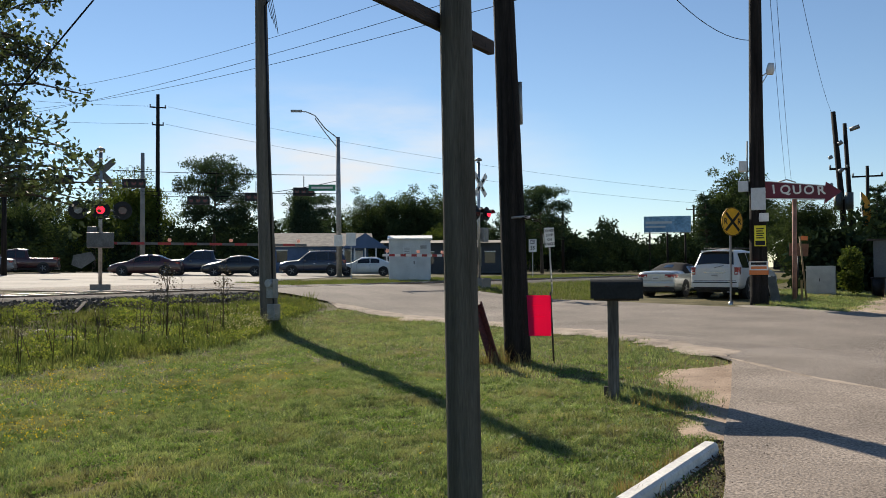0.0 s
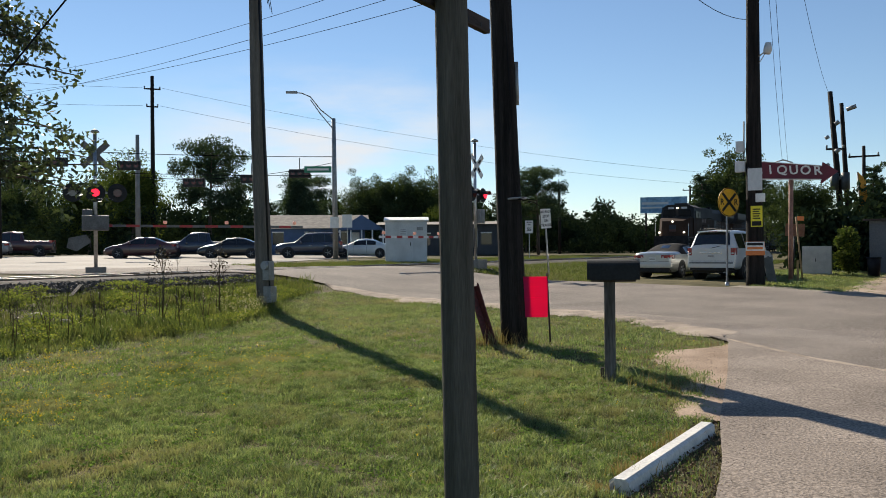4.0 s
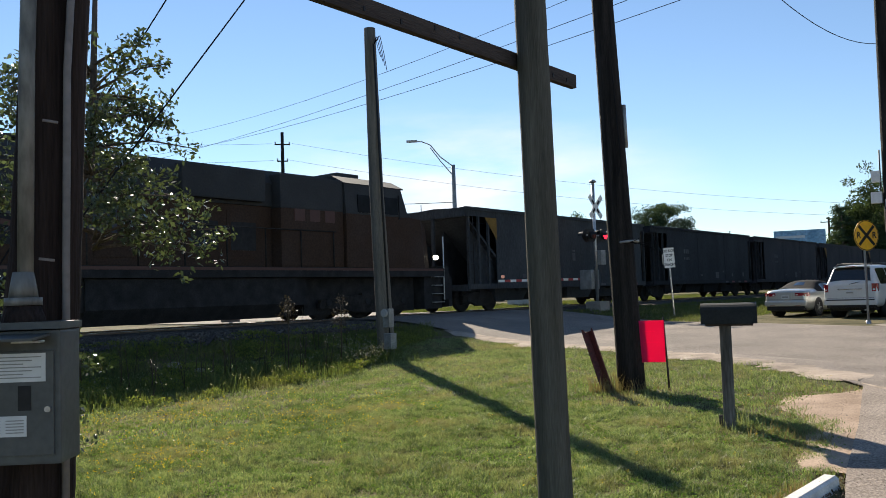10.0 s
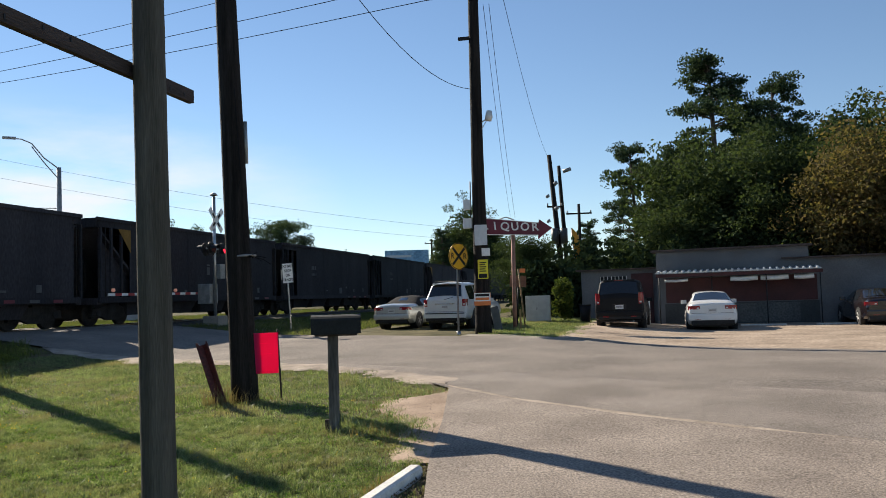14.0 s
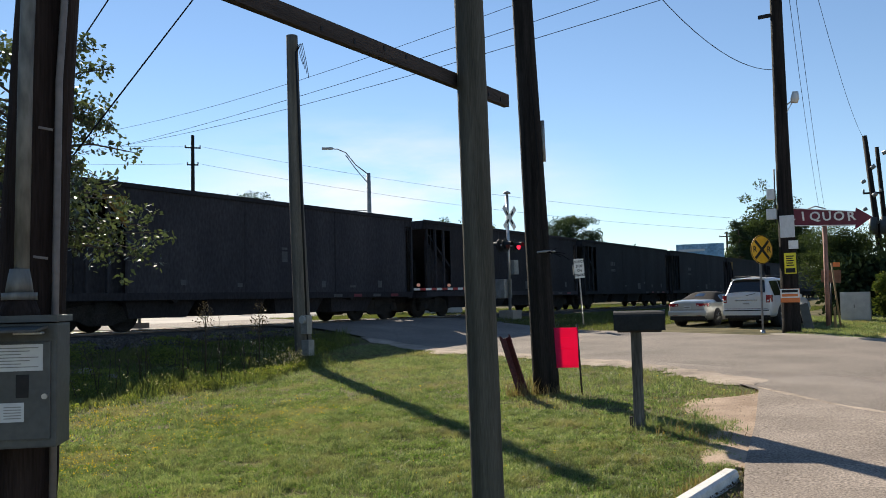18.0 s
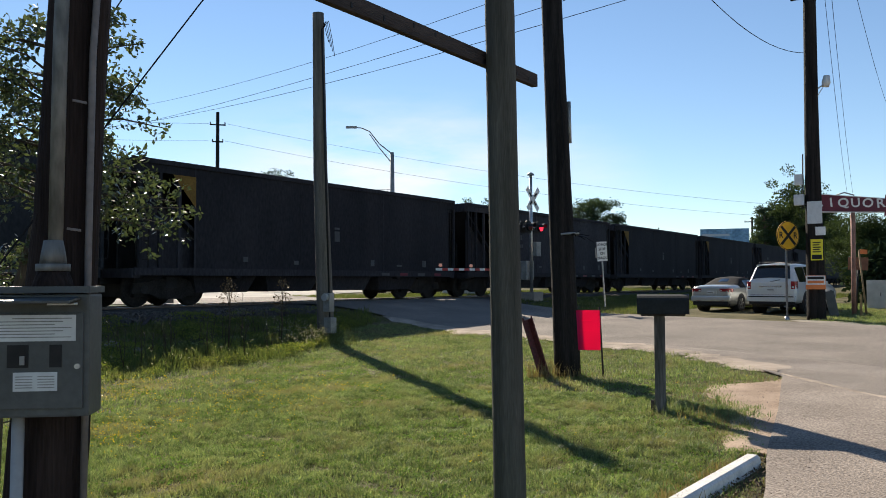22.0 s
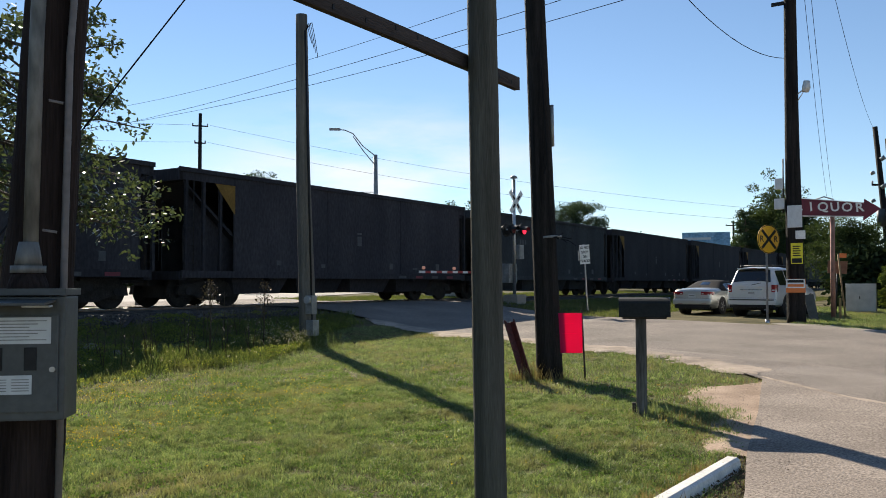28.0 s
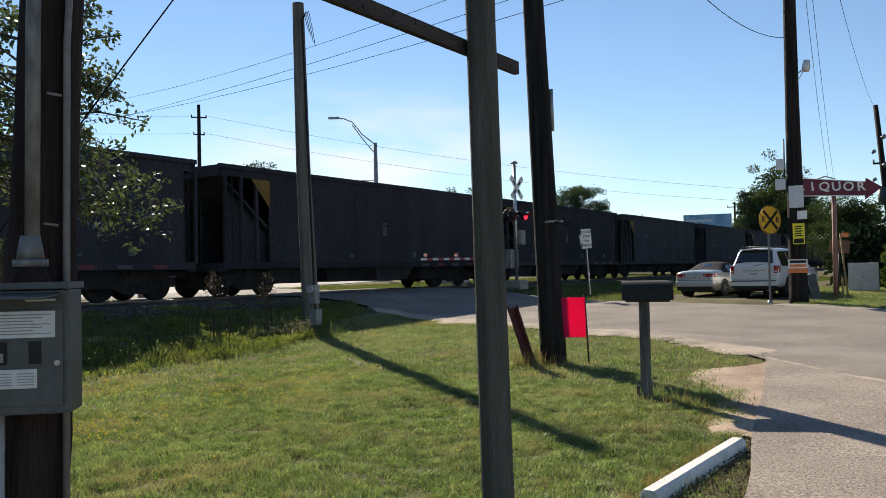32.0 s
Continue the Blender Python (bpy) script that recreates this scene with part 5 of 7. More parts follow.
car("green_van", on_ground(12.3, 35.6, 3, 0.02), "van", paint("dark_green_paint", (0.02, 0.045, 0.05), 0.3), "dark blue-green van parked beside the maroon sedan", category="van")
FAR_CARS = [("red_sedan", -47.5, 39.5, 130, "sedan", P_RED, "dark red sedan waiting on the far road"), ("blue_pickup", -46.6, 44.0, 133, "pickup", P_BLUE, "dark blue pickup waiting on the far road"), ("black_sedan", -43.6, 44.2, 130, "sedan", P_BLACK, "black sedan waiting on the far road"), ("dark_suv", -40.6, 49.2, 128, "suv", P_BLUE, "dark sport utility vehicle waiting on the far road"), ("white_sedan", -38.6, 53.2, 125, "sedan", P_WHITE2, "white sedan waiting on the far road"), ("black_sedan", -51.0, 61.0, 120, "sedan", P_BLACK, "black sedan further back in the queue"), ("grey_sedan", -54.5, 64.0, 120, "sedan", P_GREY, "grey sedan further back in the queue"), ("silver_sedan", -56.0, 118.0, 150, "sedan", P_SILVER, "silver sedan far off on the road"), ("black_sedan", -66.0, 120.0, 150, "sedan", P_BLACK, "black sedan far off on the road"), ("grey_sedan", -58.5, 34.0, 140, "sedan", P_GREY, "grey car parked beyond the far road"), ("black_sedan", -61.0, 30.0, 150, "suv", P_BLACK, "dark vehicle parked beyond the far road"), ("silver_sedan", -63.0, 26.0, 150, "sedan", P_SILVER, "silver car parked beyond the far road"), ("red_pickup", -60.0, 38.0, 140, "pickup", P_RED, "red pickup parked beyond the far road")]
for n, x, y, rz, kind, pm, lab in FAR_CARS:
    car(n, on_ground(x, y, rz, 0.03), kind, pm, lab, group="cars beyond the railway", category="pickup" if kind == "pickup" else "car")


# ---- the store ----
store = thing("store_building", pose(1.06, 38.25, hz(3, 36) - 0.02, 0, 0, -7) @ Matrix.Diagonal((1.08, 1.08, 1.18, 1)), "low grey store with maroon band and tin awning", "store building")
SW = 7.4
part("wall", B(0, SW - 1.6, 0, 7, 0, 2.8), M_STUCCO, store)
part("side_wall", B(SW - 1.6, SW + 1.4, 0.02, 7, 0, 2.35), M_STUCCO, store)
part("base_band", B(0.3, 6.1, -0.012, 0.0, 0.0, 0.85), M_STOREBASE, store)
part("pale_wall_patch", B(2.4, 5.4, -0.0145, -0.0125, 0.12, 0.80), mat("limewashed_wall", (0.20, 0.205, 0.20), 0.9, var=0.5, scale=1.6, fine=18, bump=0.1, second=(0.075, 0.08, 0.08)), store)
part("maroon_band", B(0.35, 6.05, -0.016, 0.0, 0.87, 1.78), M_MAROON, store)
part("roof_edge", B(-0.2, SW - 1.45, -0.2, 7.2, 2.8, 2.87), M_ROOFEDGE, store)
part("side_roof", B(SW - 2.6, SW + 1.55, -0.2, 7.2, 2.35, 2.41), M_ROOFEDGE, store)
for k in range(26):
    x = 0.15 + k * 0.235
    part("awning_rib", T([(x, 0.05, 2.06), (x, -1.15, 1.99)], 0.05, 6), M_WHITE, store)
part("awning_sheet", PR([(0.05, 2.05), (-1.15, 1.98), (-1.15, 1.95), (0.05, 2.02)], "x", 0.05, 6.15), M_ROOFTIN, store, "white tin awning sheet")
part("awning_beam", B(0.1, 6.2, -1.12, -1.05, 1.82, 1.93), M_MAROON, store)
for x in (0.2, 2.2, 4.2, 6.1):
    part("awning_post", T([(x, -1.05, 0), (x, -1.05, 1.85)], 0.022, 8), M_BLACK, store)
for k, (x0, x1) in enumerate(((0.4, 1.3), (2.9, 3.9), (4.0, 5.0), (5.2, 5.9))):
    part("canvas_roll", T([(x0, -0.9, 1.70), ((x0 + x1) / 2, -0.9, 1.68), (x1, -0.9, 1.71)], 0.05 if k == 0 else 0.085, 8), M_WHITE if k else M_PLATE, store)
for k in range(2):
    part("window", B(0.9 + 2.4 * k, 2.2 + 2.4 * k, -0.02, -0.014, 1.0, 1.65), M_MAROON, store)
part("roof_vent", T([(4.6, 1.0, 2.4), (4.6, 1.0, 2.75)], 0.11, 10), M_DULLSTEEL, store)
part("roof_vent", T([(5.1, 1.0, 2.4), (5.1, 1.0, 2.7)], 0.11, 10), M_DULLSTEEL, store)
trash = thing("trash_bin", on_ground(-2.0, 35.9, 0), "dark plastic trash bin beside the store", "trash bin")
part("bin_body", T([(0, 0, 0), (0, 0, 0.72)], [0.2, 0.25], 14), M_BLACK, trash)
part("bin_rim", T([(0, 0, 0.72), (0, 0, 0.77)], 0.265, 14), M_DARK, trash)
part("wing_wall", B(-3.3, -0.02, 0.9, 6, 0, 2.2), M_STUCCO, store)
part("wing_roof", B(-3.5, 0.0, 0.7, 6.2, 2.2, 2.26), M_ROOFEDGE, store)
part("door", B(-1.15, -0.25, 0.86, 0.9, 0.0, 2.05), M_MAROON, store)
grille = part("window_grille", B(-2.5, -1.35, 0.87, 0.9, 1.1, 1.95), M_WINDOW, store)
for k in range(8):
    part("grille_bar", B(-2.48 + 0.16 * k, -2.455 + 0.16 * k, 0.85, 0.868, 1.08, 1.97), M_WHITE, grille)
for k in range(3):
    part("wheel_stop", B(0.6 + 2.6 * k, 2.2 + 2.6 * k, -2.2, -2.0, 0, 0.11, bevel=0.02), M_WORNWHITE, store)
part("bollard", T([(-0.2, -1.6, 0), (-0.2, -1.6, 1.05)], 0.06, 10), M_WHITE, store)

# ---- far buildings, billboard, poles ----
def house_far(name, m, w, d, h0, h1, wall, label):
    b = thing(name, m, label, "house")
    part("wall", B(-w / 2, w / 2, -d / 2, d / 2, 0, h0), wall, b)
    part("roof", PR([(-d / 2 - 0.5, h0), (d / 2 + 0.5, h0), (0, h1)], "x", -w / 2 - 0.5, w / 2 + 0.5), M_SHINGLE, b)
    for k in range(max(1, int(w / 3))):
        x = -w / 2 + 1.4 + 3 * k
        win = part("window", B(x - 0.5, x + 0.5, -d / 2 - 0.03, -d / 2, 1.0, 2.1), M_WINDOW, b)
        part("window_frame", B(x - 0.56, x + 0.56, -d / 2 - 0.05, -d / 2 - 0.03, 2.1, 2.2), M_WHITE, win)
    part("door", B(w / 2 - 1.4, w / 2 - 0.5, -d / 2 - 0.04, -d / 2, 0, 2.1), M_WHITE, b)
    return b


bh = house_far("blue_house", pose(-52.5, 64.5, hz(-52, 64), 0, 0, 38), 9.5, 7, 2.5, 3.9, M_BLUEWALL, "blue single-storey house with brown shingle roof")
part("porch_gable", PR([(2.2, 2.3), (6.6, 2.3), (4.4, 3.7)], "y", -5.2, -3.3), M_BLUEWALL, bh)
for k in range(5):
    part("porch_post", T([(2.4 + k, -5.1, 0), (2.4 + k, -5.1, 2.3)], 0.07, 8), M_WHITE, bh)
house_far("grey_shop", pose(-43, 74, hz(-43, 74), 0, 0, 30), 13, 8, 3.0, 3.4, mat("shop_wall_dark", (0.06, 0.062, 0.066), 0.85, var=0.2, scale=0.8, fine=12), "grey flat shop beyond the road")
house_far("small_house", pose(-73, 38, hz(-73, 38), 0, 0, 60), 9, 6, 2.3, 3.2, M_WHITE, "small pale house with a bright roof")

bill = thing("billboard", pose(-29.5, 106.0, hz(-29.5, 106), 0, 0, 15), "blue billboard standing on posts beyond the track", "billboard")
part("panel", B(-2.9, 2.9, -0.1, 0.1, 5.2, 7.25), M_BILLBOARD, bill)
part("picture_block", B(-2.7, 0.6, -0.13, -0.1, 6.3, 6.6), M_PLATE, bill)
part("picture_block", B(-2.7, -0.2, -0.13, -0.1, 5.8, 6.0), M_PLATE, bill)
for x in (-2.2, 0, 2.2):
    part("billboard_post", T([(x, 0.2, -0.5), (x, 0.2, 7.0)], 0.12, 8), M_CREOSOTE, bill)
part("catwalk", B(-2.9, 2.9, -0.5, -0.1, 5.05, 5.12), M_DULLSTEEL, bill)

slp = thing("street_light", pose(-36.6, 47.25, hz(-36.6, 47.2), 0, -0.4, 38), "steel street light pole carrying traffic signal wires", "street light")
part("pole_shaft", T([(0, 0, 0), (0, 0, 10.0)], [0.2, 0.14], 14), M_DULLSTEEL, slp)
part("upper_arm", T([(0, 0, 9.9), (-0.9, -0.1, 10.6), (-1.6, -0.15, 11.5), (-2.2, -0.2, 11.75), (-2.9, -0.2, 11.8)], 0.04, 8), M_DULLSTEEL, slp)
part("lower_arm", T([(0, 0, 9.2), (-0.9, -0.1, 10.3), (-1.6, -0.15, 11.3)], 0.035, 8), M_DULLSTEEL, slp)
part("lamp_head", B(-3.3, -2.5, -0.32, -0.08, 11.72, 11.88, bevel=0.04), M_DULLSTEEL, slp)
part("street_name_sign", B(-2.1, -0.2, -0.12, -0.08, 6.15, 6.6), M_GREEN, slp, "green street name sign")
part("lettering_bar", B(-1.9, -0.4, -0.135, -0.12, 6.3, 6.45), M_WHITE, slp)
part("pole_sign", B(-0.35, 0.25, -0.25, -0.2, 2.2, 3.0), M_WHITE, slp)

M_GALVPOLE = mat("grey_pole", (0.20, 0.20, 0.19), 0.8, var=0.2, scale=2, fine=20, bump=0.1)


def plain_pole(x, y, top, r, label, arms=(), lean=(0, 0), material=None):
    z = hz(x, y)
    p = thing("utility_pole", pose(x, y, z - 0.3), label, "utility pole", "far utility poles")
    part("pole_shaft", T([(0, 0, 0), (lean[0], lean[1], top - z + 0.3)], [r, r * 0.65], 10), material or M_CREOSOTE, p)
    for az, zz, w in arms:
        q = (zz - z + 0.3) / (top - z + 0.3)
        arm = part("cross_arm", B(-w / 2, w / 2, -0.06, 0.06, -0.07, 0.07), M_CREOSOTE, p)
        arm.matrix_basis = pose(lean[0] * q, lean[1] * q, zz - z + 0.3, 0, 0, az)
        for s in (-0.46, 0.0, 0.46):
            ins = part("insulator", T([(s * w, 0, 0.07), (s * w, 0, 0.3)], 0.07, 6), M_DULLSTEEL, arm)
    return p


plain_pole(-72.2, 61.5, 20.6, 0.28, "tall thin utility pole beyond the far road", ((50, 19.2, 1.7), (50, 17.3, 1.2)))
plain_pole(-54.1, 44.6, 10.9, 0.22, "grey utility pole beyond the far road", (), (0, 0), M_GALVPOLE)
plain_pole(-54.8, 28.8, 8.7, 0.2, "dark utility pole beyond the far road")
plain_pole(-52.75, 32.4, 7.5, 0.2, "dark utility pole beyond the far road")
pp1 = plain_pole(-5.7, 69.8, 13.4, 0.27, "dark pole of a transformer pair", ((20, 9.0, 1.3),), (-0.95, 0))
pp2 = plain_pole(-5.35, 70.2, 12.5, 0.22, "dark pole of a transformer pair", (), (-0.55, 0))
for k in range(6):
    part("transformer_fitting", T([(-0.6 - 0.5 * (k % 2) * (1 if k < 4 else -1.6), -0.3, 6.2 + 1.05 * k), (-0.3 - 0.9 * (k % 2) * (1 if k < 4 else -1.3), -0.3, 6.4 + 1.05 * k)], 0.16, 8), M_DULLSTEEL, pp1)
for k in range(2):
    part("transformer", T([(-0.65 + 0.75 * k, -0.45, 5.4), (-0.65 + 0.75 * k, -0.45, 6.7)], 0.30, 14), M_METERGREY, pp1, "grey transformer can")
plain_pole(-5.0, 79.9, 10.2, 0.2, "utility pole with a cross arm beyond the store", ((5, 9.3, 2.4),))
plain_pole(-38.0, 92.0, 8.5, 0.2, "thin pole beyond the track", ())
plain_pole(-34.5, 140.0, 12.0, 0.24, "utility pole far along the track", ((10, 11.2, 2.4),))
flagp = thing("feather_flag", pose(-3.1, 48.0, hz(-3.1, 48), 0, -3, 8), "small orange feather flag on a pole", "flag")
part("flag_pole", T([(0, 0, -0.2), (0, 0, 4.9)], 0.03, 6), M_DULLSTEEL, flagp)
part("flag_cloth", PR([(0.03, 4.9), (0.35, 4.5), (0.42, 3.2), (0.25, 2.6), (-0.1, 2.7), (0.03, 3.5)], "y", -0.012, 0.012), M_PUMPKIN, flagp)
tin = thing("tin_sheet", pose(-5.6, 58.0, hz(-5.6, 58) + 2.6, 0, -6, 10), "pale tin sheet on a shed roof", "shed")
part("roof_sheet", B(-1.3, 1.0, -1.5, 1.5, 0.0, 0.08), M_ROOFTIN, tin)
part("shed_wall", B(-1.2, 0.9, -1.3, 1.3, -3.0, 0.0), M_DARK, tin)


# ---- overhead wires ----
def wire(p, q, sag, r, label, n=18):
    p, q = Vector(p), Vector(q)
    pts = [p.lerp(q, k / n) - Vector((0, 0, sag * 4 * (k / n) * (1 - k / n))) for k in range(n + 1)]
    ob = part("overhead_wire", T(pts, r * 0.68, 5), M_WIRE)
    return tagged(ob, label, "wire", "overhead wires", "structure")


def beyond(p, q, f):
    return tuple(Vector(p) + (Vector(q) - Vector(p)) * f)


for a, b2, sg_, r in (((-64.5, 37.93, 15.42), (-4.98, 21.26, 11.06), 1.2, 0.014), ((-64.48, 37.95, 13.43), (-4.99, 21.26, 10.19), 0.6, 0.016), ((-64.49, 37.95, 14.12), (-5.0, 21.25, 9.61), 0.9, 0.016)):
    wire(a, b2, sg_, r, "thin black overhead power wire")
    wire(b2, beyond(a, b2, 1.5), 0.0, r, "thin black overhead power wire")
wire((-5.92, 11.3, 16.2), (-5.48, 1.45, 0.12), 0.0, 0.0085, "taut black guy wire of the tar-black pole")
wire((-5.86, 11.3, 13.0), (-4.52, 1.05, 0.10), 0.0, 0.0085, "taut black guy wire of the tar-black pole")
wire((-5.9, 11.4, 10.0), (-4.95, 26.94, 8.57), 1.2, 0.015, "sagging black cable between poles")
wire((-4.5, 27.5, 11.6), (-10.0, 69.1, 8.3), 0.6, 0.014, "thin wire running to the far poles")
wire((-4.3, 27.5, 11.6), (-9.6, 69.1, 8.2), 0.6, 0.014, "thin wire running to the far poles")
wire((-3.9, 27.6, 12.2), (-6.6, 69.6, 13.0), 0.9, 0.014, "thin wire running to the far poles")
wire((-71.4, 62.2, 19.3), (-20.0, 108.0, 10.5), 1.2, 0.02, "thin far overhead wire")
wire((-71.6, 62.0, 17.4), (-22.0, 108.0, 9.3), 1.2, 0.02, "thin far overhead wire")
wire((-72.9, 60.8, 19.3), (-88.0, 20.0, 19.0), 1.0, 0.02, "thin far overhead wire")
wire((-72.9, 60.8, 17.4), (-88.0, 20.0, 16.8), 1.0, 0.02, "thin far overhead wire")
SPAN_L, SPAN_R = (-54.1, 28.8, 8.6), (-36.7, 47.3, 8.3)
wire(SPAN_L, SPAN_R, 0.25, 0.035, "black span wire of the traffic signals")
wire((-54.1, 44.6, 7.6), (-36.7, 47.3, 7.9), 0.6, 0.03, "black span wire of the traffic signals")
wire((-54.8, 28.8, 7.4), (-36.7, 47.3, 7.0), 0.3, 0.03, "black span wire of the traffic signals")


def traffic_signal(p, rz, lit):
    s = thing("traffic_signal", pose(*p, 0, 0, rz), "black horizontal traffic signal hung from a span wire", "traffic signal", "traffic signals")
    part("housing", B(-0.75, 0.75, -0.12, 0.12, -0.3, 0.3, bevel=0.04), M_BLACK, s)
    part("hanger", T([(0, 0, 0.28), (0, 0, 1.1)], 0.03, 6), M_BLACK, s)
    for k, x in enumerate((-0.48, 0, 0.48)):
        part("lens", T([(x, -0.12, 0), (x, -0.14, 0)], 0.15, 14), M_REDLAMP if (lit and k == 0) else M_LENS, s)
        part("visor", T([(x, -0.14, 0.12), (x, -0.3, 0.13)], 0.1, 8), M_BLACK, s)
    return s


for x, y, z, lit in ((-49.3, 34.15, 7.55, 0), (-46.2, 37.4, 7.4, 0), (-41.2, 43.7, 6.7, 0), (-38.7, 45.9, 7.1, 0), (-44.0, 41.0, 6.4, 0), (-52.3, 29.6, 6.9, 1), (-54.3, 27.0, 6.8, 1)):
    traffic_signal((x, y, z), 38, lit)


# ---- the train ----
M_OCHRE = mat("faded_ochre", (0.20, 0.115, 0.025), 0.7, spec=0.2, var=0.25, scale=2, fine=20)
SPEED, CAR_L = 15.5, 15.85
moving = []


def truck(parent, y, axles, r, half=1.02, xs=1.0):
    """A bogie: side frames, bolster and wheels, centred at y."""
    span = (axles - 1) * (1.78 if axles == 2 else 1.7)
    for s in (-1, 1):
        x = s * half
        part("side_frame", PR([(y - span / 2 - 0.35, 0.36), (y - span / 2 + 0.2, 0.34), (y - 0.35, 0.2), (y + 0.35, 0.2), (y + span / 2 - 0.2, 0.34), (y + span / 2 + 0.35, 0.36), (y + span / 2 + 0.3, 0.62), (y + 0.4, 0.74), (y - 0.4, 0.74), (y - span / 2 - 0.3, 0.62)], "x", x - 0.07, x + 0.07), M_TRUCK, parent)
        for k in range(axles):
            yy = y - span / 2 + span * k / (axles - 1)
            part("wheel", T([(s * 0.68, yy, r), (s * 0.79, yy, r), (s * 0.81, yy, r)], [r + 0.02, r, r * 0.95], 22), M_TRUCK, parent)
            part("bearing", T([(x, yy, r), (x + s * 0.12, yy, r)], 0.11, 10), M_DARK, parent)
    ext = 0.2 if axles == 2 else 0.8
    part("truck_frame", B(-0.95, 0.95, y - span / 2 - ext, y + span / 2 + ext, 0.16 if axles == 3 else 0.27, 0.86 if axles == 2 else 1.32), M_DARK, parent)
    part("bolster", B(-1.1, 1.1, y - 0.18, y + 0.18, 0.5, 0.8), M_DARK, parent)


def hopper(material, label, marks, yellow):
    """An open hopper car: leading end at y 0, rail top at z 0."""
    c = thing("hopper_car", pose(-20.1, 0, RAIL_Z), label, "rail car", "hopper cars")
    L, w, top, sill = CAR_L, 1.58, 3.9, 1.0
    e0, e1 = 2.45, CAR_L - 0.85
    for s in (-1, 1):
        x0, x1 = sorted((s * w, s * (w - 0.05)))
        part("side_sheet", PR([(e0, sill), (e1, sill), (e1, top - 0.32), (L - 0.42, top - 0.32), (L - 0.42, top), (0.42, top), (0.42, top - 0.32), (e0, top - 0.32)], "x", x0, x1), material, c)
        x0, x1 = sorted((s * w, s * (w + 0.055)))
        part("top_chord", B(x0, x1, 0.40, L - 0.40, top - 0.10, top + 0.03, bevel=0.012), material, c)
        part("side_sill", B(x0, x1, 0.5, L - 0.5, sill - 0.16, sill + 0.04), material, c)
        for k in range(4):
            y = e0 + (e1 - e0) * k / 3
            x2, x3 = sorted((s * w, s * (w + 0.006)))
            part("seam", B(x2, x3, y - 0.03, y + 0.03, sill + 0.04, top - 0.10), material, c)
        for ye, d, posts in ((0.55, 1, 3), (L - 0.25, -1, 1)):
            for k in range(posts):
                y = ye + d * (0.15 + 0.62 * k)
                part("end_post", B(min(s * w, s * (w - 0.09)), max(s * w, s * (w - 0.09)), y - 0.045, y + 0.045, sill, top - 0.32), material, c)
            part("grab_iron", T([(s * (w - 0.02), ye, 1.3), (s * (w + 0.02), ye, 1.3), (s * (w + 0.02), ye, 2.2), (s * (w - 0.02), ye, 2.2)], 0.014, 5), M_TRUCK, c)
            part("ladder_rail", T([(s * (w - 0.02), ye + d * 0.4, 1.0), (s * (w - 0.02), ye + d * 0.4, 3.6)], 0.016, 5), M_TRUCK, c)
            for k in range(4):
                part("ladder_rung", T([(s * (w - 0.02), ye, 1.25 + 0.5 * k), (s * (w - 0.02), ye + d * 0.4, 1.25 + 0.5 * k)], 0.012, 5), M_TRUCK, c)
        if yellow:
            for ye, d in ((e0, 1),):
                x2, x3 = sorted((s * (w + 0.003), s * (w + 0.008)))
                part("yellow_panel", PR([(ye - 0.75, top - 0.33), (ye + 0.02, top - 0.33), (ye + 0.02, top - 1.2)], "x", x2, x3), M_OCHRE, c)
        # markings: plain bars and plates in place of letters
        x2, x3 = sorted((s * (w + 0.004), s * (w + 0.012)))
        for (y0, y1, z0, z1) in marks:
            part("marking", B(x2, x3, y0, y1, z0, z1), M_LETTER, c)
        for k in range(4):
            x4, x5 = sorted((s * (w + 0.056), s * (w + 0.062)))
            part("reflector", B(x4, x5, L - 5.2 + 1.1 * k, L - 4.75 + 1.1 * k, sill - 0.13, sill - 0.03), M_REDSIGN if k % 2 else M_LETTER, c)
    for ye, d in ((0.45, 1), (L - 0.45, -1)):
        slope = [(ye + d * 0.15, top - 0.3), (ye + d * 0.15, top - 0.38), (ye + d * 3.6, sill - 0.25), (ye + d * 3.75, sill - 0.2)]
        part("slope_sheet", PR(slope, "x", -w + 0.06, w - 0.06), material, c)
        if d > 0:
            for s in (-1, 1):
                x0, x1 = sorted((s * (w - 0.34), s * (w - 0.30)))
                part("end_plate", PR([(ye + d * 0.5, top - 0.6), (ye + d * 3.3, sill), (ye + d * 0.5, sill)], "x", x0, x1), material, c)
        # added dark plate standing in for the shaded clutter under the slope sheet
        part("shade_web", PR([(ye + d * 0.65, top - 0.75), (ye + d * 3.3, sill), (ye + d * 0.65, sill)], "x", -0.03, 0.03), M_DARK, c)
        part("end_sill", B(-w, w, min(ye, ye + d * 0.25), max(ye, ye + d * 0.25), sill - 0.22, sill + 0.02), material, c)
        part("end_header", B(-w, w, min(ye, ye + d * 0.1), max(ye, ye + d * 0.1), top - 0.34, top), material, c)
        part("coupler", B(-0.12, 0.12, min(ye - d * 0.5, ye), max(ye - d * 0.5, ye), 0.68, 0.95, bevel=0.03), M_TRUCK, c)
        part("center_post", B(-0.06, 0.06, ye + d * 0.05 - 0.05, ye + d * 0.05 + 0.05, sill, top - 0.3), material, c)
        part("brake_platform", B(-0.9, 0.9, min(ye, ye + d * 1.2), max(ye, ye + d * 1.2), sill - 0.02, sill + 0.03), M_DARK, c)
    part("center_sill", B(-0.3, 0.3, 0.4, L - 0.4, 0.62, 0.98), M_DARK, c)
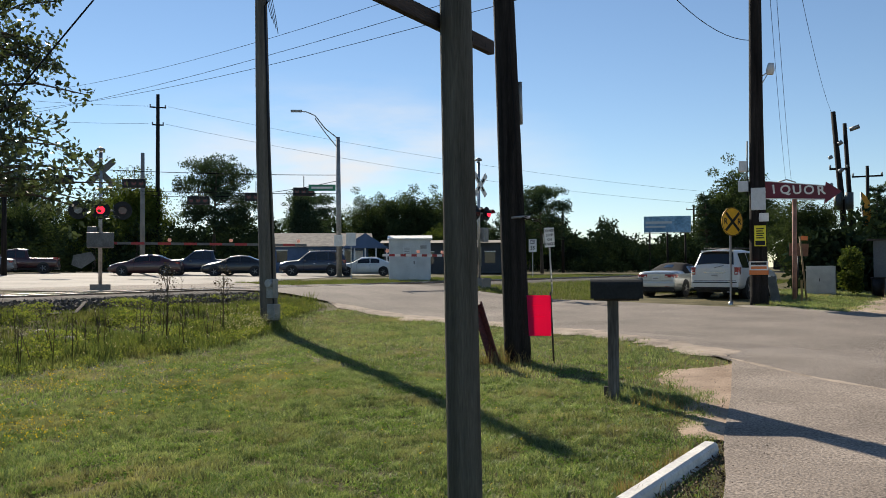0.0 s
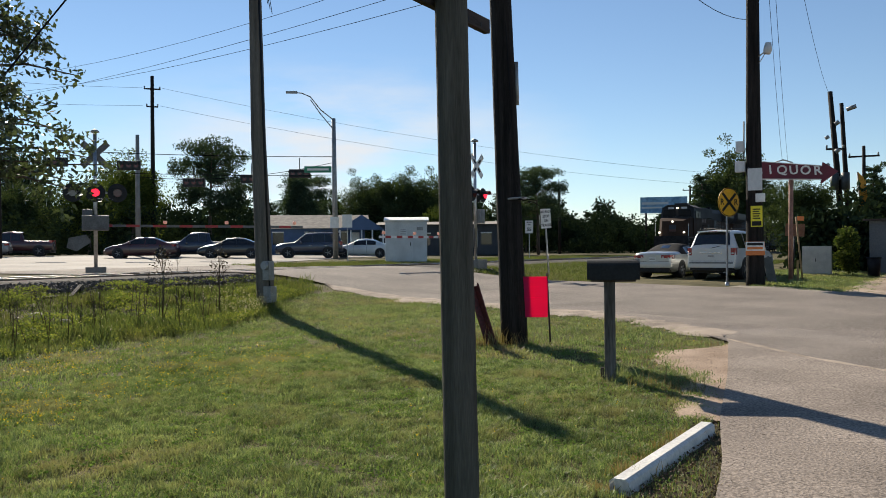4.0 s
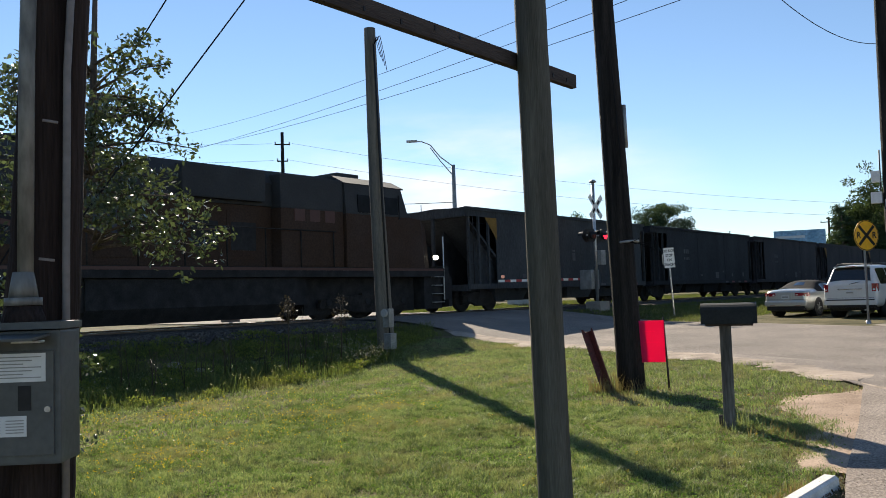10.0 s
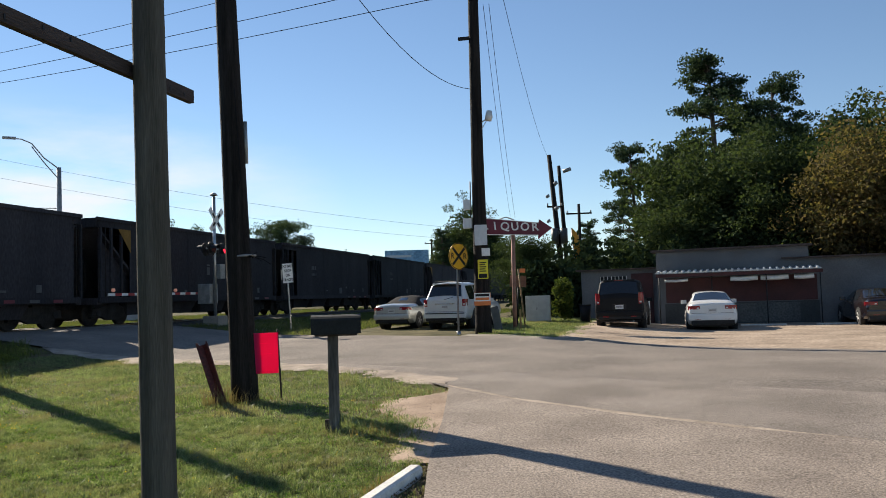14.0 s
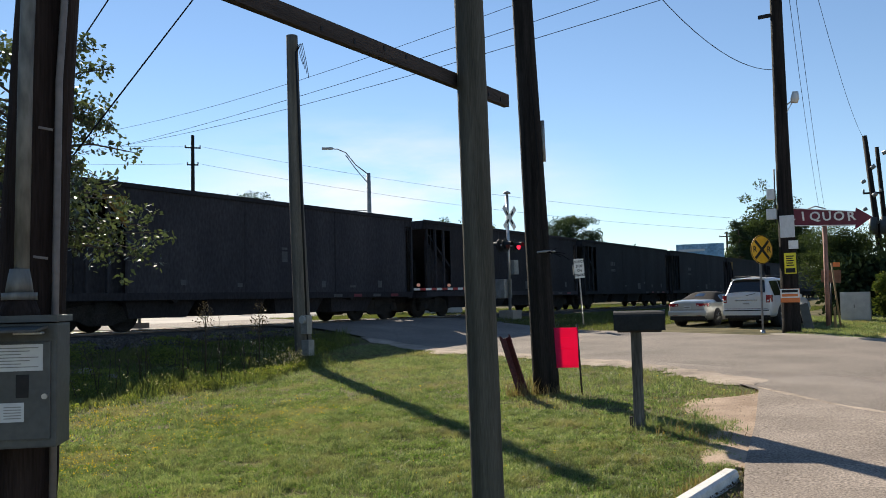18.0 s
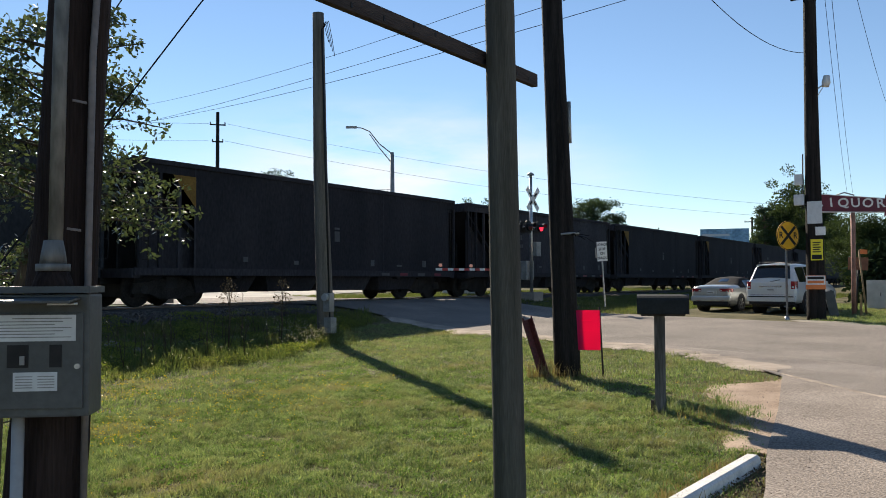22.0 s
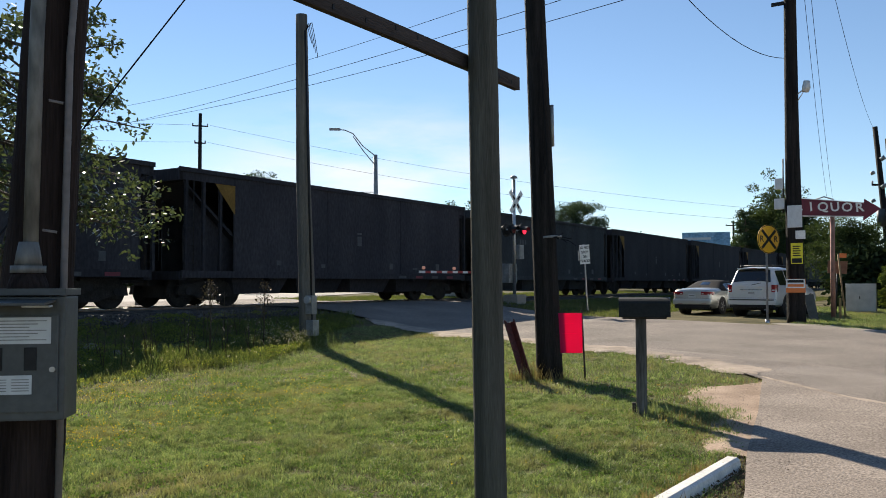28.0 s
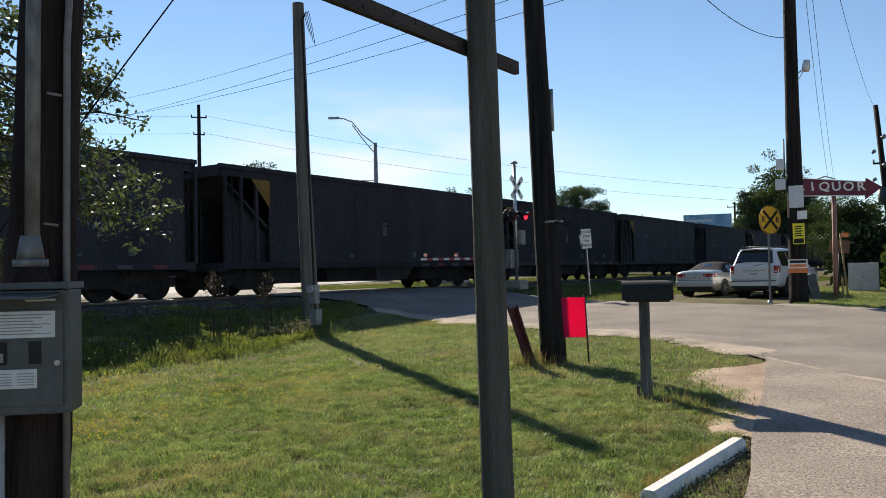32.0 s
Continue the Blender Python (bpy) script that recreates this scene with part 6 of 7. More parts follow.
    part("load_cover", PR([(-w + 0.06, top - 0.12), (w - 0.06, top - 0.12), (w * 0.5, top + 0.02), (0, top + 0.06), (-w * 0.5, top + 0.02)], "y", 0.6, L - 0.6), M_DARK, c)
    for k in range(4):
        y = 3.8 + k * (L - 7.6) / 3
        bay = bmesh.new()
        loft(bay, [[(-1.35, y - 1.25, sill - 0.02), (1.35, y - 1.25, sill - 0.02), (1.35, y + 1.25, sill - 0.02), (-1.35, y + 1.25, sill - 0.02)], [(-1.15, y - 0.95, 0.36), (1.15, y - 0.95, 0.36), (1.15, y + 0.95, 0.36), (-1.15, y + 0.95, 0.36)]])
        for f in bay.faces:
            f.smooth = False
        part("hopper_bay", bay, material, c)
    truck(c, 2.05, 2, 0.46)
    truck(c, L - 2.05, 2, 0.46)
    return c


SMALL = [(4.2, 4.38, 1.25, 1.40), (6.3, 6.5, 1.2, 1.32), (8.2, 8.45, 2.0, 2.34), (8.2, 8.45, 2.40, 2.47), (10.1, 10.3, 1.2, 1.42), (11.6, 11.9, 1.2, 1.27), (13.2, 13.45, 1.2, 1.45)]
WORDS = [(4.6, 4.76, 2.55, 2.78), (4.85, 5.01, 2.55, 2.78), (5.1, 5.26, 2.55, 2.78), (4.6, 4.72, 2.2, 2.34), (4.8, 4.92, 2.2, 2.34), (5.0, 5.12, 2.2, 2.34), (5.2, 5.32, 2.2, 2.34), (9.2, 9.7, 1.15, 1.52), (10.4, 10.6, 1.5, 1.6), (11.9, 12.1, 1.25, 1.45), (13.8, 14.0, 1.25, 1.5), (6.9, 7.2, 1.3, 1.37)]
PROTO = [hopper(M_HOPPER, "dark brown weathered steel hopper car rolling past", SMALL, True), hopper(M_HOPPER3, "black steel hopper car with pale marks rolling past", WORDS, False), hopper(M_HOPPER2, "grey weathered steel hopper car rolling past", SMALL + WORDS[:3], True), hopper(M_HOPPER, "dark brown hopper car with pale marks", WORDS, False)]
KINDS = [2, 1, 3, 0, 0, 3, 1, 0, 3, 1, 1, 0, 3, 0, 0, 3, 3, 0, 2, 0, 0, 0, 0, 2, 3, 0, 0, 1, 0, 3, 0, 2, 0, 0, 3, 0]
first_of = {}
for k in range(36):
    kind = KINDS[k]
    if kind not in first_of:
        ob = first_of[kind] = PROTO[kind]
    else:
        ob = copy_thing(PROTO[kind], pose(-20.1, 0, RAIL_Z))
    moving.append((ob, 4.79 + CAR_L * (11 + k), 0))


def locomotive(label):
    c = thing("locomotive", pose(-20.1, 0, RAIL_Z), label, "locomotive", "locomotives")
    L = 21.7
    part("frame", B(-1.5, 1.5, 0.9, L - 0.9, 1.32, 1.62), M_DARK, c)
    part("sill_stripe", B(1.5, 1.508, 1.0, L - 1.0, 1.52, 1.6), M_LOCORED, c)
    part("sill_stripe", B(-1.508, -1.5, 1.0, L - 1.0, 1.52, 1.6), M_LOCORED, c)
    part("fuel_tank", PR([(-1.38, 0.55), (-1.15, 0.16), (1.15, 0.16), (1.38, 0.55), (1.38, 1.3), (-1.38, 1.3)], "y", 7.7, 14.0), M_DARK, c)
    truck(c, 4.5, 3, 0.53, 1.08)
    truck(c, L - 4.5, 3, 0.53, 1.08)
    part("pilot_plow", PR([(-1.5, 1.3), (1.5, 1.3), (1.5, 0.25), (0.0, 0.15), (-1.5, 0.25)], "y", 0.55, 0.75), M_DARK, c)
    part("pilot_plate", B(-1.5, 1.5, 0.7, 0.95, 0.5, 1.7), M_DARK, c)
    part("rear_plate", B(-1.5, 1.5, L - 0.95, L - 0.75, 0.5, 1.7), M_DARK, c)
    for ye, d in ((0.0, 1), (L, -1)):
        part("coupler", B(-0.14, 0.14, min(ye, ye + d * 0.8), max(ye, ye + d * 0.8), 0.68, 0.98, bevel=0.03), M_TRUCK, c)
        for s in (-1, 1):
            for k in range(4):
                part("step", B(min(s * 1.1, s * 1.5), max(s * 1.1, s * 1.5), min(ye + d * 0.95, ye + d * 1.5), max(ye + d * 0.95, ye + d * 1.5), 0.4 + 0.3 * k, 0.43 + 0.3 * k), M_DULLSTEEL, c)
            part("step_rail", T([(s * 1.48, ye + d * 0.95, 0.5), (s * 1.48, ye + d * 0.95, 2.75)], 0.022, 6), M_PLATE, c)
    nose = bmesh.new()
    loft(nose, [[(-1.05, 1.25, 1.62), (1.05, 1.25, 1.62), (0.95, 1.3, 3.05), (-0.95, 1.3, 3.05)], [(-1.42, 1.9, 1.62), (1.42, 1.9, 1.62), (1.35, 2.0, 3.3), (-1.35, 2.0, 3.3)], [(-1.45, 3.1, 1.62), (1.45, 3.1, 1.62), (1.4, 3.1, 3.4), (-1.4, 3.1, 3.4)]])
    for f in nose.faces:
        f.smooth = False
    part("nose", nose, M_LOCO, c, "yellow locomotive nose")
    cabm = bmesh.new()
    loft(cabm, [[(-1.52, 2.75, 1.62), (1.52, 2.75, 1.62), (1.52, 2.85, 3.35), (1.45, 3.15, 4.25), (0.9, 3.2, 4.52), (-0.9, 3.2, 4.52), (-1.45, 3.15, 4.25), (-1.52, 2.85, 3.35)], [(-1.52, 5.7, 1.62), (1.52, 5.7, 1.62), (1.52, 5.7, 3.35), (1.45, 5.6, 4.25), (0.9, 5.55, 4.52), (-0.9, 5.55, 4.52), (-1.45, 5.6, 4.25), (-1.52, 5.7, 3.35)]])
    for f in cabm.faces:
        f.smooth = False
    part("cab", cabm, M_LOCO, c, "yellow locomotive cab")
    part("cab_roof", PR([(-1.47, 4.26), (-0.92, 4.535), (0.92, 4.535), (1.47, 4.26), (1.49, 4.3), (0.93, 4.58), (-0.93, 4.58), (-1.49, 4.3)], "y", 3.0, 5.75), M_LOCOGREY, c)
    for s in (-1, 1):
        part("windshield", PR([(s * 0.12, 3.5), (s * 1.3, 3.5), (s * 1.22, 4.1), (s * 0.12, 4.15)], "y", 2.80, 2.9), M_CABGLASS, c)
        for y0 in (3.35, 4.35):
            win = part("side_window", B(min(s * 1.51, s * 1.548), max(s * 1.51, s * 1.548), y0, y0 + 0.85, 3.38, 3.95), M_CABGLASS, c)
            part("window_frame", B(min(s * 1.515, s * 1.545), max(s * 1.515, s * 1.545), y0 - 0.05, y0, 3.25, 4.05), M_BLACK, win)
        part("ditch_light", T([(s * 1.1, 0.98, 2.02), (s * 1.1, 0.86, 2.02)], 0.085, 14), M_HEAD, c, "lit ditch light")
        part("headlight", T([(0, 1.28, 3.0), (0, 1.22, 3.0)], 0.085, 14) if s < 0 else T([(0.0, 3.0, 4.28), (0.0, 2.86, 4.28)], 0.085, 14), M_HEAD, c, "lit headlight")
        part("number_board", B(min(s * 0.35, s * 0.85), max(s * 0.35, s * 0.85), 2.98, 3.03, 4.2, 4.38), M_PLATE, c)
    part("nose_emblem", B(-0.3, 0.3, 1.22, 1.262, 2.1, 2.7), M_LOCOBLUE, c)
    part("nose_emblem_bar", B(-0.3, 0.3, 1.21, 1.225, 2.1, 2.3), M_LOCORED, c)
    up = bmesh.new()
    shell = [(1.535, 3.32), (1.535, 3.36), (1.47, 4.265), (0.91, 4.54), (-0.91, 4.54), (-1.47, 4.265), (-1.535, 3.36), (-1.535, 3.32)]
    loft(up, [[(x, 2.83 + 0.36 * max(0, (z - 3.35) / 1.2), z) for x, z in shell], [(x, 5.72, z) for x, z in shell]])
    for f in up.faces:
        f.smooth = False
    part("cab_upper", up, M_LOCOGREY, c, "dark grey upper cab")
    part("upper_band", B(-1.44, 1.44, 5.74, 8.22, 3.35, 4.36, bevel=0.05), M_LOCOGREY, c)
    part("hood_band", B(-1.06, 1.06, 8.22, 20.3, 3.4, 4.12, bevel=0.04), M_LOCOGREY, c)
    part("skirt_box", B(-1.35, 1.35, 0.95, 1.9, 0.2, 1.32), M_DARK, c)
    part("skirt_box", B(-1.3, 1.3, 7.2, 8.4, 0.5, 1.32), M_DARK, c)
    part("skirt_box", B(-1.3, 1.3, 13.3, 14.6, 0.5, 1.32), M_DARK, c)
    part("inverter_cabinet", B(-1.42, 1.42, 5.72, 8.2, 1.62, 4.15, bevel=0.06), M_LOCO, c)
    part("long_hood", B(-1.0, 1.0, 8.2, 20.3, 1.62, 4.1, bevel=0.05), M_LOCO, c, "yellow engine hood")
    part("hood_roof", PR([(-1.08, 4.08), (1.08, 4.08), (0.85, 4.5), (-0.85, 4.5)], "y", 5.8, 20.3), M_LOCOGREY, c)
    part("radiator_flare", PR([(-1.02, 3.3), (-1.5, 3.75), (-1.5, 4.45), (1.5, 4.45), (1.5, 3.75), (1.02, 3.3)], "y", 16.2, 20.5), M_LOCOGREY, c)
    part("dynamic_brake", B(-1.25, 1.25, 8.6, 11.3, 3.5, 4.4, bevel=0.05), M_LOCOGREY, c)
    part("exhaust_stack", B(-0.35, 0.35, 12.4, 13.3, 4.3, 4.62, bevel=0.03), M_BLACK, c)
    for y in (17.1, 18.5, 19.6):
        part("radiator_fan", T([(0, y, 4.45), (0, y, 4.6)], 0.6, 18), M_BLACK, c)
    part("air_conditioner", B(-0.6, 0.6, 4.2, 5.2, 4.55, 4.78, bevel=0.04), M_LOCOGREY, c)
    part("horn_mount", B(-0.05, 0.05, 14.95, 15.05, 4.35, 4.7), M_BLACK, c)
    for k in range(3):
        part("horn", T([(0.15 * (k - 1), 14.7 - 0.1 * k, 4.72), (0.15 * (k - 1), 15.3, 4.74)], [0.11, 0.04], 10), M_BLACK, c)
    for s in (-1, 1):
        for k in range(9):
            y = 8.6 + 1.27 * k
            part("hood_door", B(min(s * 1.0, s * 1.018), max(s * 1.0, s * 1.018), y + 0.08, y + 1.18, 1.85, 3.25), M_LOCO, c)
            if k in (0, 1, 5, 6):
                part("vent", B(min(s * 1.018, s * 1.03), max(s * 1.018, s * 1.03), y + 0.2, y + 1.05, 2.1, 2.9), M_BLACK, c)
        part("radiator_grille", B(min(s * 1.5, s * 1.51), max(s * 1.5, s * 1.51), 16.4, 20.3, 3.8, 4.35), M_BLACK, c)
        for k in range(12):
            y = 6.2 + 1.3 * k
            part("handrail_post", T([(s * 1.46, y, 1.62), (s * 1.46, y, 2.72)], 0.02, 6), M_TRUCK, c)
        part("handrail", T([(s * 1.46, 6.1, 2.72), (s * 1.46, 20.8, 2.72)], 0.02, 6), M_TRUCK, c)
        # waving stripes of the hood emblem and plain bars in place of letters
        for k in range(4):
            z = 2.45 + 0.27 * k
            part("emblem_stripe", PR([(13.9, z), (14.6, z + 0.16), (15.3, z + 0.02), (16.0, z + 0.16), (16.0, z + 0.29), (15.3, z + 0.15), (14.6, z + 0.29), (13.9, z + 0.13)], "x", *sorted((s * 1.02, s * 1.032))), M_LETTER if k % 2 else M_LOCORED, c)
        part("emblem_field", PR([(13.0, 2.45), (13.9, 2.5), (13.9, 3.5), (13.0, 3.4)], "x", *sorted((s * 1.02, s * 1.032))), M_LOCOBLUE, c)
        for k in range(3):
            part("lettering_bar", B(min(s * 1.42, s * 1.43), max(s * 1.42, s * 1.43), 6.1 + 0.6 * k, 6.5 + 0.6 * k, 3.0, 3.5), M_LOCORED, c)
    return c


loco = locomotive("yellow and grey diesel locomotive leading the train, headlights lit")
moving.append((loco, 135.7, 0))
for piece in loco.children_recursive:
    if piece.parent is loco:
        piece.data.transform(Matrix.Diagonal((1, 1.02, 1, 1)))
loco2 = copy_thing(loco, pose(-20.1, 0, RAIL_Z))
tagged(loco2, "yellow and grey diesel locomotive running cab backwards")
moving.append((loco2, 179.35, 180))


# ---- trees ----
def leaf_cloud(centres, spread, per, size, aspect=0.55, droop=0.0, flat=1.0, gen=None):
    """Leaf quads strewn round clump centres."""
    gen = gen or rng
    c = np.repeat(np.asarray(centres, float), per, axis=0)
    n = len(c)
    sp = np.repeat(np.broadcast_to(np.asarray(spread, float), (len(centres),)), per)
    d = gen.normal(size=(n, 3))
    d /= np.linalg.norm(d, axis=1, keepdims=True)
    c = c + d * (sp * gen.uniform(0.15, 1.0, n) ** 0.6)[:, None] * (1, 1, flat)
    a = gen.normal(size=(n, 3))
    a[:, 2] -= droop
    a /= np.linalg.norm(a, axis=1, keepdims=True)
    b = np.cross(a, gen.normal(size=(n, 3)))
    b /= np.linalg.norm(b, axis=1, keepdims=True)
    s = size * gen.uniform(0.6, 1.35, n)
    a, b = a * s[:, None], b * (s * aspect)[:, None]
    return np.stack([c - a * 0.5, c + b * 0.5, c + a * 0.5, c - b * 0.5], 1).reshape(-1, 3)


def tree(name, seed, H, form, leafm, label, leaf=0.34, clumps=150, per=26, spread=0.9, width=1.0):
    """Trunk, limbs and a crown of leaf clumps at the limbs' ends."""
    g = np.random.default_rng(seed)
    t = thing(name, Matrix(), label, "tree", "trees")
    trunk_top = {"pine": 0.93, "oak": 0.62, "cone": 0.95}[form] * H
    lean = g.normal(size=2) * 0.02 * H
    tp = [(lean[0] * f * f, lean[1] * f * f, f * trunk_top) for f in np.linspace(0, 1, 9)]
    r0 = 0.018 * H + 0.06
    part("trunk", T(tp, [r0 * (1 - 0.82 * f) for f in np.linspace(0, 1, 9)], 9), M_BARK, t)
    limbs, cents = bmesh.new(), []
    slim = form == "pine" and width < 1.2
    n_l = 84 if slim else 34 if form != "oak" else 22
    for k in range(n_l):
        f = {"pine": g.uniform(0.24 if slim else 0.36, 1.0), "oak": g.uniform(0.35, 1.0), "cone": g.uniform(0.15, 1.0)}[form]
        az = g.uniform(0, 2 * math.pi)
        zb = f * trunk_top
        if slim:
            reach = H * width * min(0.21, 0.06 + 0.36 * (1 - f))
            rise = g.uniform(0.0, 0.05) * H
        elif form == "pine":
            reach = H * width * (0.17 * math.sin(math.pi * min(0.92, max(0.1, (1.1 - f) / 0.78))) + 0.06)
            rise = g.uniform(-0.02, 0.10) * H
        elif form == "cone":
            reach, rise = H * width * 0.26 * (1.05 - f) + 0.3, g.uniform(-0.02, 0.05) * H
        else:
            reach, rise = H * width * g.uniform(0.16, 0.36) * (1.15 - 0.5 * f), g.uniform(0.05, 0.36) * H
        reach *= g.uniform(0.65, 1.12)
        p0 = Vector((lean[0] * f * f, lean[1] * f * f, zb))
        p2 = p0 + Vector((math.cos(az) * reach, math.sin(az) * reach, rise))
        p1 = p0.lerp(p2, 0.5) + Vector((0, 0, 0.05 * reach * (1 if form != "oak" else -1)))
        rr = max(0.02, r0 * 0.35 * (1 - 0.6 * f))
        tube(limbs, [p0, p1, p2], [rr, rr * 0.6, rr * 0.25], 5)
        m = max(2, int(clumps / n_l))
        for j in range(m):
            q = g.uniform(0.62, 1.05) if slim else g.uniform(0.45, 1.08)
            pt = p0.lerp(p1, q * 2) if q < 0.5 else p1.lerp(p2, (q - 0.5) * 2)
            cents.append(np.array(pt) + g.normal(size=3) * np.array([1, 1, 0.3 if slim else 0.45 if form == "pine" else 0.9]) * spread * 0.75)
    part("branchwork", limbs, M_BARK, t)
    cents = np.array(cents)
    co = leaf_cloud(cents, spread * g.uniform(0.55, 1.15, len(cents)), per, leaf, flat=0.62 if form == "pine" else 0.8, gen=g)
    me = triangles("crown", co, leafm, 4)
    cr = new("crown", me)
    cr.parent = t
    return t


def plant(t, x, y, s=1.0, rz=0.0, first=False, sink=0.15):
    m = Matrix.Translation((x, y, hz(x, y) - sink)) @ Matrix.Rotation(radians(rz), 4, "Z") @ Matrix.Diagonal((s, s, s, 1))
    if first:
        t.matrix_basis = m
        return t
    return copy_thing(t, m)


def stand(proto, places):
    first = True
    for x, y, s in places:
        t = plant(proto, x, y, s, (x * 37 + y * 53) % 360, first)
        first = False


pine_a = tree("pine_tree", 11, 14.5, "pine", M_LEAF_PINE, "broad-crowned dark green pine tree", 0.26, 420, 72, 1.15, 1.6)
pine_b = tree("pine_tree", 12, 18.3, "pine", M_LEAF_PINE, "tall pine tree with open upper crown", 0.20, 560, 80, 0.62, 0.86)
oak_a = tree("oak_tree", 13, 10.5, "oak", M_LEAF_OAK, "rounded dense green oak tree", 0.22, 440, 90, 1.2, 1.35)
oak_b = tree("oak_tree", 14, 9.0, "oak", M_LEAF_LIGHT, "lighter green broadleaf tree", 0.22, 340, 76, 1.1, 1.0)
cone_a = tree("cedar_tree", 15, 11.0, "cone", M_LEAF_PINE, "conical dark green cedar tree", 0.22, 360, 70, 0.85, 0.95)
rust_a = tree("autumn_tree", 16, 9.5, "oak", M_LEAF_RUST, "broadleaf tree turning rusty brown", 0.20, 440, 60, 1.0, 1.15)
stand(pine_a, [(-75.5, 72.8, 0.92), (-36.4, 82.2, 0.69), (-69, 84, 0.72), (-96, 60, 0.9), (-92, 38, 0.8), (-102, 48, 0.85)])
stand(pine_b, [(5.7, 57.8, 1.0), (9.3, 59.2, 0.90), (0.3, 56.1, 0.64), (3.0, 55.0, 0.62), (7.2, 60, 0.74), (13.5, 62, 0.7), (18, 55, 0.72), (11.5, 60, 0.72), (-4.6, 84, 0.46), (-9.6, 96, 0.38), (-1.9, 84, 0.36), (-28.9, 124.8, 0.66)])
stand(oak_a, [(-63.0, 97.0, 1.1), (-59, 103, 1.0), (-67, 95, 0.95), (-80, 62, 0.8), (-86, 48, 0.8), (-90, 30, 0.85), (-50, 112, 0.8), (6.4, 49.0, 0.92), (11.0, 50.5, 0.95), (2.2, 50.0, 0.62), (4.6, 53.5, 0.98), (9.0, 55.5, 1.08), (14.0, 55.0, 1.15), (16, 48, 1.0), (-98, 14, 0.9), (-8.6, 66, 0.55), (-72, 108, 0.85), (-84, 54, 0.7), (-94, 22, 0.8)])
oak_c = tree("oak_tree", 17, 8.2, "oak", M_LEAF_OAK, "compact dark green roadside tree", 0.17, 320, 90, 0.75, 0.72)
stand(oak_c, [(-28.3, 127.5, 1.58), (-26.2, 132.0, 1.45), (-24.9, 138.0, 1.2)])
stand(oak_b, [(-73.6, 60.0, 1.18), (-70, 52, 0.7), (-79, 40, 0.7), (-46, 100, 0.6), (-85, 20, 0.8), (-54, 90, 0.55)])
stand(cone_a, [(-67.5, 79.5, 0.9), (-84, 70, 0.75), (-5.0, 98, 0.7), (0.0, 88, 0.6)])
stand(rust_a, [(10.9, 43.8, 1.0), (13.6, 42.5, 1.0), (12.4, 46.5, 0.85), (15.8, 44, 1.1)])

# dense woods that close the distance, with an uneven top
WOODS = [(-95, 12.0), (-64, 12.0), (-56, 12.2), (-52, 11.0), (-44, 9.5), (-38, 11.0), (-34, 10.0), (-28, 9.4), (-24, 9.0), (-21, 9.2), (-18.5, 8.4), (-16, 7.6), (-13.5, 7.4), (-11, 7.8), (-6, 7.6), (0, 7.4), (30, 8.0)]


def woods_top(deg):
    base = np.interp(deg, [a for a, z in WOODS], [z for a, z in WOODS])
    return base + np.array([1.3 * noise.noise((d * 0.9, 0.0, 3.0)) + 0.9 * noise.noise((d * 3.1, 5.0, 0.0)) for d in np.atleast_1d(deg)])


def off_track(x):
    return np.abs(x + 20.1) > 5.0


wood_c, wood_r = [], []
for k in range(300):
    d, dist = rng.uniform(-93, 28), rng.uniform(116, 150)
    x, y = dist * math.sin(math.radians(d)), dist * math.cos(math.radians(d))
    if not off_track(x):
        continue
    top = float(woods_top(d)[0]) * rng.uniform(0.72, 1.06) * dist / 135
    wide = rng.uniform(1.8, 3.6)
    base = rng.uniform(0.0, 0.35) * top
    for j in range(20):
        q = rng.uniform(0, 1)
        f = math.sqrt(max(0.0, 1 - (2 * q - 0.85) ** 2 / 1.4)) if q < 0.97 else 0.2
        a = rng.uniform(0, 2 * math.pi)
        rr = wide * f * rng.uniform(0.45, 1.0)
        wood_c.append((x + rr * math.cos(a), y + rr * math.sin(a), 0.9 + base + (top - base - 1.2) * q))
        wood_r.append(rng.uniform(0.7, 1.5))
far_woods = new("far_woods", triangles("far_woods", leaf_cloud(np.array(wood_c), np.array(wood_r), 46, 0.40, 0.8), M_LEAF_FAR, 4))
tagged(far_woods, "dark green woods along the horizon", "woods", kind="stuff")
# near-black sheet behind the crowns: the shade between far trees, put into its colour
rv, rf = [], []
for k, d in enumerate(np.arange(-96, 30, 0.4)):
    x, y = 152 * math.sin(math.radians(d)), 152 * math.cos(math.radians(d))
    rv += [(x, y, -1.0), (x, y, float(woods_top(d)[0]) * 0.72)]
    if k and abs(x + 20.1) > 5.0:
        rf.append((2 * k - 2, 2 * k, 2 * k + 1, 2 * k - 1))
tagged(sheet_from("woods_backdrop", rv, rf, mat("woods_shade", (0.012, 0.018, 0.012), 1.0, var=0.6, scale=0.4, fine=1.6, bump=0.0, spec=0.0)), "dark sheet standing in for the shade inside the distant woods", "backdrop", kind="structure")
hx = np.r_[rng.uniform(-104, -64, 900), rng.uniform(-3.6, 20, 320), rng.uniform(-5.2, -2.6, 120), rng.uniform(-64, -30, 260)]
hy = np.r_[rng.uniform(8, 92, 900), rng.uniform(46, 50, 320), rng.uniform(40.4, 42.0, 120), rng.uniform(100, 116, 260)]
ht = np.r_[np.full(900, 4.6), np.full(320, 3.6), np.full(120, 2.0), np.full(260, 4.2)]
ch = np.stack([hx, hy, height(hx, hy) + rng.uniform(0.1, 1, len(hx)) ** 1.2 * ht], 1)
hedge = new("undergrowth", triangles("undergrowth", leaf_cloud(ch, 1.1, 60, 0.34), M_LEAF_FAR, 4))
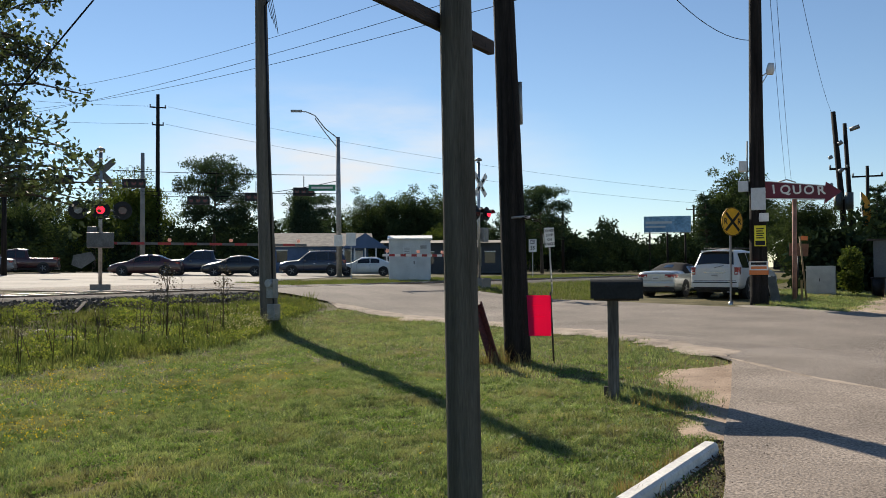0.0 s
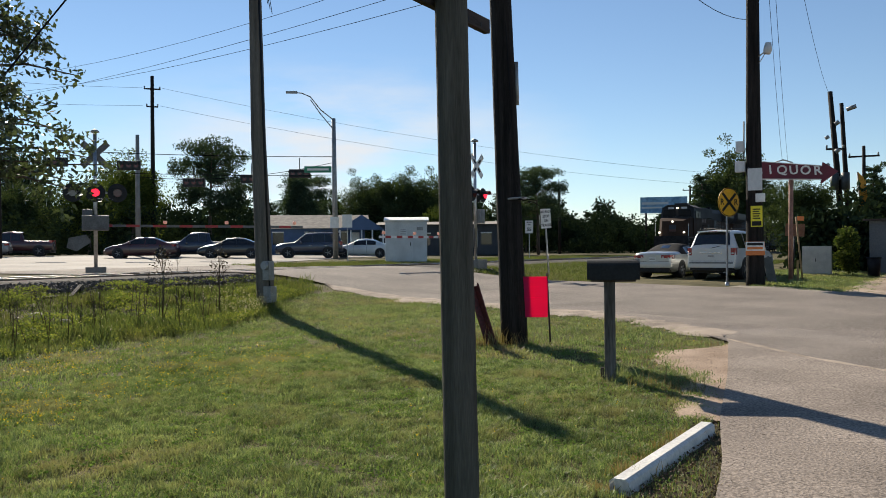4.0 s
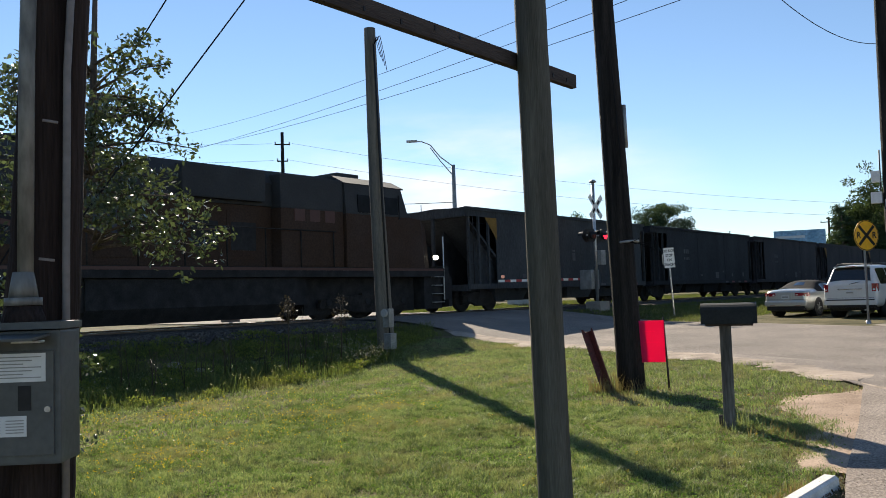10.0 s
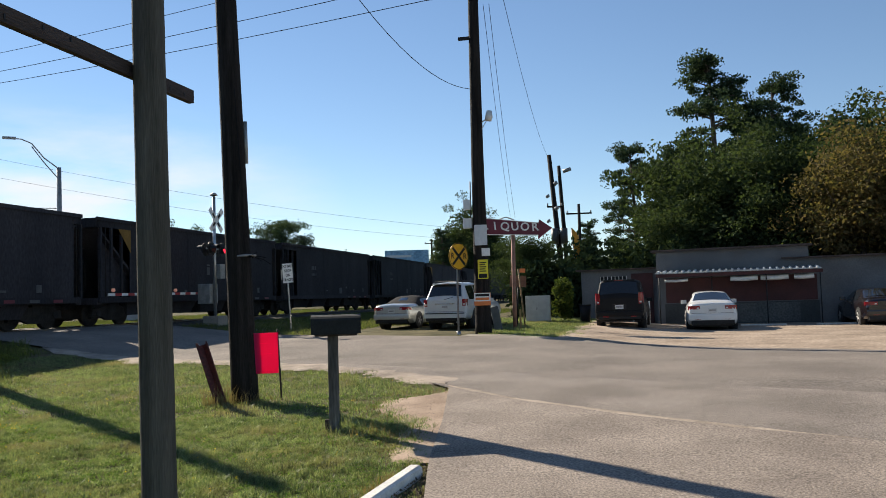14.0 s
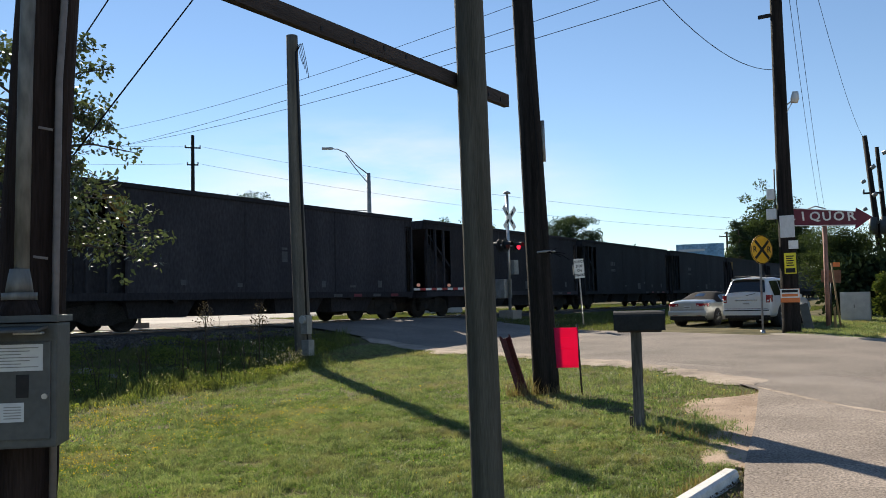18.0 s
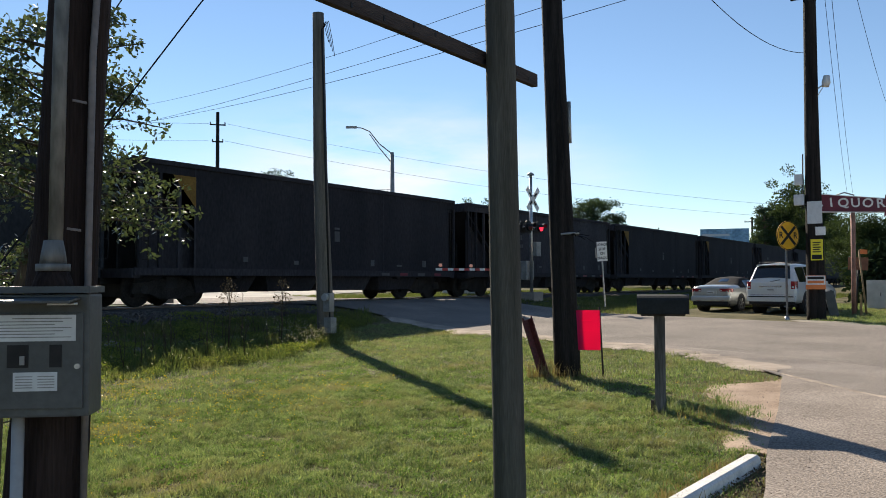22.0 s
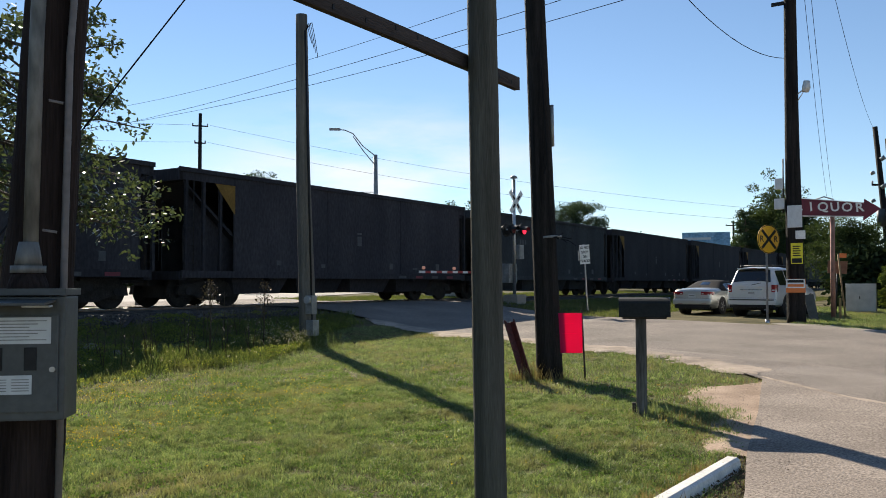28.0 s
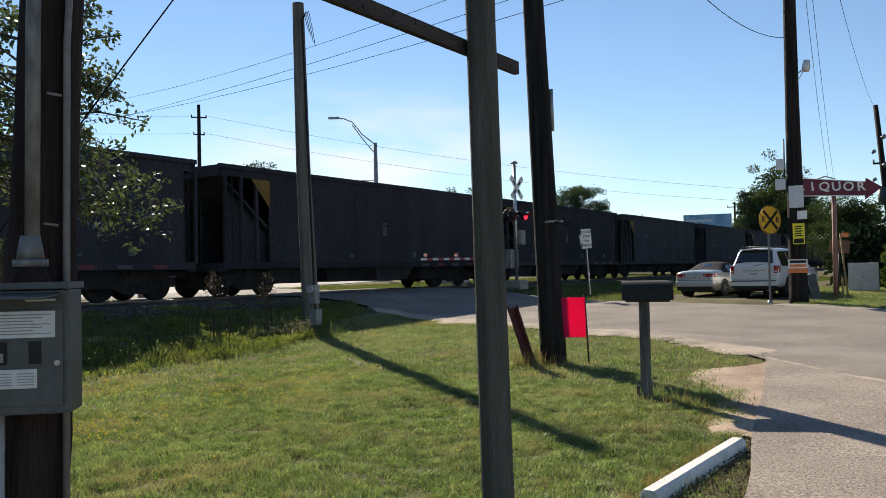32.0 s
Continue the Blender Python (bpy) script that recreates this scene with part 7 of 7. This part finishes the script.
tagged(hedge, "dark tangled undergrowth below the trees", "undergrowth", kind="stuff")
bx = rng.uniform(-3.3, -2.65, 70)
by = rng.uniform(36.0, 36.7, 70)
bush = new("bush", triangles("bush", leaf_cloud(np.stack([bx, by, height(bx, by) + rng.uniform(0.2, 1.75, 70)], 1), 0.2, 40, 0.12), M_LEAF_LIGHT, 4))
tagged(bush, "light green climbing bush beside the store", "bush")

# near tree, its twigs hanging into view
nt = thing("near_tree", pose(-5.05, 2.95, hz(-5.05, 2.95) - 0.1), "small glossy-leaved evergreen tree beside the lawn", "tree")
part("trunk", T([(-0.72, -0.1, 0), (-0.66, -0.08, 1.2), (-0.42, 0.0, 2.0), (-0.14, 0.05, 2.8), (-0.06, 0.05, 4.2)], [0.055, 0.045, 0.035, 0.028, 0.012], 10), M_BARK, nt)
ng = np.random.default_rng(21)
limb, tips = bmesh.new(), []
for k in range(66):
    z = 2.22 + 1.3 * ng.uniform(0, 1) ** 1.2
    az = ng.uniform(0, 2 * math.pi)
    reach = ng.uniform(0.55, 1.05) * np.interp(z, [1.9, 2.3, 2.7, 3.2, 4.2], [0.85, 0.92, 0.80, 0.66, 0.3])
    p0 = Vector((-0.12, 0.04, z - 0.12))
    p2 = p0 + Vector((math.cos(az) * reach, math.sin(az) * reach, ng.uniform(-0.06, 0.24)))
    p1 = p0.lerp(p2, 0.55) + Vector((0, 0, 0.05))
    tube(limb, [p0, p1, p2], [0.012, 0.007, 0.003], 5)
    for j in range(9):
        q = ng.uniform(0.3, 1.06)
        tips.append(np.array(p0.lerp(p1, q * 2) if q < 0.5 else p1.lerp(p2, (q - 0.5) * 2)) + ng.normal(size=3) * 0.05)
for k in range(30):
    z, az = ng.uniform(0.75, 2.1), ng.uniform(0, 2 * math.pi)
    reach = ng.uniform(0.15, 0.42)
    p0 = Vector((-0.66 + 0.22 * max(0, z - 1.2), -0.08, z - 0.05))
    p2 = p0 + Vector((math.cos(az) * reach, math.sin(az) * reach, ng.uniform(-0.1, 0.12)))
    tube(limb, [p0, p0.lerp(p2, 0.5), p2], [0.006, 0.004, 0.002], 5)
    for j in range(4):
        tips.append(np.array(p0.lerp(p2, ng.uniform(0.45, 1.05))) + ng.normal(size=3) * 0.04)
part("branchwork", limb, M_BARK, nt)
ncr = new("crown", triangles("crown", leaf_cloud(np.array(tips), 0.075, 15, 0.044, 0.52, gen=ng), M_LEAF_NEAR, 4))
ncr.parent = nt


# ---- grass and weeds ----
def blades(name, x, y, h0, w0, material, bend=0.5, lift=0.0):
    """Grass as single bent blades, two triangles each."""
    n = len(x)
    z = height(x, y) + lift
    az = rng.uniform(0, 2 * math.pi, n)
    tuft = np.array([noise.noise((a * 4.0, b * 4.0, 7.0)) + 0.6 * noise.noise((a * 1.1, b * 1.1, 2.0)) for a, b in zip(x, y)])
    h = h0 * rng.uniform(0.5, 1.35, n) * np.clip(1.0 + 1.15 * tuft, 0.25, 2.3)
    w = w0 * rng.uniform(0.7, 1.3, n)
    lean = rng.uniform(-1, 1, n) * bend
    la = rng.uniform(0, 2 * math.pi, n)
    dx, dy = np.cos(az) * w / 2, np.sin(az) * w / 2
    bx2, by2 = np.cos(la) * lean * h, np.sin(la) * lean * h
    b0, b1 = np.stack([x - dx, y - dy, z - 0.01], 1), np.stack([x + dx, y + dy, z - 0.01], 1)
    m0 = np.stack([x + bx2 * 0.35 + dx * 0.8, y + by2 * 0.35 + dy * 0.8, z + h * 0.6], 1)
    m1 = np.stack([x + bx2 * 0.35 - dx * 0.8, y + by2 * 0.35 - dy * 0.8, z + h * 0.6], 1)
    tip = np.stack([x + bx2, y + by2, z + h], 1)
    co = np.stack([b0, b1, m0, b0, m0, m1, m1, m0, tip], 1).reshape(-1, 3)
    me = triangles(name, co, material)
    return new(name, me)


def edge_y(x):
    pts = np.array(NEAR_EDGE[::-1], float)
    return np.interp(x, pts[:, 0], pts[:, 1])


def apron_x(y):
    pts = np.array(APRON_A, float)
    return np.interp(y, pts[:, 1], pts[:, 0])


SAND_Y = [4.0, 5.2, 6.6, 7.7, 8.2, 9.3, 10.2, 10.8, 11.6, 12.0, 12.4, 13.6]
SAND_X = [-1.00, -1.20, -1.42, -1.80, -1.98, -2.16, -2.50, -3.00, -3.10, -2.75, -2.40, -2.40]


def lawn_points(n, x0, x1, y0, y1):
    x, y = rng.uniform(x0, x1, n), rng.uniform(y0, y1, n)
    ok = (y < edge_y(x) - 0.25 * rng.uniform(0, 1, n) ** 2 - 0.02) & (x < apron_x(y) - 0.35 * rng.uniform(0, 1, n) ** 2)
    sl = np.interp(y, SAND_Y, SAND_X)
    wob = np.array([noise.noise((a * 1.6, b * 1.6, 2.0)) + 0.7 * noise.noise((a * 5.0, b * 5.0, 0.0)) for a, b in zip(x, y)])
    sand = (x > sl + 0.02 + 0.22 * wob + 0.06 * rng.normal(size=n)) & (y > 4.0) & (y < 13.9)
    kerb_gap = (np.abs(x + 1.45) < 0.35) & (np.abs(y - 6.6) < 1.5) & (rng.uniform(0, 1, n) < 0.6)
    worn = (x > sl - 0.45 + 0.6 * wob) & (y > 4.0) & (rng.uniform(0, 1, n) < 0.42)
    worn |= (y > edge_y(x) - 0.75 + 0.5 * wob) & (rng.uniform(0, 1, n) < 0.5)
    ok = ok & ~sand & ~kerb_gap & ~worn
    return x[ok], y[ok]


gx1, gy1 = lawn_points(330000, -9.0, 0.0, 2.2, 10.0)
near_lawn = tagged(blades("lawn_grass", gx1, gy1, 0.042, 0.0055, M_GRASS, 1.3), "short mown lawn grass, patchy green and yellow", "grass", kind="stuff")
gx2, gy2 = lawn_points(260000, -14.0, -1.5, 3.0, 19.6)
tagged(blades("lawn_grass", gx2, gy2, 0.045, 0.009, M_GRASS, 1.2), "short mown lawn grass beside the road", "grass", kind="stuff")


# broad little leaves of clover and plantain between the blades
cx, cy = lawn_points(60000, -11.0, -1.2, 2.6, 12.0)
cn = np.array([noise.noise((a * 1.7, b * 1.7, 11.0)) for a, b in zip(cx, cy)])
cx, cy = cx[cn > 0.02], cy[cn > 0.02]
clover = leaf_cloud(np.stack([cx, cy, height(cx, cy) + rng.uniform(0.012, 0.034, len(cx))], 1), 0.012, 2, 0.021, 0.8, flat=0.4)
tagged(new("clover", triangles("clover", clover, leaf_mat("clover_leaf", (0.10, 0.17, 0.045), (0.19, 0.26, 0.08), 0.35, rough=0.8, spec=0.1), 4)), "small broad clover leaves in the mown lawn", "clover", kind="stuff")
# dead straw along the worn edges of the lawn
ex = rng.uniform(0, 1, 5000)
ey = rng.uniform(4.6, 13.0, 5000)
el = np.interp(ey, SAND_Y, SAND_X)
ex = el - 0.9 + 1.0 * ex ** 0.8
M_STRAW = leaf_mat("straw", (0.26, 0.20, 0.10), (0.17, 0.13, 0.06), 0.3)
tagged(blades("dead_grass", ex, ey, 0.030, 0.006, M_STRAW, 1.6), "thin dead straw along the lawn's worn edge", "grass", kind="stuff")


def weed_edge(y):
    return np.interp(y, [2, 6.8, 9.4, 11.4, 13.4, 15, 18.6], [-12.2, -12.0, -11.8, -11.7, -12.6, -13.6, -15.0])


n = 120000
x, y = rng.uniform(-17.6, -10.2, n), rng.uniform(1.0, 18.4, n)
ok = (x < weed_edge(y) + 0.5 * rng.uniform(-1, 1, n)) & (y < edge_y(x) - 0.3) & (x > -16.2 + 0.5 * rng.uniform(-1, 1, n))
x, y = x[ok], y[ok]
clump = np.array([noise.noise((a * 0.9, b * 0.9, 0)) for a, b in zip(x[::1], y[::1])])
hh = (0.14 + 0.13 * clump) * (0.55 + 0.45 * smooth(1.6, 0.5, weed_edge(y) - x))
tagged(blades("tall_weeds", x, y, hh, 0.013, M_WEED, 0.55), "tall unmown weeds and grass below the track", "weeds", kind="stuff")
n = 26000
lx, ly = rng.uniform(-16.6, -11.2, n), rng.uniform(1.5, 18.0, n)
ln = np.array([noise.noise((a * 0.8, b * 0.8, 5.0)) + 0.5 * noise.noise((a * 2.6, b * 2.6, 5.0)) for a, b in zip(lx, ly)])
ok = (lx < weed_edge(ly) + 0.3) & (ly < edge_y(lx) - 0.3) & (ln > -0.05)
lx, ly, ln = lx[ok], ly[ok], ln[ok]
lv = leaf_cloud(np.stack([lx, ly, height(lx, ly) + rng.uniform(0.03, 0.10, len(lx)) + 0.16 * np.clip(ln, 0, 1)], 1), 0.06, 4, 0.036, 0.6, flat=0.7)
tagged(new("leafy_weeds", triangles("leafy_weeds", lv, leaf_mat("leafy_weed", (0.10, 0.14, 0.034), (0.23, 0.235, 0.065), 0.5, rough=0.75, spec=0.2), 4)), "low broad-leaved lime green weeds on the bank", "weeds", kind="stuff")
n = 120000
x, y = np.r_[rng.uniform(-17.0, -8.0, n // 2), rng.uniform(-30, -23.5, n // 2)], np.r_[rng.uniform(28.6, 60, n // 2), rng.uniform(30, 80, n // 2)]
keep = ~((x > -10.6) & (x < -4.6) & (y < 34.6))
x, y = x[keep], y[keep]
tagged(blades("verge_grass", x, y, 0.10, 0.018, M_WEED, 0.9), "rough green verge grass along the railway", "grass", kind="stuff")
x, y = rng.uniform(-7.5, -1.5, 70000), rng.uniform(25.5, 40, 70000)
ok = (y > 27.2 - 0.75 * (x + 5.5)) & ~((x < -4.9) & (y < 34.4))
tagged(blades("verge_grass", x[ok], y[ok], 0.055, 0.014, M_GRASS, 0.6), "short verge grass round the sign posts", "grass", kind="stuff")
fx, fy = lawn_points(260, -11, -2.6, 3.0, 14)
fz = height(fx, fy) + 0.07
fc = np.stack([rng.uniform(-11.6, -7.2, 44), rng.uniform(4.6, 9.4, 44)], 1)
fc = np.repeat(fc, 24, axis=0) + rng.normal(size=(44 * 24, 2)) * 0.28
fx, fy = np.r_[fx, fc[:, 0]], np.r_[fy, fc[:, 1]]
fz = height(fx, fy) + 0.07
flw = leaf_cloud(np.stack([fx, fy, fz], 1), 0.02, 3, 0.013, 0.9)
tagged(new("yellow_flowers", triangles("yellow_flowers", flw, M_FLOWER, 4)), "small yellow wild flowers in the lawn", "flowers", kind="stuff")

gx3, gy3 = lawn_points(70000, -9.0, 0.0, -5.0, 2.2)
tagged(blades("lawn_grass", gx3, gy3, 0.05, 0.008, M_GRASS, 0.9), "short mown lawn grass behind the meter pole", "grass", kind="stuff")
# pale seed heads along the edge of the weeds
hn = 460
sy = np.r_[rng.uniform(3.0, 16.0, 170), rng.normal(size=hn - 170) * 0.5 + 13.3]
sx = weed_edge(sy) - np.abs(rng.normal(size=hn)) * 0.9 + 0.35
shd = leaf_cloud(np.stack([sx, sy, height(sx, sy) + rng.uniform(0.14, 0.42, hn)], 1), 0.03, 3, 0.035, 0.4)
tagged(new("seed_heads", triangles("seed_heads", shd, leaf_mat("seed_husk", (0.24, 0.22, 0.15), (0.34, 0.32, 0.24), 0.4), 4)), "pale seed heads along the weeds' edge", "seed heads", kind="stuff")

# dry stalks and two saplings standing in the weeds
sg = np.random.default_rng(8)
for k in range(80):
    yy = sg.uniform(3.5, 14.0)
    xx = float(weed_edge(yy)) - sg.uniform(0.3, 2.2)
    st = thing("dry_stalk", pose(xx, yy, hz(xx, yy)), "thin dry brown weed stalk", "weed stalk", "dry stalks")
    hgt = sg.uniform(0.5, 1.0)
    b = bmesh.new()
    lx, ly = sg.normal(size=2) * 0.08
    tube(b, [(0, 0, 0), (lx * 0.5, ly * 0.5, hgt * 0.5), (lx, ly, hgt)], [0.008, 0.006, 0.003], 5)
    for j in range(4):
        q = sg.uniform(0.4, 0.95)
        a = sg.uniform(0, 6.28)
        tube(b, [(lx * q, ly * q, hgt * q), (lx * q + 0.09 * math.cos(a), ly * q + 0.09 * math.sin(a), hgt * (q + 0.12))], [0.005, 0.002], 4)
    part("stem", b, M_DRY, st)
for xx, yy, hgt in ((-13.1, 11.4, 1.25), (-12.8, 12.6, 1.2)):
    sp = thing("sapling", pose(xx, yy, hz(xx, yy)), "thin pale-topped sapling in the weeds", "sapling")
    b, tp = bmesh.new(), []
    tube(b, [(0, 0, 0), (0.02, 0, hgt * 0.5), (0.0, 0.02, hgt)], [0.016, 0.012, 0.005], 6)
    for j in range(14):
        a, q = sg.uniform(0, 6.28), sg.uniform(0.55, 1.0)
        e = (0.28 * (1.2 - q) * math.cos(a), 0.28 * (1.2 - q) * math.sin(a), hgt * q + 0.22)
        part("twig", T([(0.01, 0.01, hgt * q * 0.85), e], [0.006, 0.002], 4), M_DRY, sp)
        tp.append(e)
    part("stem", b, M_DRY, sp)
    lv = new("leaves", triangles("leaves", leaf_cloud(np.array(tp), 0.10, 14, 0.05, 0.4, gen=sg), M_DRY, 4))
    lv.parent = sp

# tufts of dry grass at the feet of posts and litter by the kerb
def tuft(name, x, y, r, h, n, material, label):
    tx, ty = x + sg.normal(size=n) * r, y + sg.normal(size=n) * r
    tagged(blades(name, tx, ty, h, 0.007, material, 0.8), label, "grass tuft", "grass tufts", "stuff")


tuft("straw_tuft", -5.80, 11.15, 0.12, 0.22, 260, M_STRAW, "dry straw tuft at the marker stake's foot")
tuft("straw_tuft", -5.50, 11.38, 0.16, 0.16, 240, M_STRAW, "dry straw tuft at the black pole's foot")
tuft("green_tuft", -3.30, 9.27, 0.13, 0.14, 220, M_GRASS, "green grass tuft at the mailbox post's foot")
tuft("seed_weeds", -13.0, 14.2, 0.35, 0.22, 420, M_WEED, "tall seeding weeds at the grey pole's foot")
tuft("seed_weeds", -12.3, 13.6, 0.40, 0.17, 420, M_WEED, "tall seeding weeds beside the lawn's edge")
for ky in (5.3, 5.7, 6.1, 6.5, 6.9):
    tuft("straw_tuft", -1.92 + 0.03 * (ky - 6), ky, 0.07, 0.09, 150, M_STRAW, "dead grass along the kerb")
tuft("straw_tuft", -2.55, 8.9, 0.22, 0.10, 240, M_STRAW, "thin dead grass on the sandy edge")
for x0, y0, s0, col in ((-14.29, 9.51, 0.17, 1), (-13.72, 9.69, 0.13, 1)):
    rk = bmesh.new()
    bmesh.ops.create_icosphere(rk, subdivisions=2, radius=s0)
    for v in rk.verts:
        v.co.z *= 0.55
        v.co *= 1 + 0.25 * noise.noise(v.co * 4)
    ob = part("pale_rock", rk, M_CONCRETE)
    ob.matrix_basis = pose(x0, y0, hz(x0, y0) + 0.0)
    tagged(ob, "pale rough rock lying in the weeds", "rock", "pale rocks")
old_board = thing("loose_board", pose(-15.6, 11.2, hz(-15.6, 11.2) + 0.06, 0, -14, 130), "weathered loose board lying on the ballast slope", "board")
part("board_body", B(-0.1, 0.75, -0.04, 0.04, -0.015, 0.015, bevel=0.004), M_PLANK, old_board)
litter = stones("kerb_litter", 1500, (-1.78, -1.22), (5.0, 7.6), 0.012, mat("dead_leaves", (0.12, 0.075, 0.045), 0.9, var=0.4, scale=9, island=0.5), 0.03)
tagged(litter, "dead leaves and pebbles scattered beside the kerb", "litter", kind="stuff")
pebbles = stones("pebbles", 900, (-3.4, -1.2), (6.5, 13.2), 0.008, M_STONE, 0.028)
tagged(pebbles, "small pebbles on the sandy edge", "pebbles", kind="stuff")

# sandy worn edges
SAND_L = [(-4.3, 13.6), (-4.2, 12.7), (-3.75, 11.3), (-3.2, 9.9), (-2.6, 8.6), (-2.2, 7.7)]
SAND_R = [(-2.55, 13.0), (-2.5, 12.4), (-2.25, 11.0), (-2.0, 9.8), (-1.72, 8.3), (-1.6, 7.6)]
sand_patch = tagged(strip("sand_patch", SAND_L, SAND_R, 0.0, M_SAND, 0.12, 14), "bare sandy patch beside the driveway", "sand", kind="structure")
for v in sand_patch.data.vertices:
    w = noise.noise((v.co.x * 2.3, v.co.y * 2.3, 1.0)) + 0.6 * noise.noise((v.co.x * 6.0, v.co.y * 6.0, 4.0))
    v.co.z += 0.010 * w - 0.02 + 0.052 * float(smooth(-0.55, 0.05, v.co.x - np.interp(v.co.y, SAND_Y, SAND_X)))


def dust_line(name, pts, half, label, seed):
    """A low bank of dust along a line, its sides dying into the ground."""
    g = np.random.default_rng(seed)
    pts = np.array(pts, float)
    seg = np.r_[0, np.cumsum(np.hypot(*np.diff(pts, axis=0).T))]
    s = np.arange(0, seg[-1], 0.09)
    c = np.c_[np.interp(s, seg, pts[:, 0]), np.interp(s, seg, pts[:, 1])]
    t = np.gradient(c, axis=0)
    t /= np.linalg.norm(t, axis=1, keepdims=True)
    nrm = np.c_[-t[:, 1], t[:, 0]]
    verts, faces = [], []
    for i, (p, d) in enumerate(zip(c, nrm)):
        w = half * (0.9 + 0.9 * noise.noise((s[i] * 0.9, seed, 0)) + 0.5 * noise.noise((s[i] * 4.0, seed, 2)))
        w = max(w, half * 0.15) * min(1.0, (i + 0.2) / 8, (len(c) - i - 0.8) / 8)
        for u, z in ((-1.15, 0.015), (-0.75, 0.0445), (0, 0.05), (0.75, 0.0445), (1.15, 0.015)):
            q = p + d * w * u
            verts.append((q[0], q[1], hz(*q) + z))
    for i in range(len(c) - 1):
        for k in range(4):
            faces.append((i * 5 + k, i * 5 + k + 1, i * 5 + k + 6, i * 5 + k + 5))
    ob = sheet_from(name, verts, faces, M_DUSTLINE)
    if ob.data.polygons[0].normal.z < 0:
        ob.data.flip_normals()
    return tagged(ob, label, "sand", kind="structure")


dust_line("dust_seam", [(-2.75, 12.95), (-1.47, 11.5), (-0.66, 10.87), (0.05, 10.29), (1.23, 9.47), (2.47, 8.76)], 0.075, "pale dust along the seam of the driveway", 3)
dust_line("dusty_edge", [(-2.85, 13.2), (-3.2, 13.85), (-4.72, 15.3), (-6.1, 16.2), (-9.45, 17.85), (-12.6, 18.75), (-15, 18.8)], 0.42, "pale dusty edge of the road", 5)
tagged(strip("sand_verge", [(-1.5, 23.0), (-4.0, 25.0), (-5.4, 26.2)], [(-1.0, 24.6), (-3.4, 26.3), (-5.2, 26.8)], 0.03, M_DUST, 0.4, 4), "sandy shoulder along the road", "sand", kind="structure")


# ---- what moves ----
def motions():
    for ob, start, rz in moving:
        walk(ob, [(t, pose(-20.1, start - SPEED * t, RAIL_Z, 0, 0, rz)) for t in (0, 4, 8, 12, 16, 20, 24, 28, 32)])


motions()
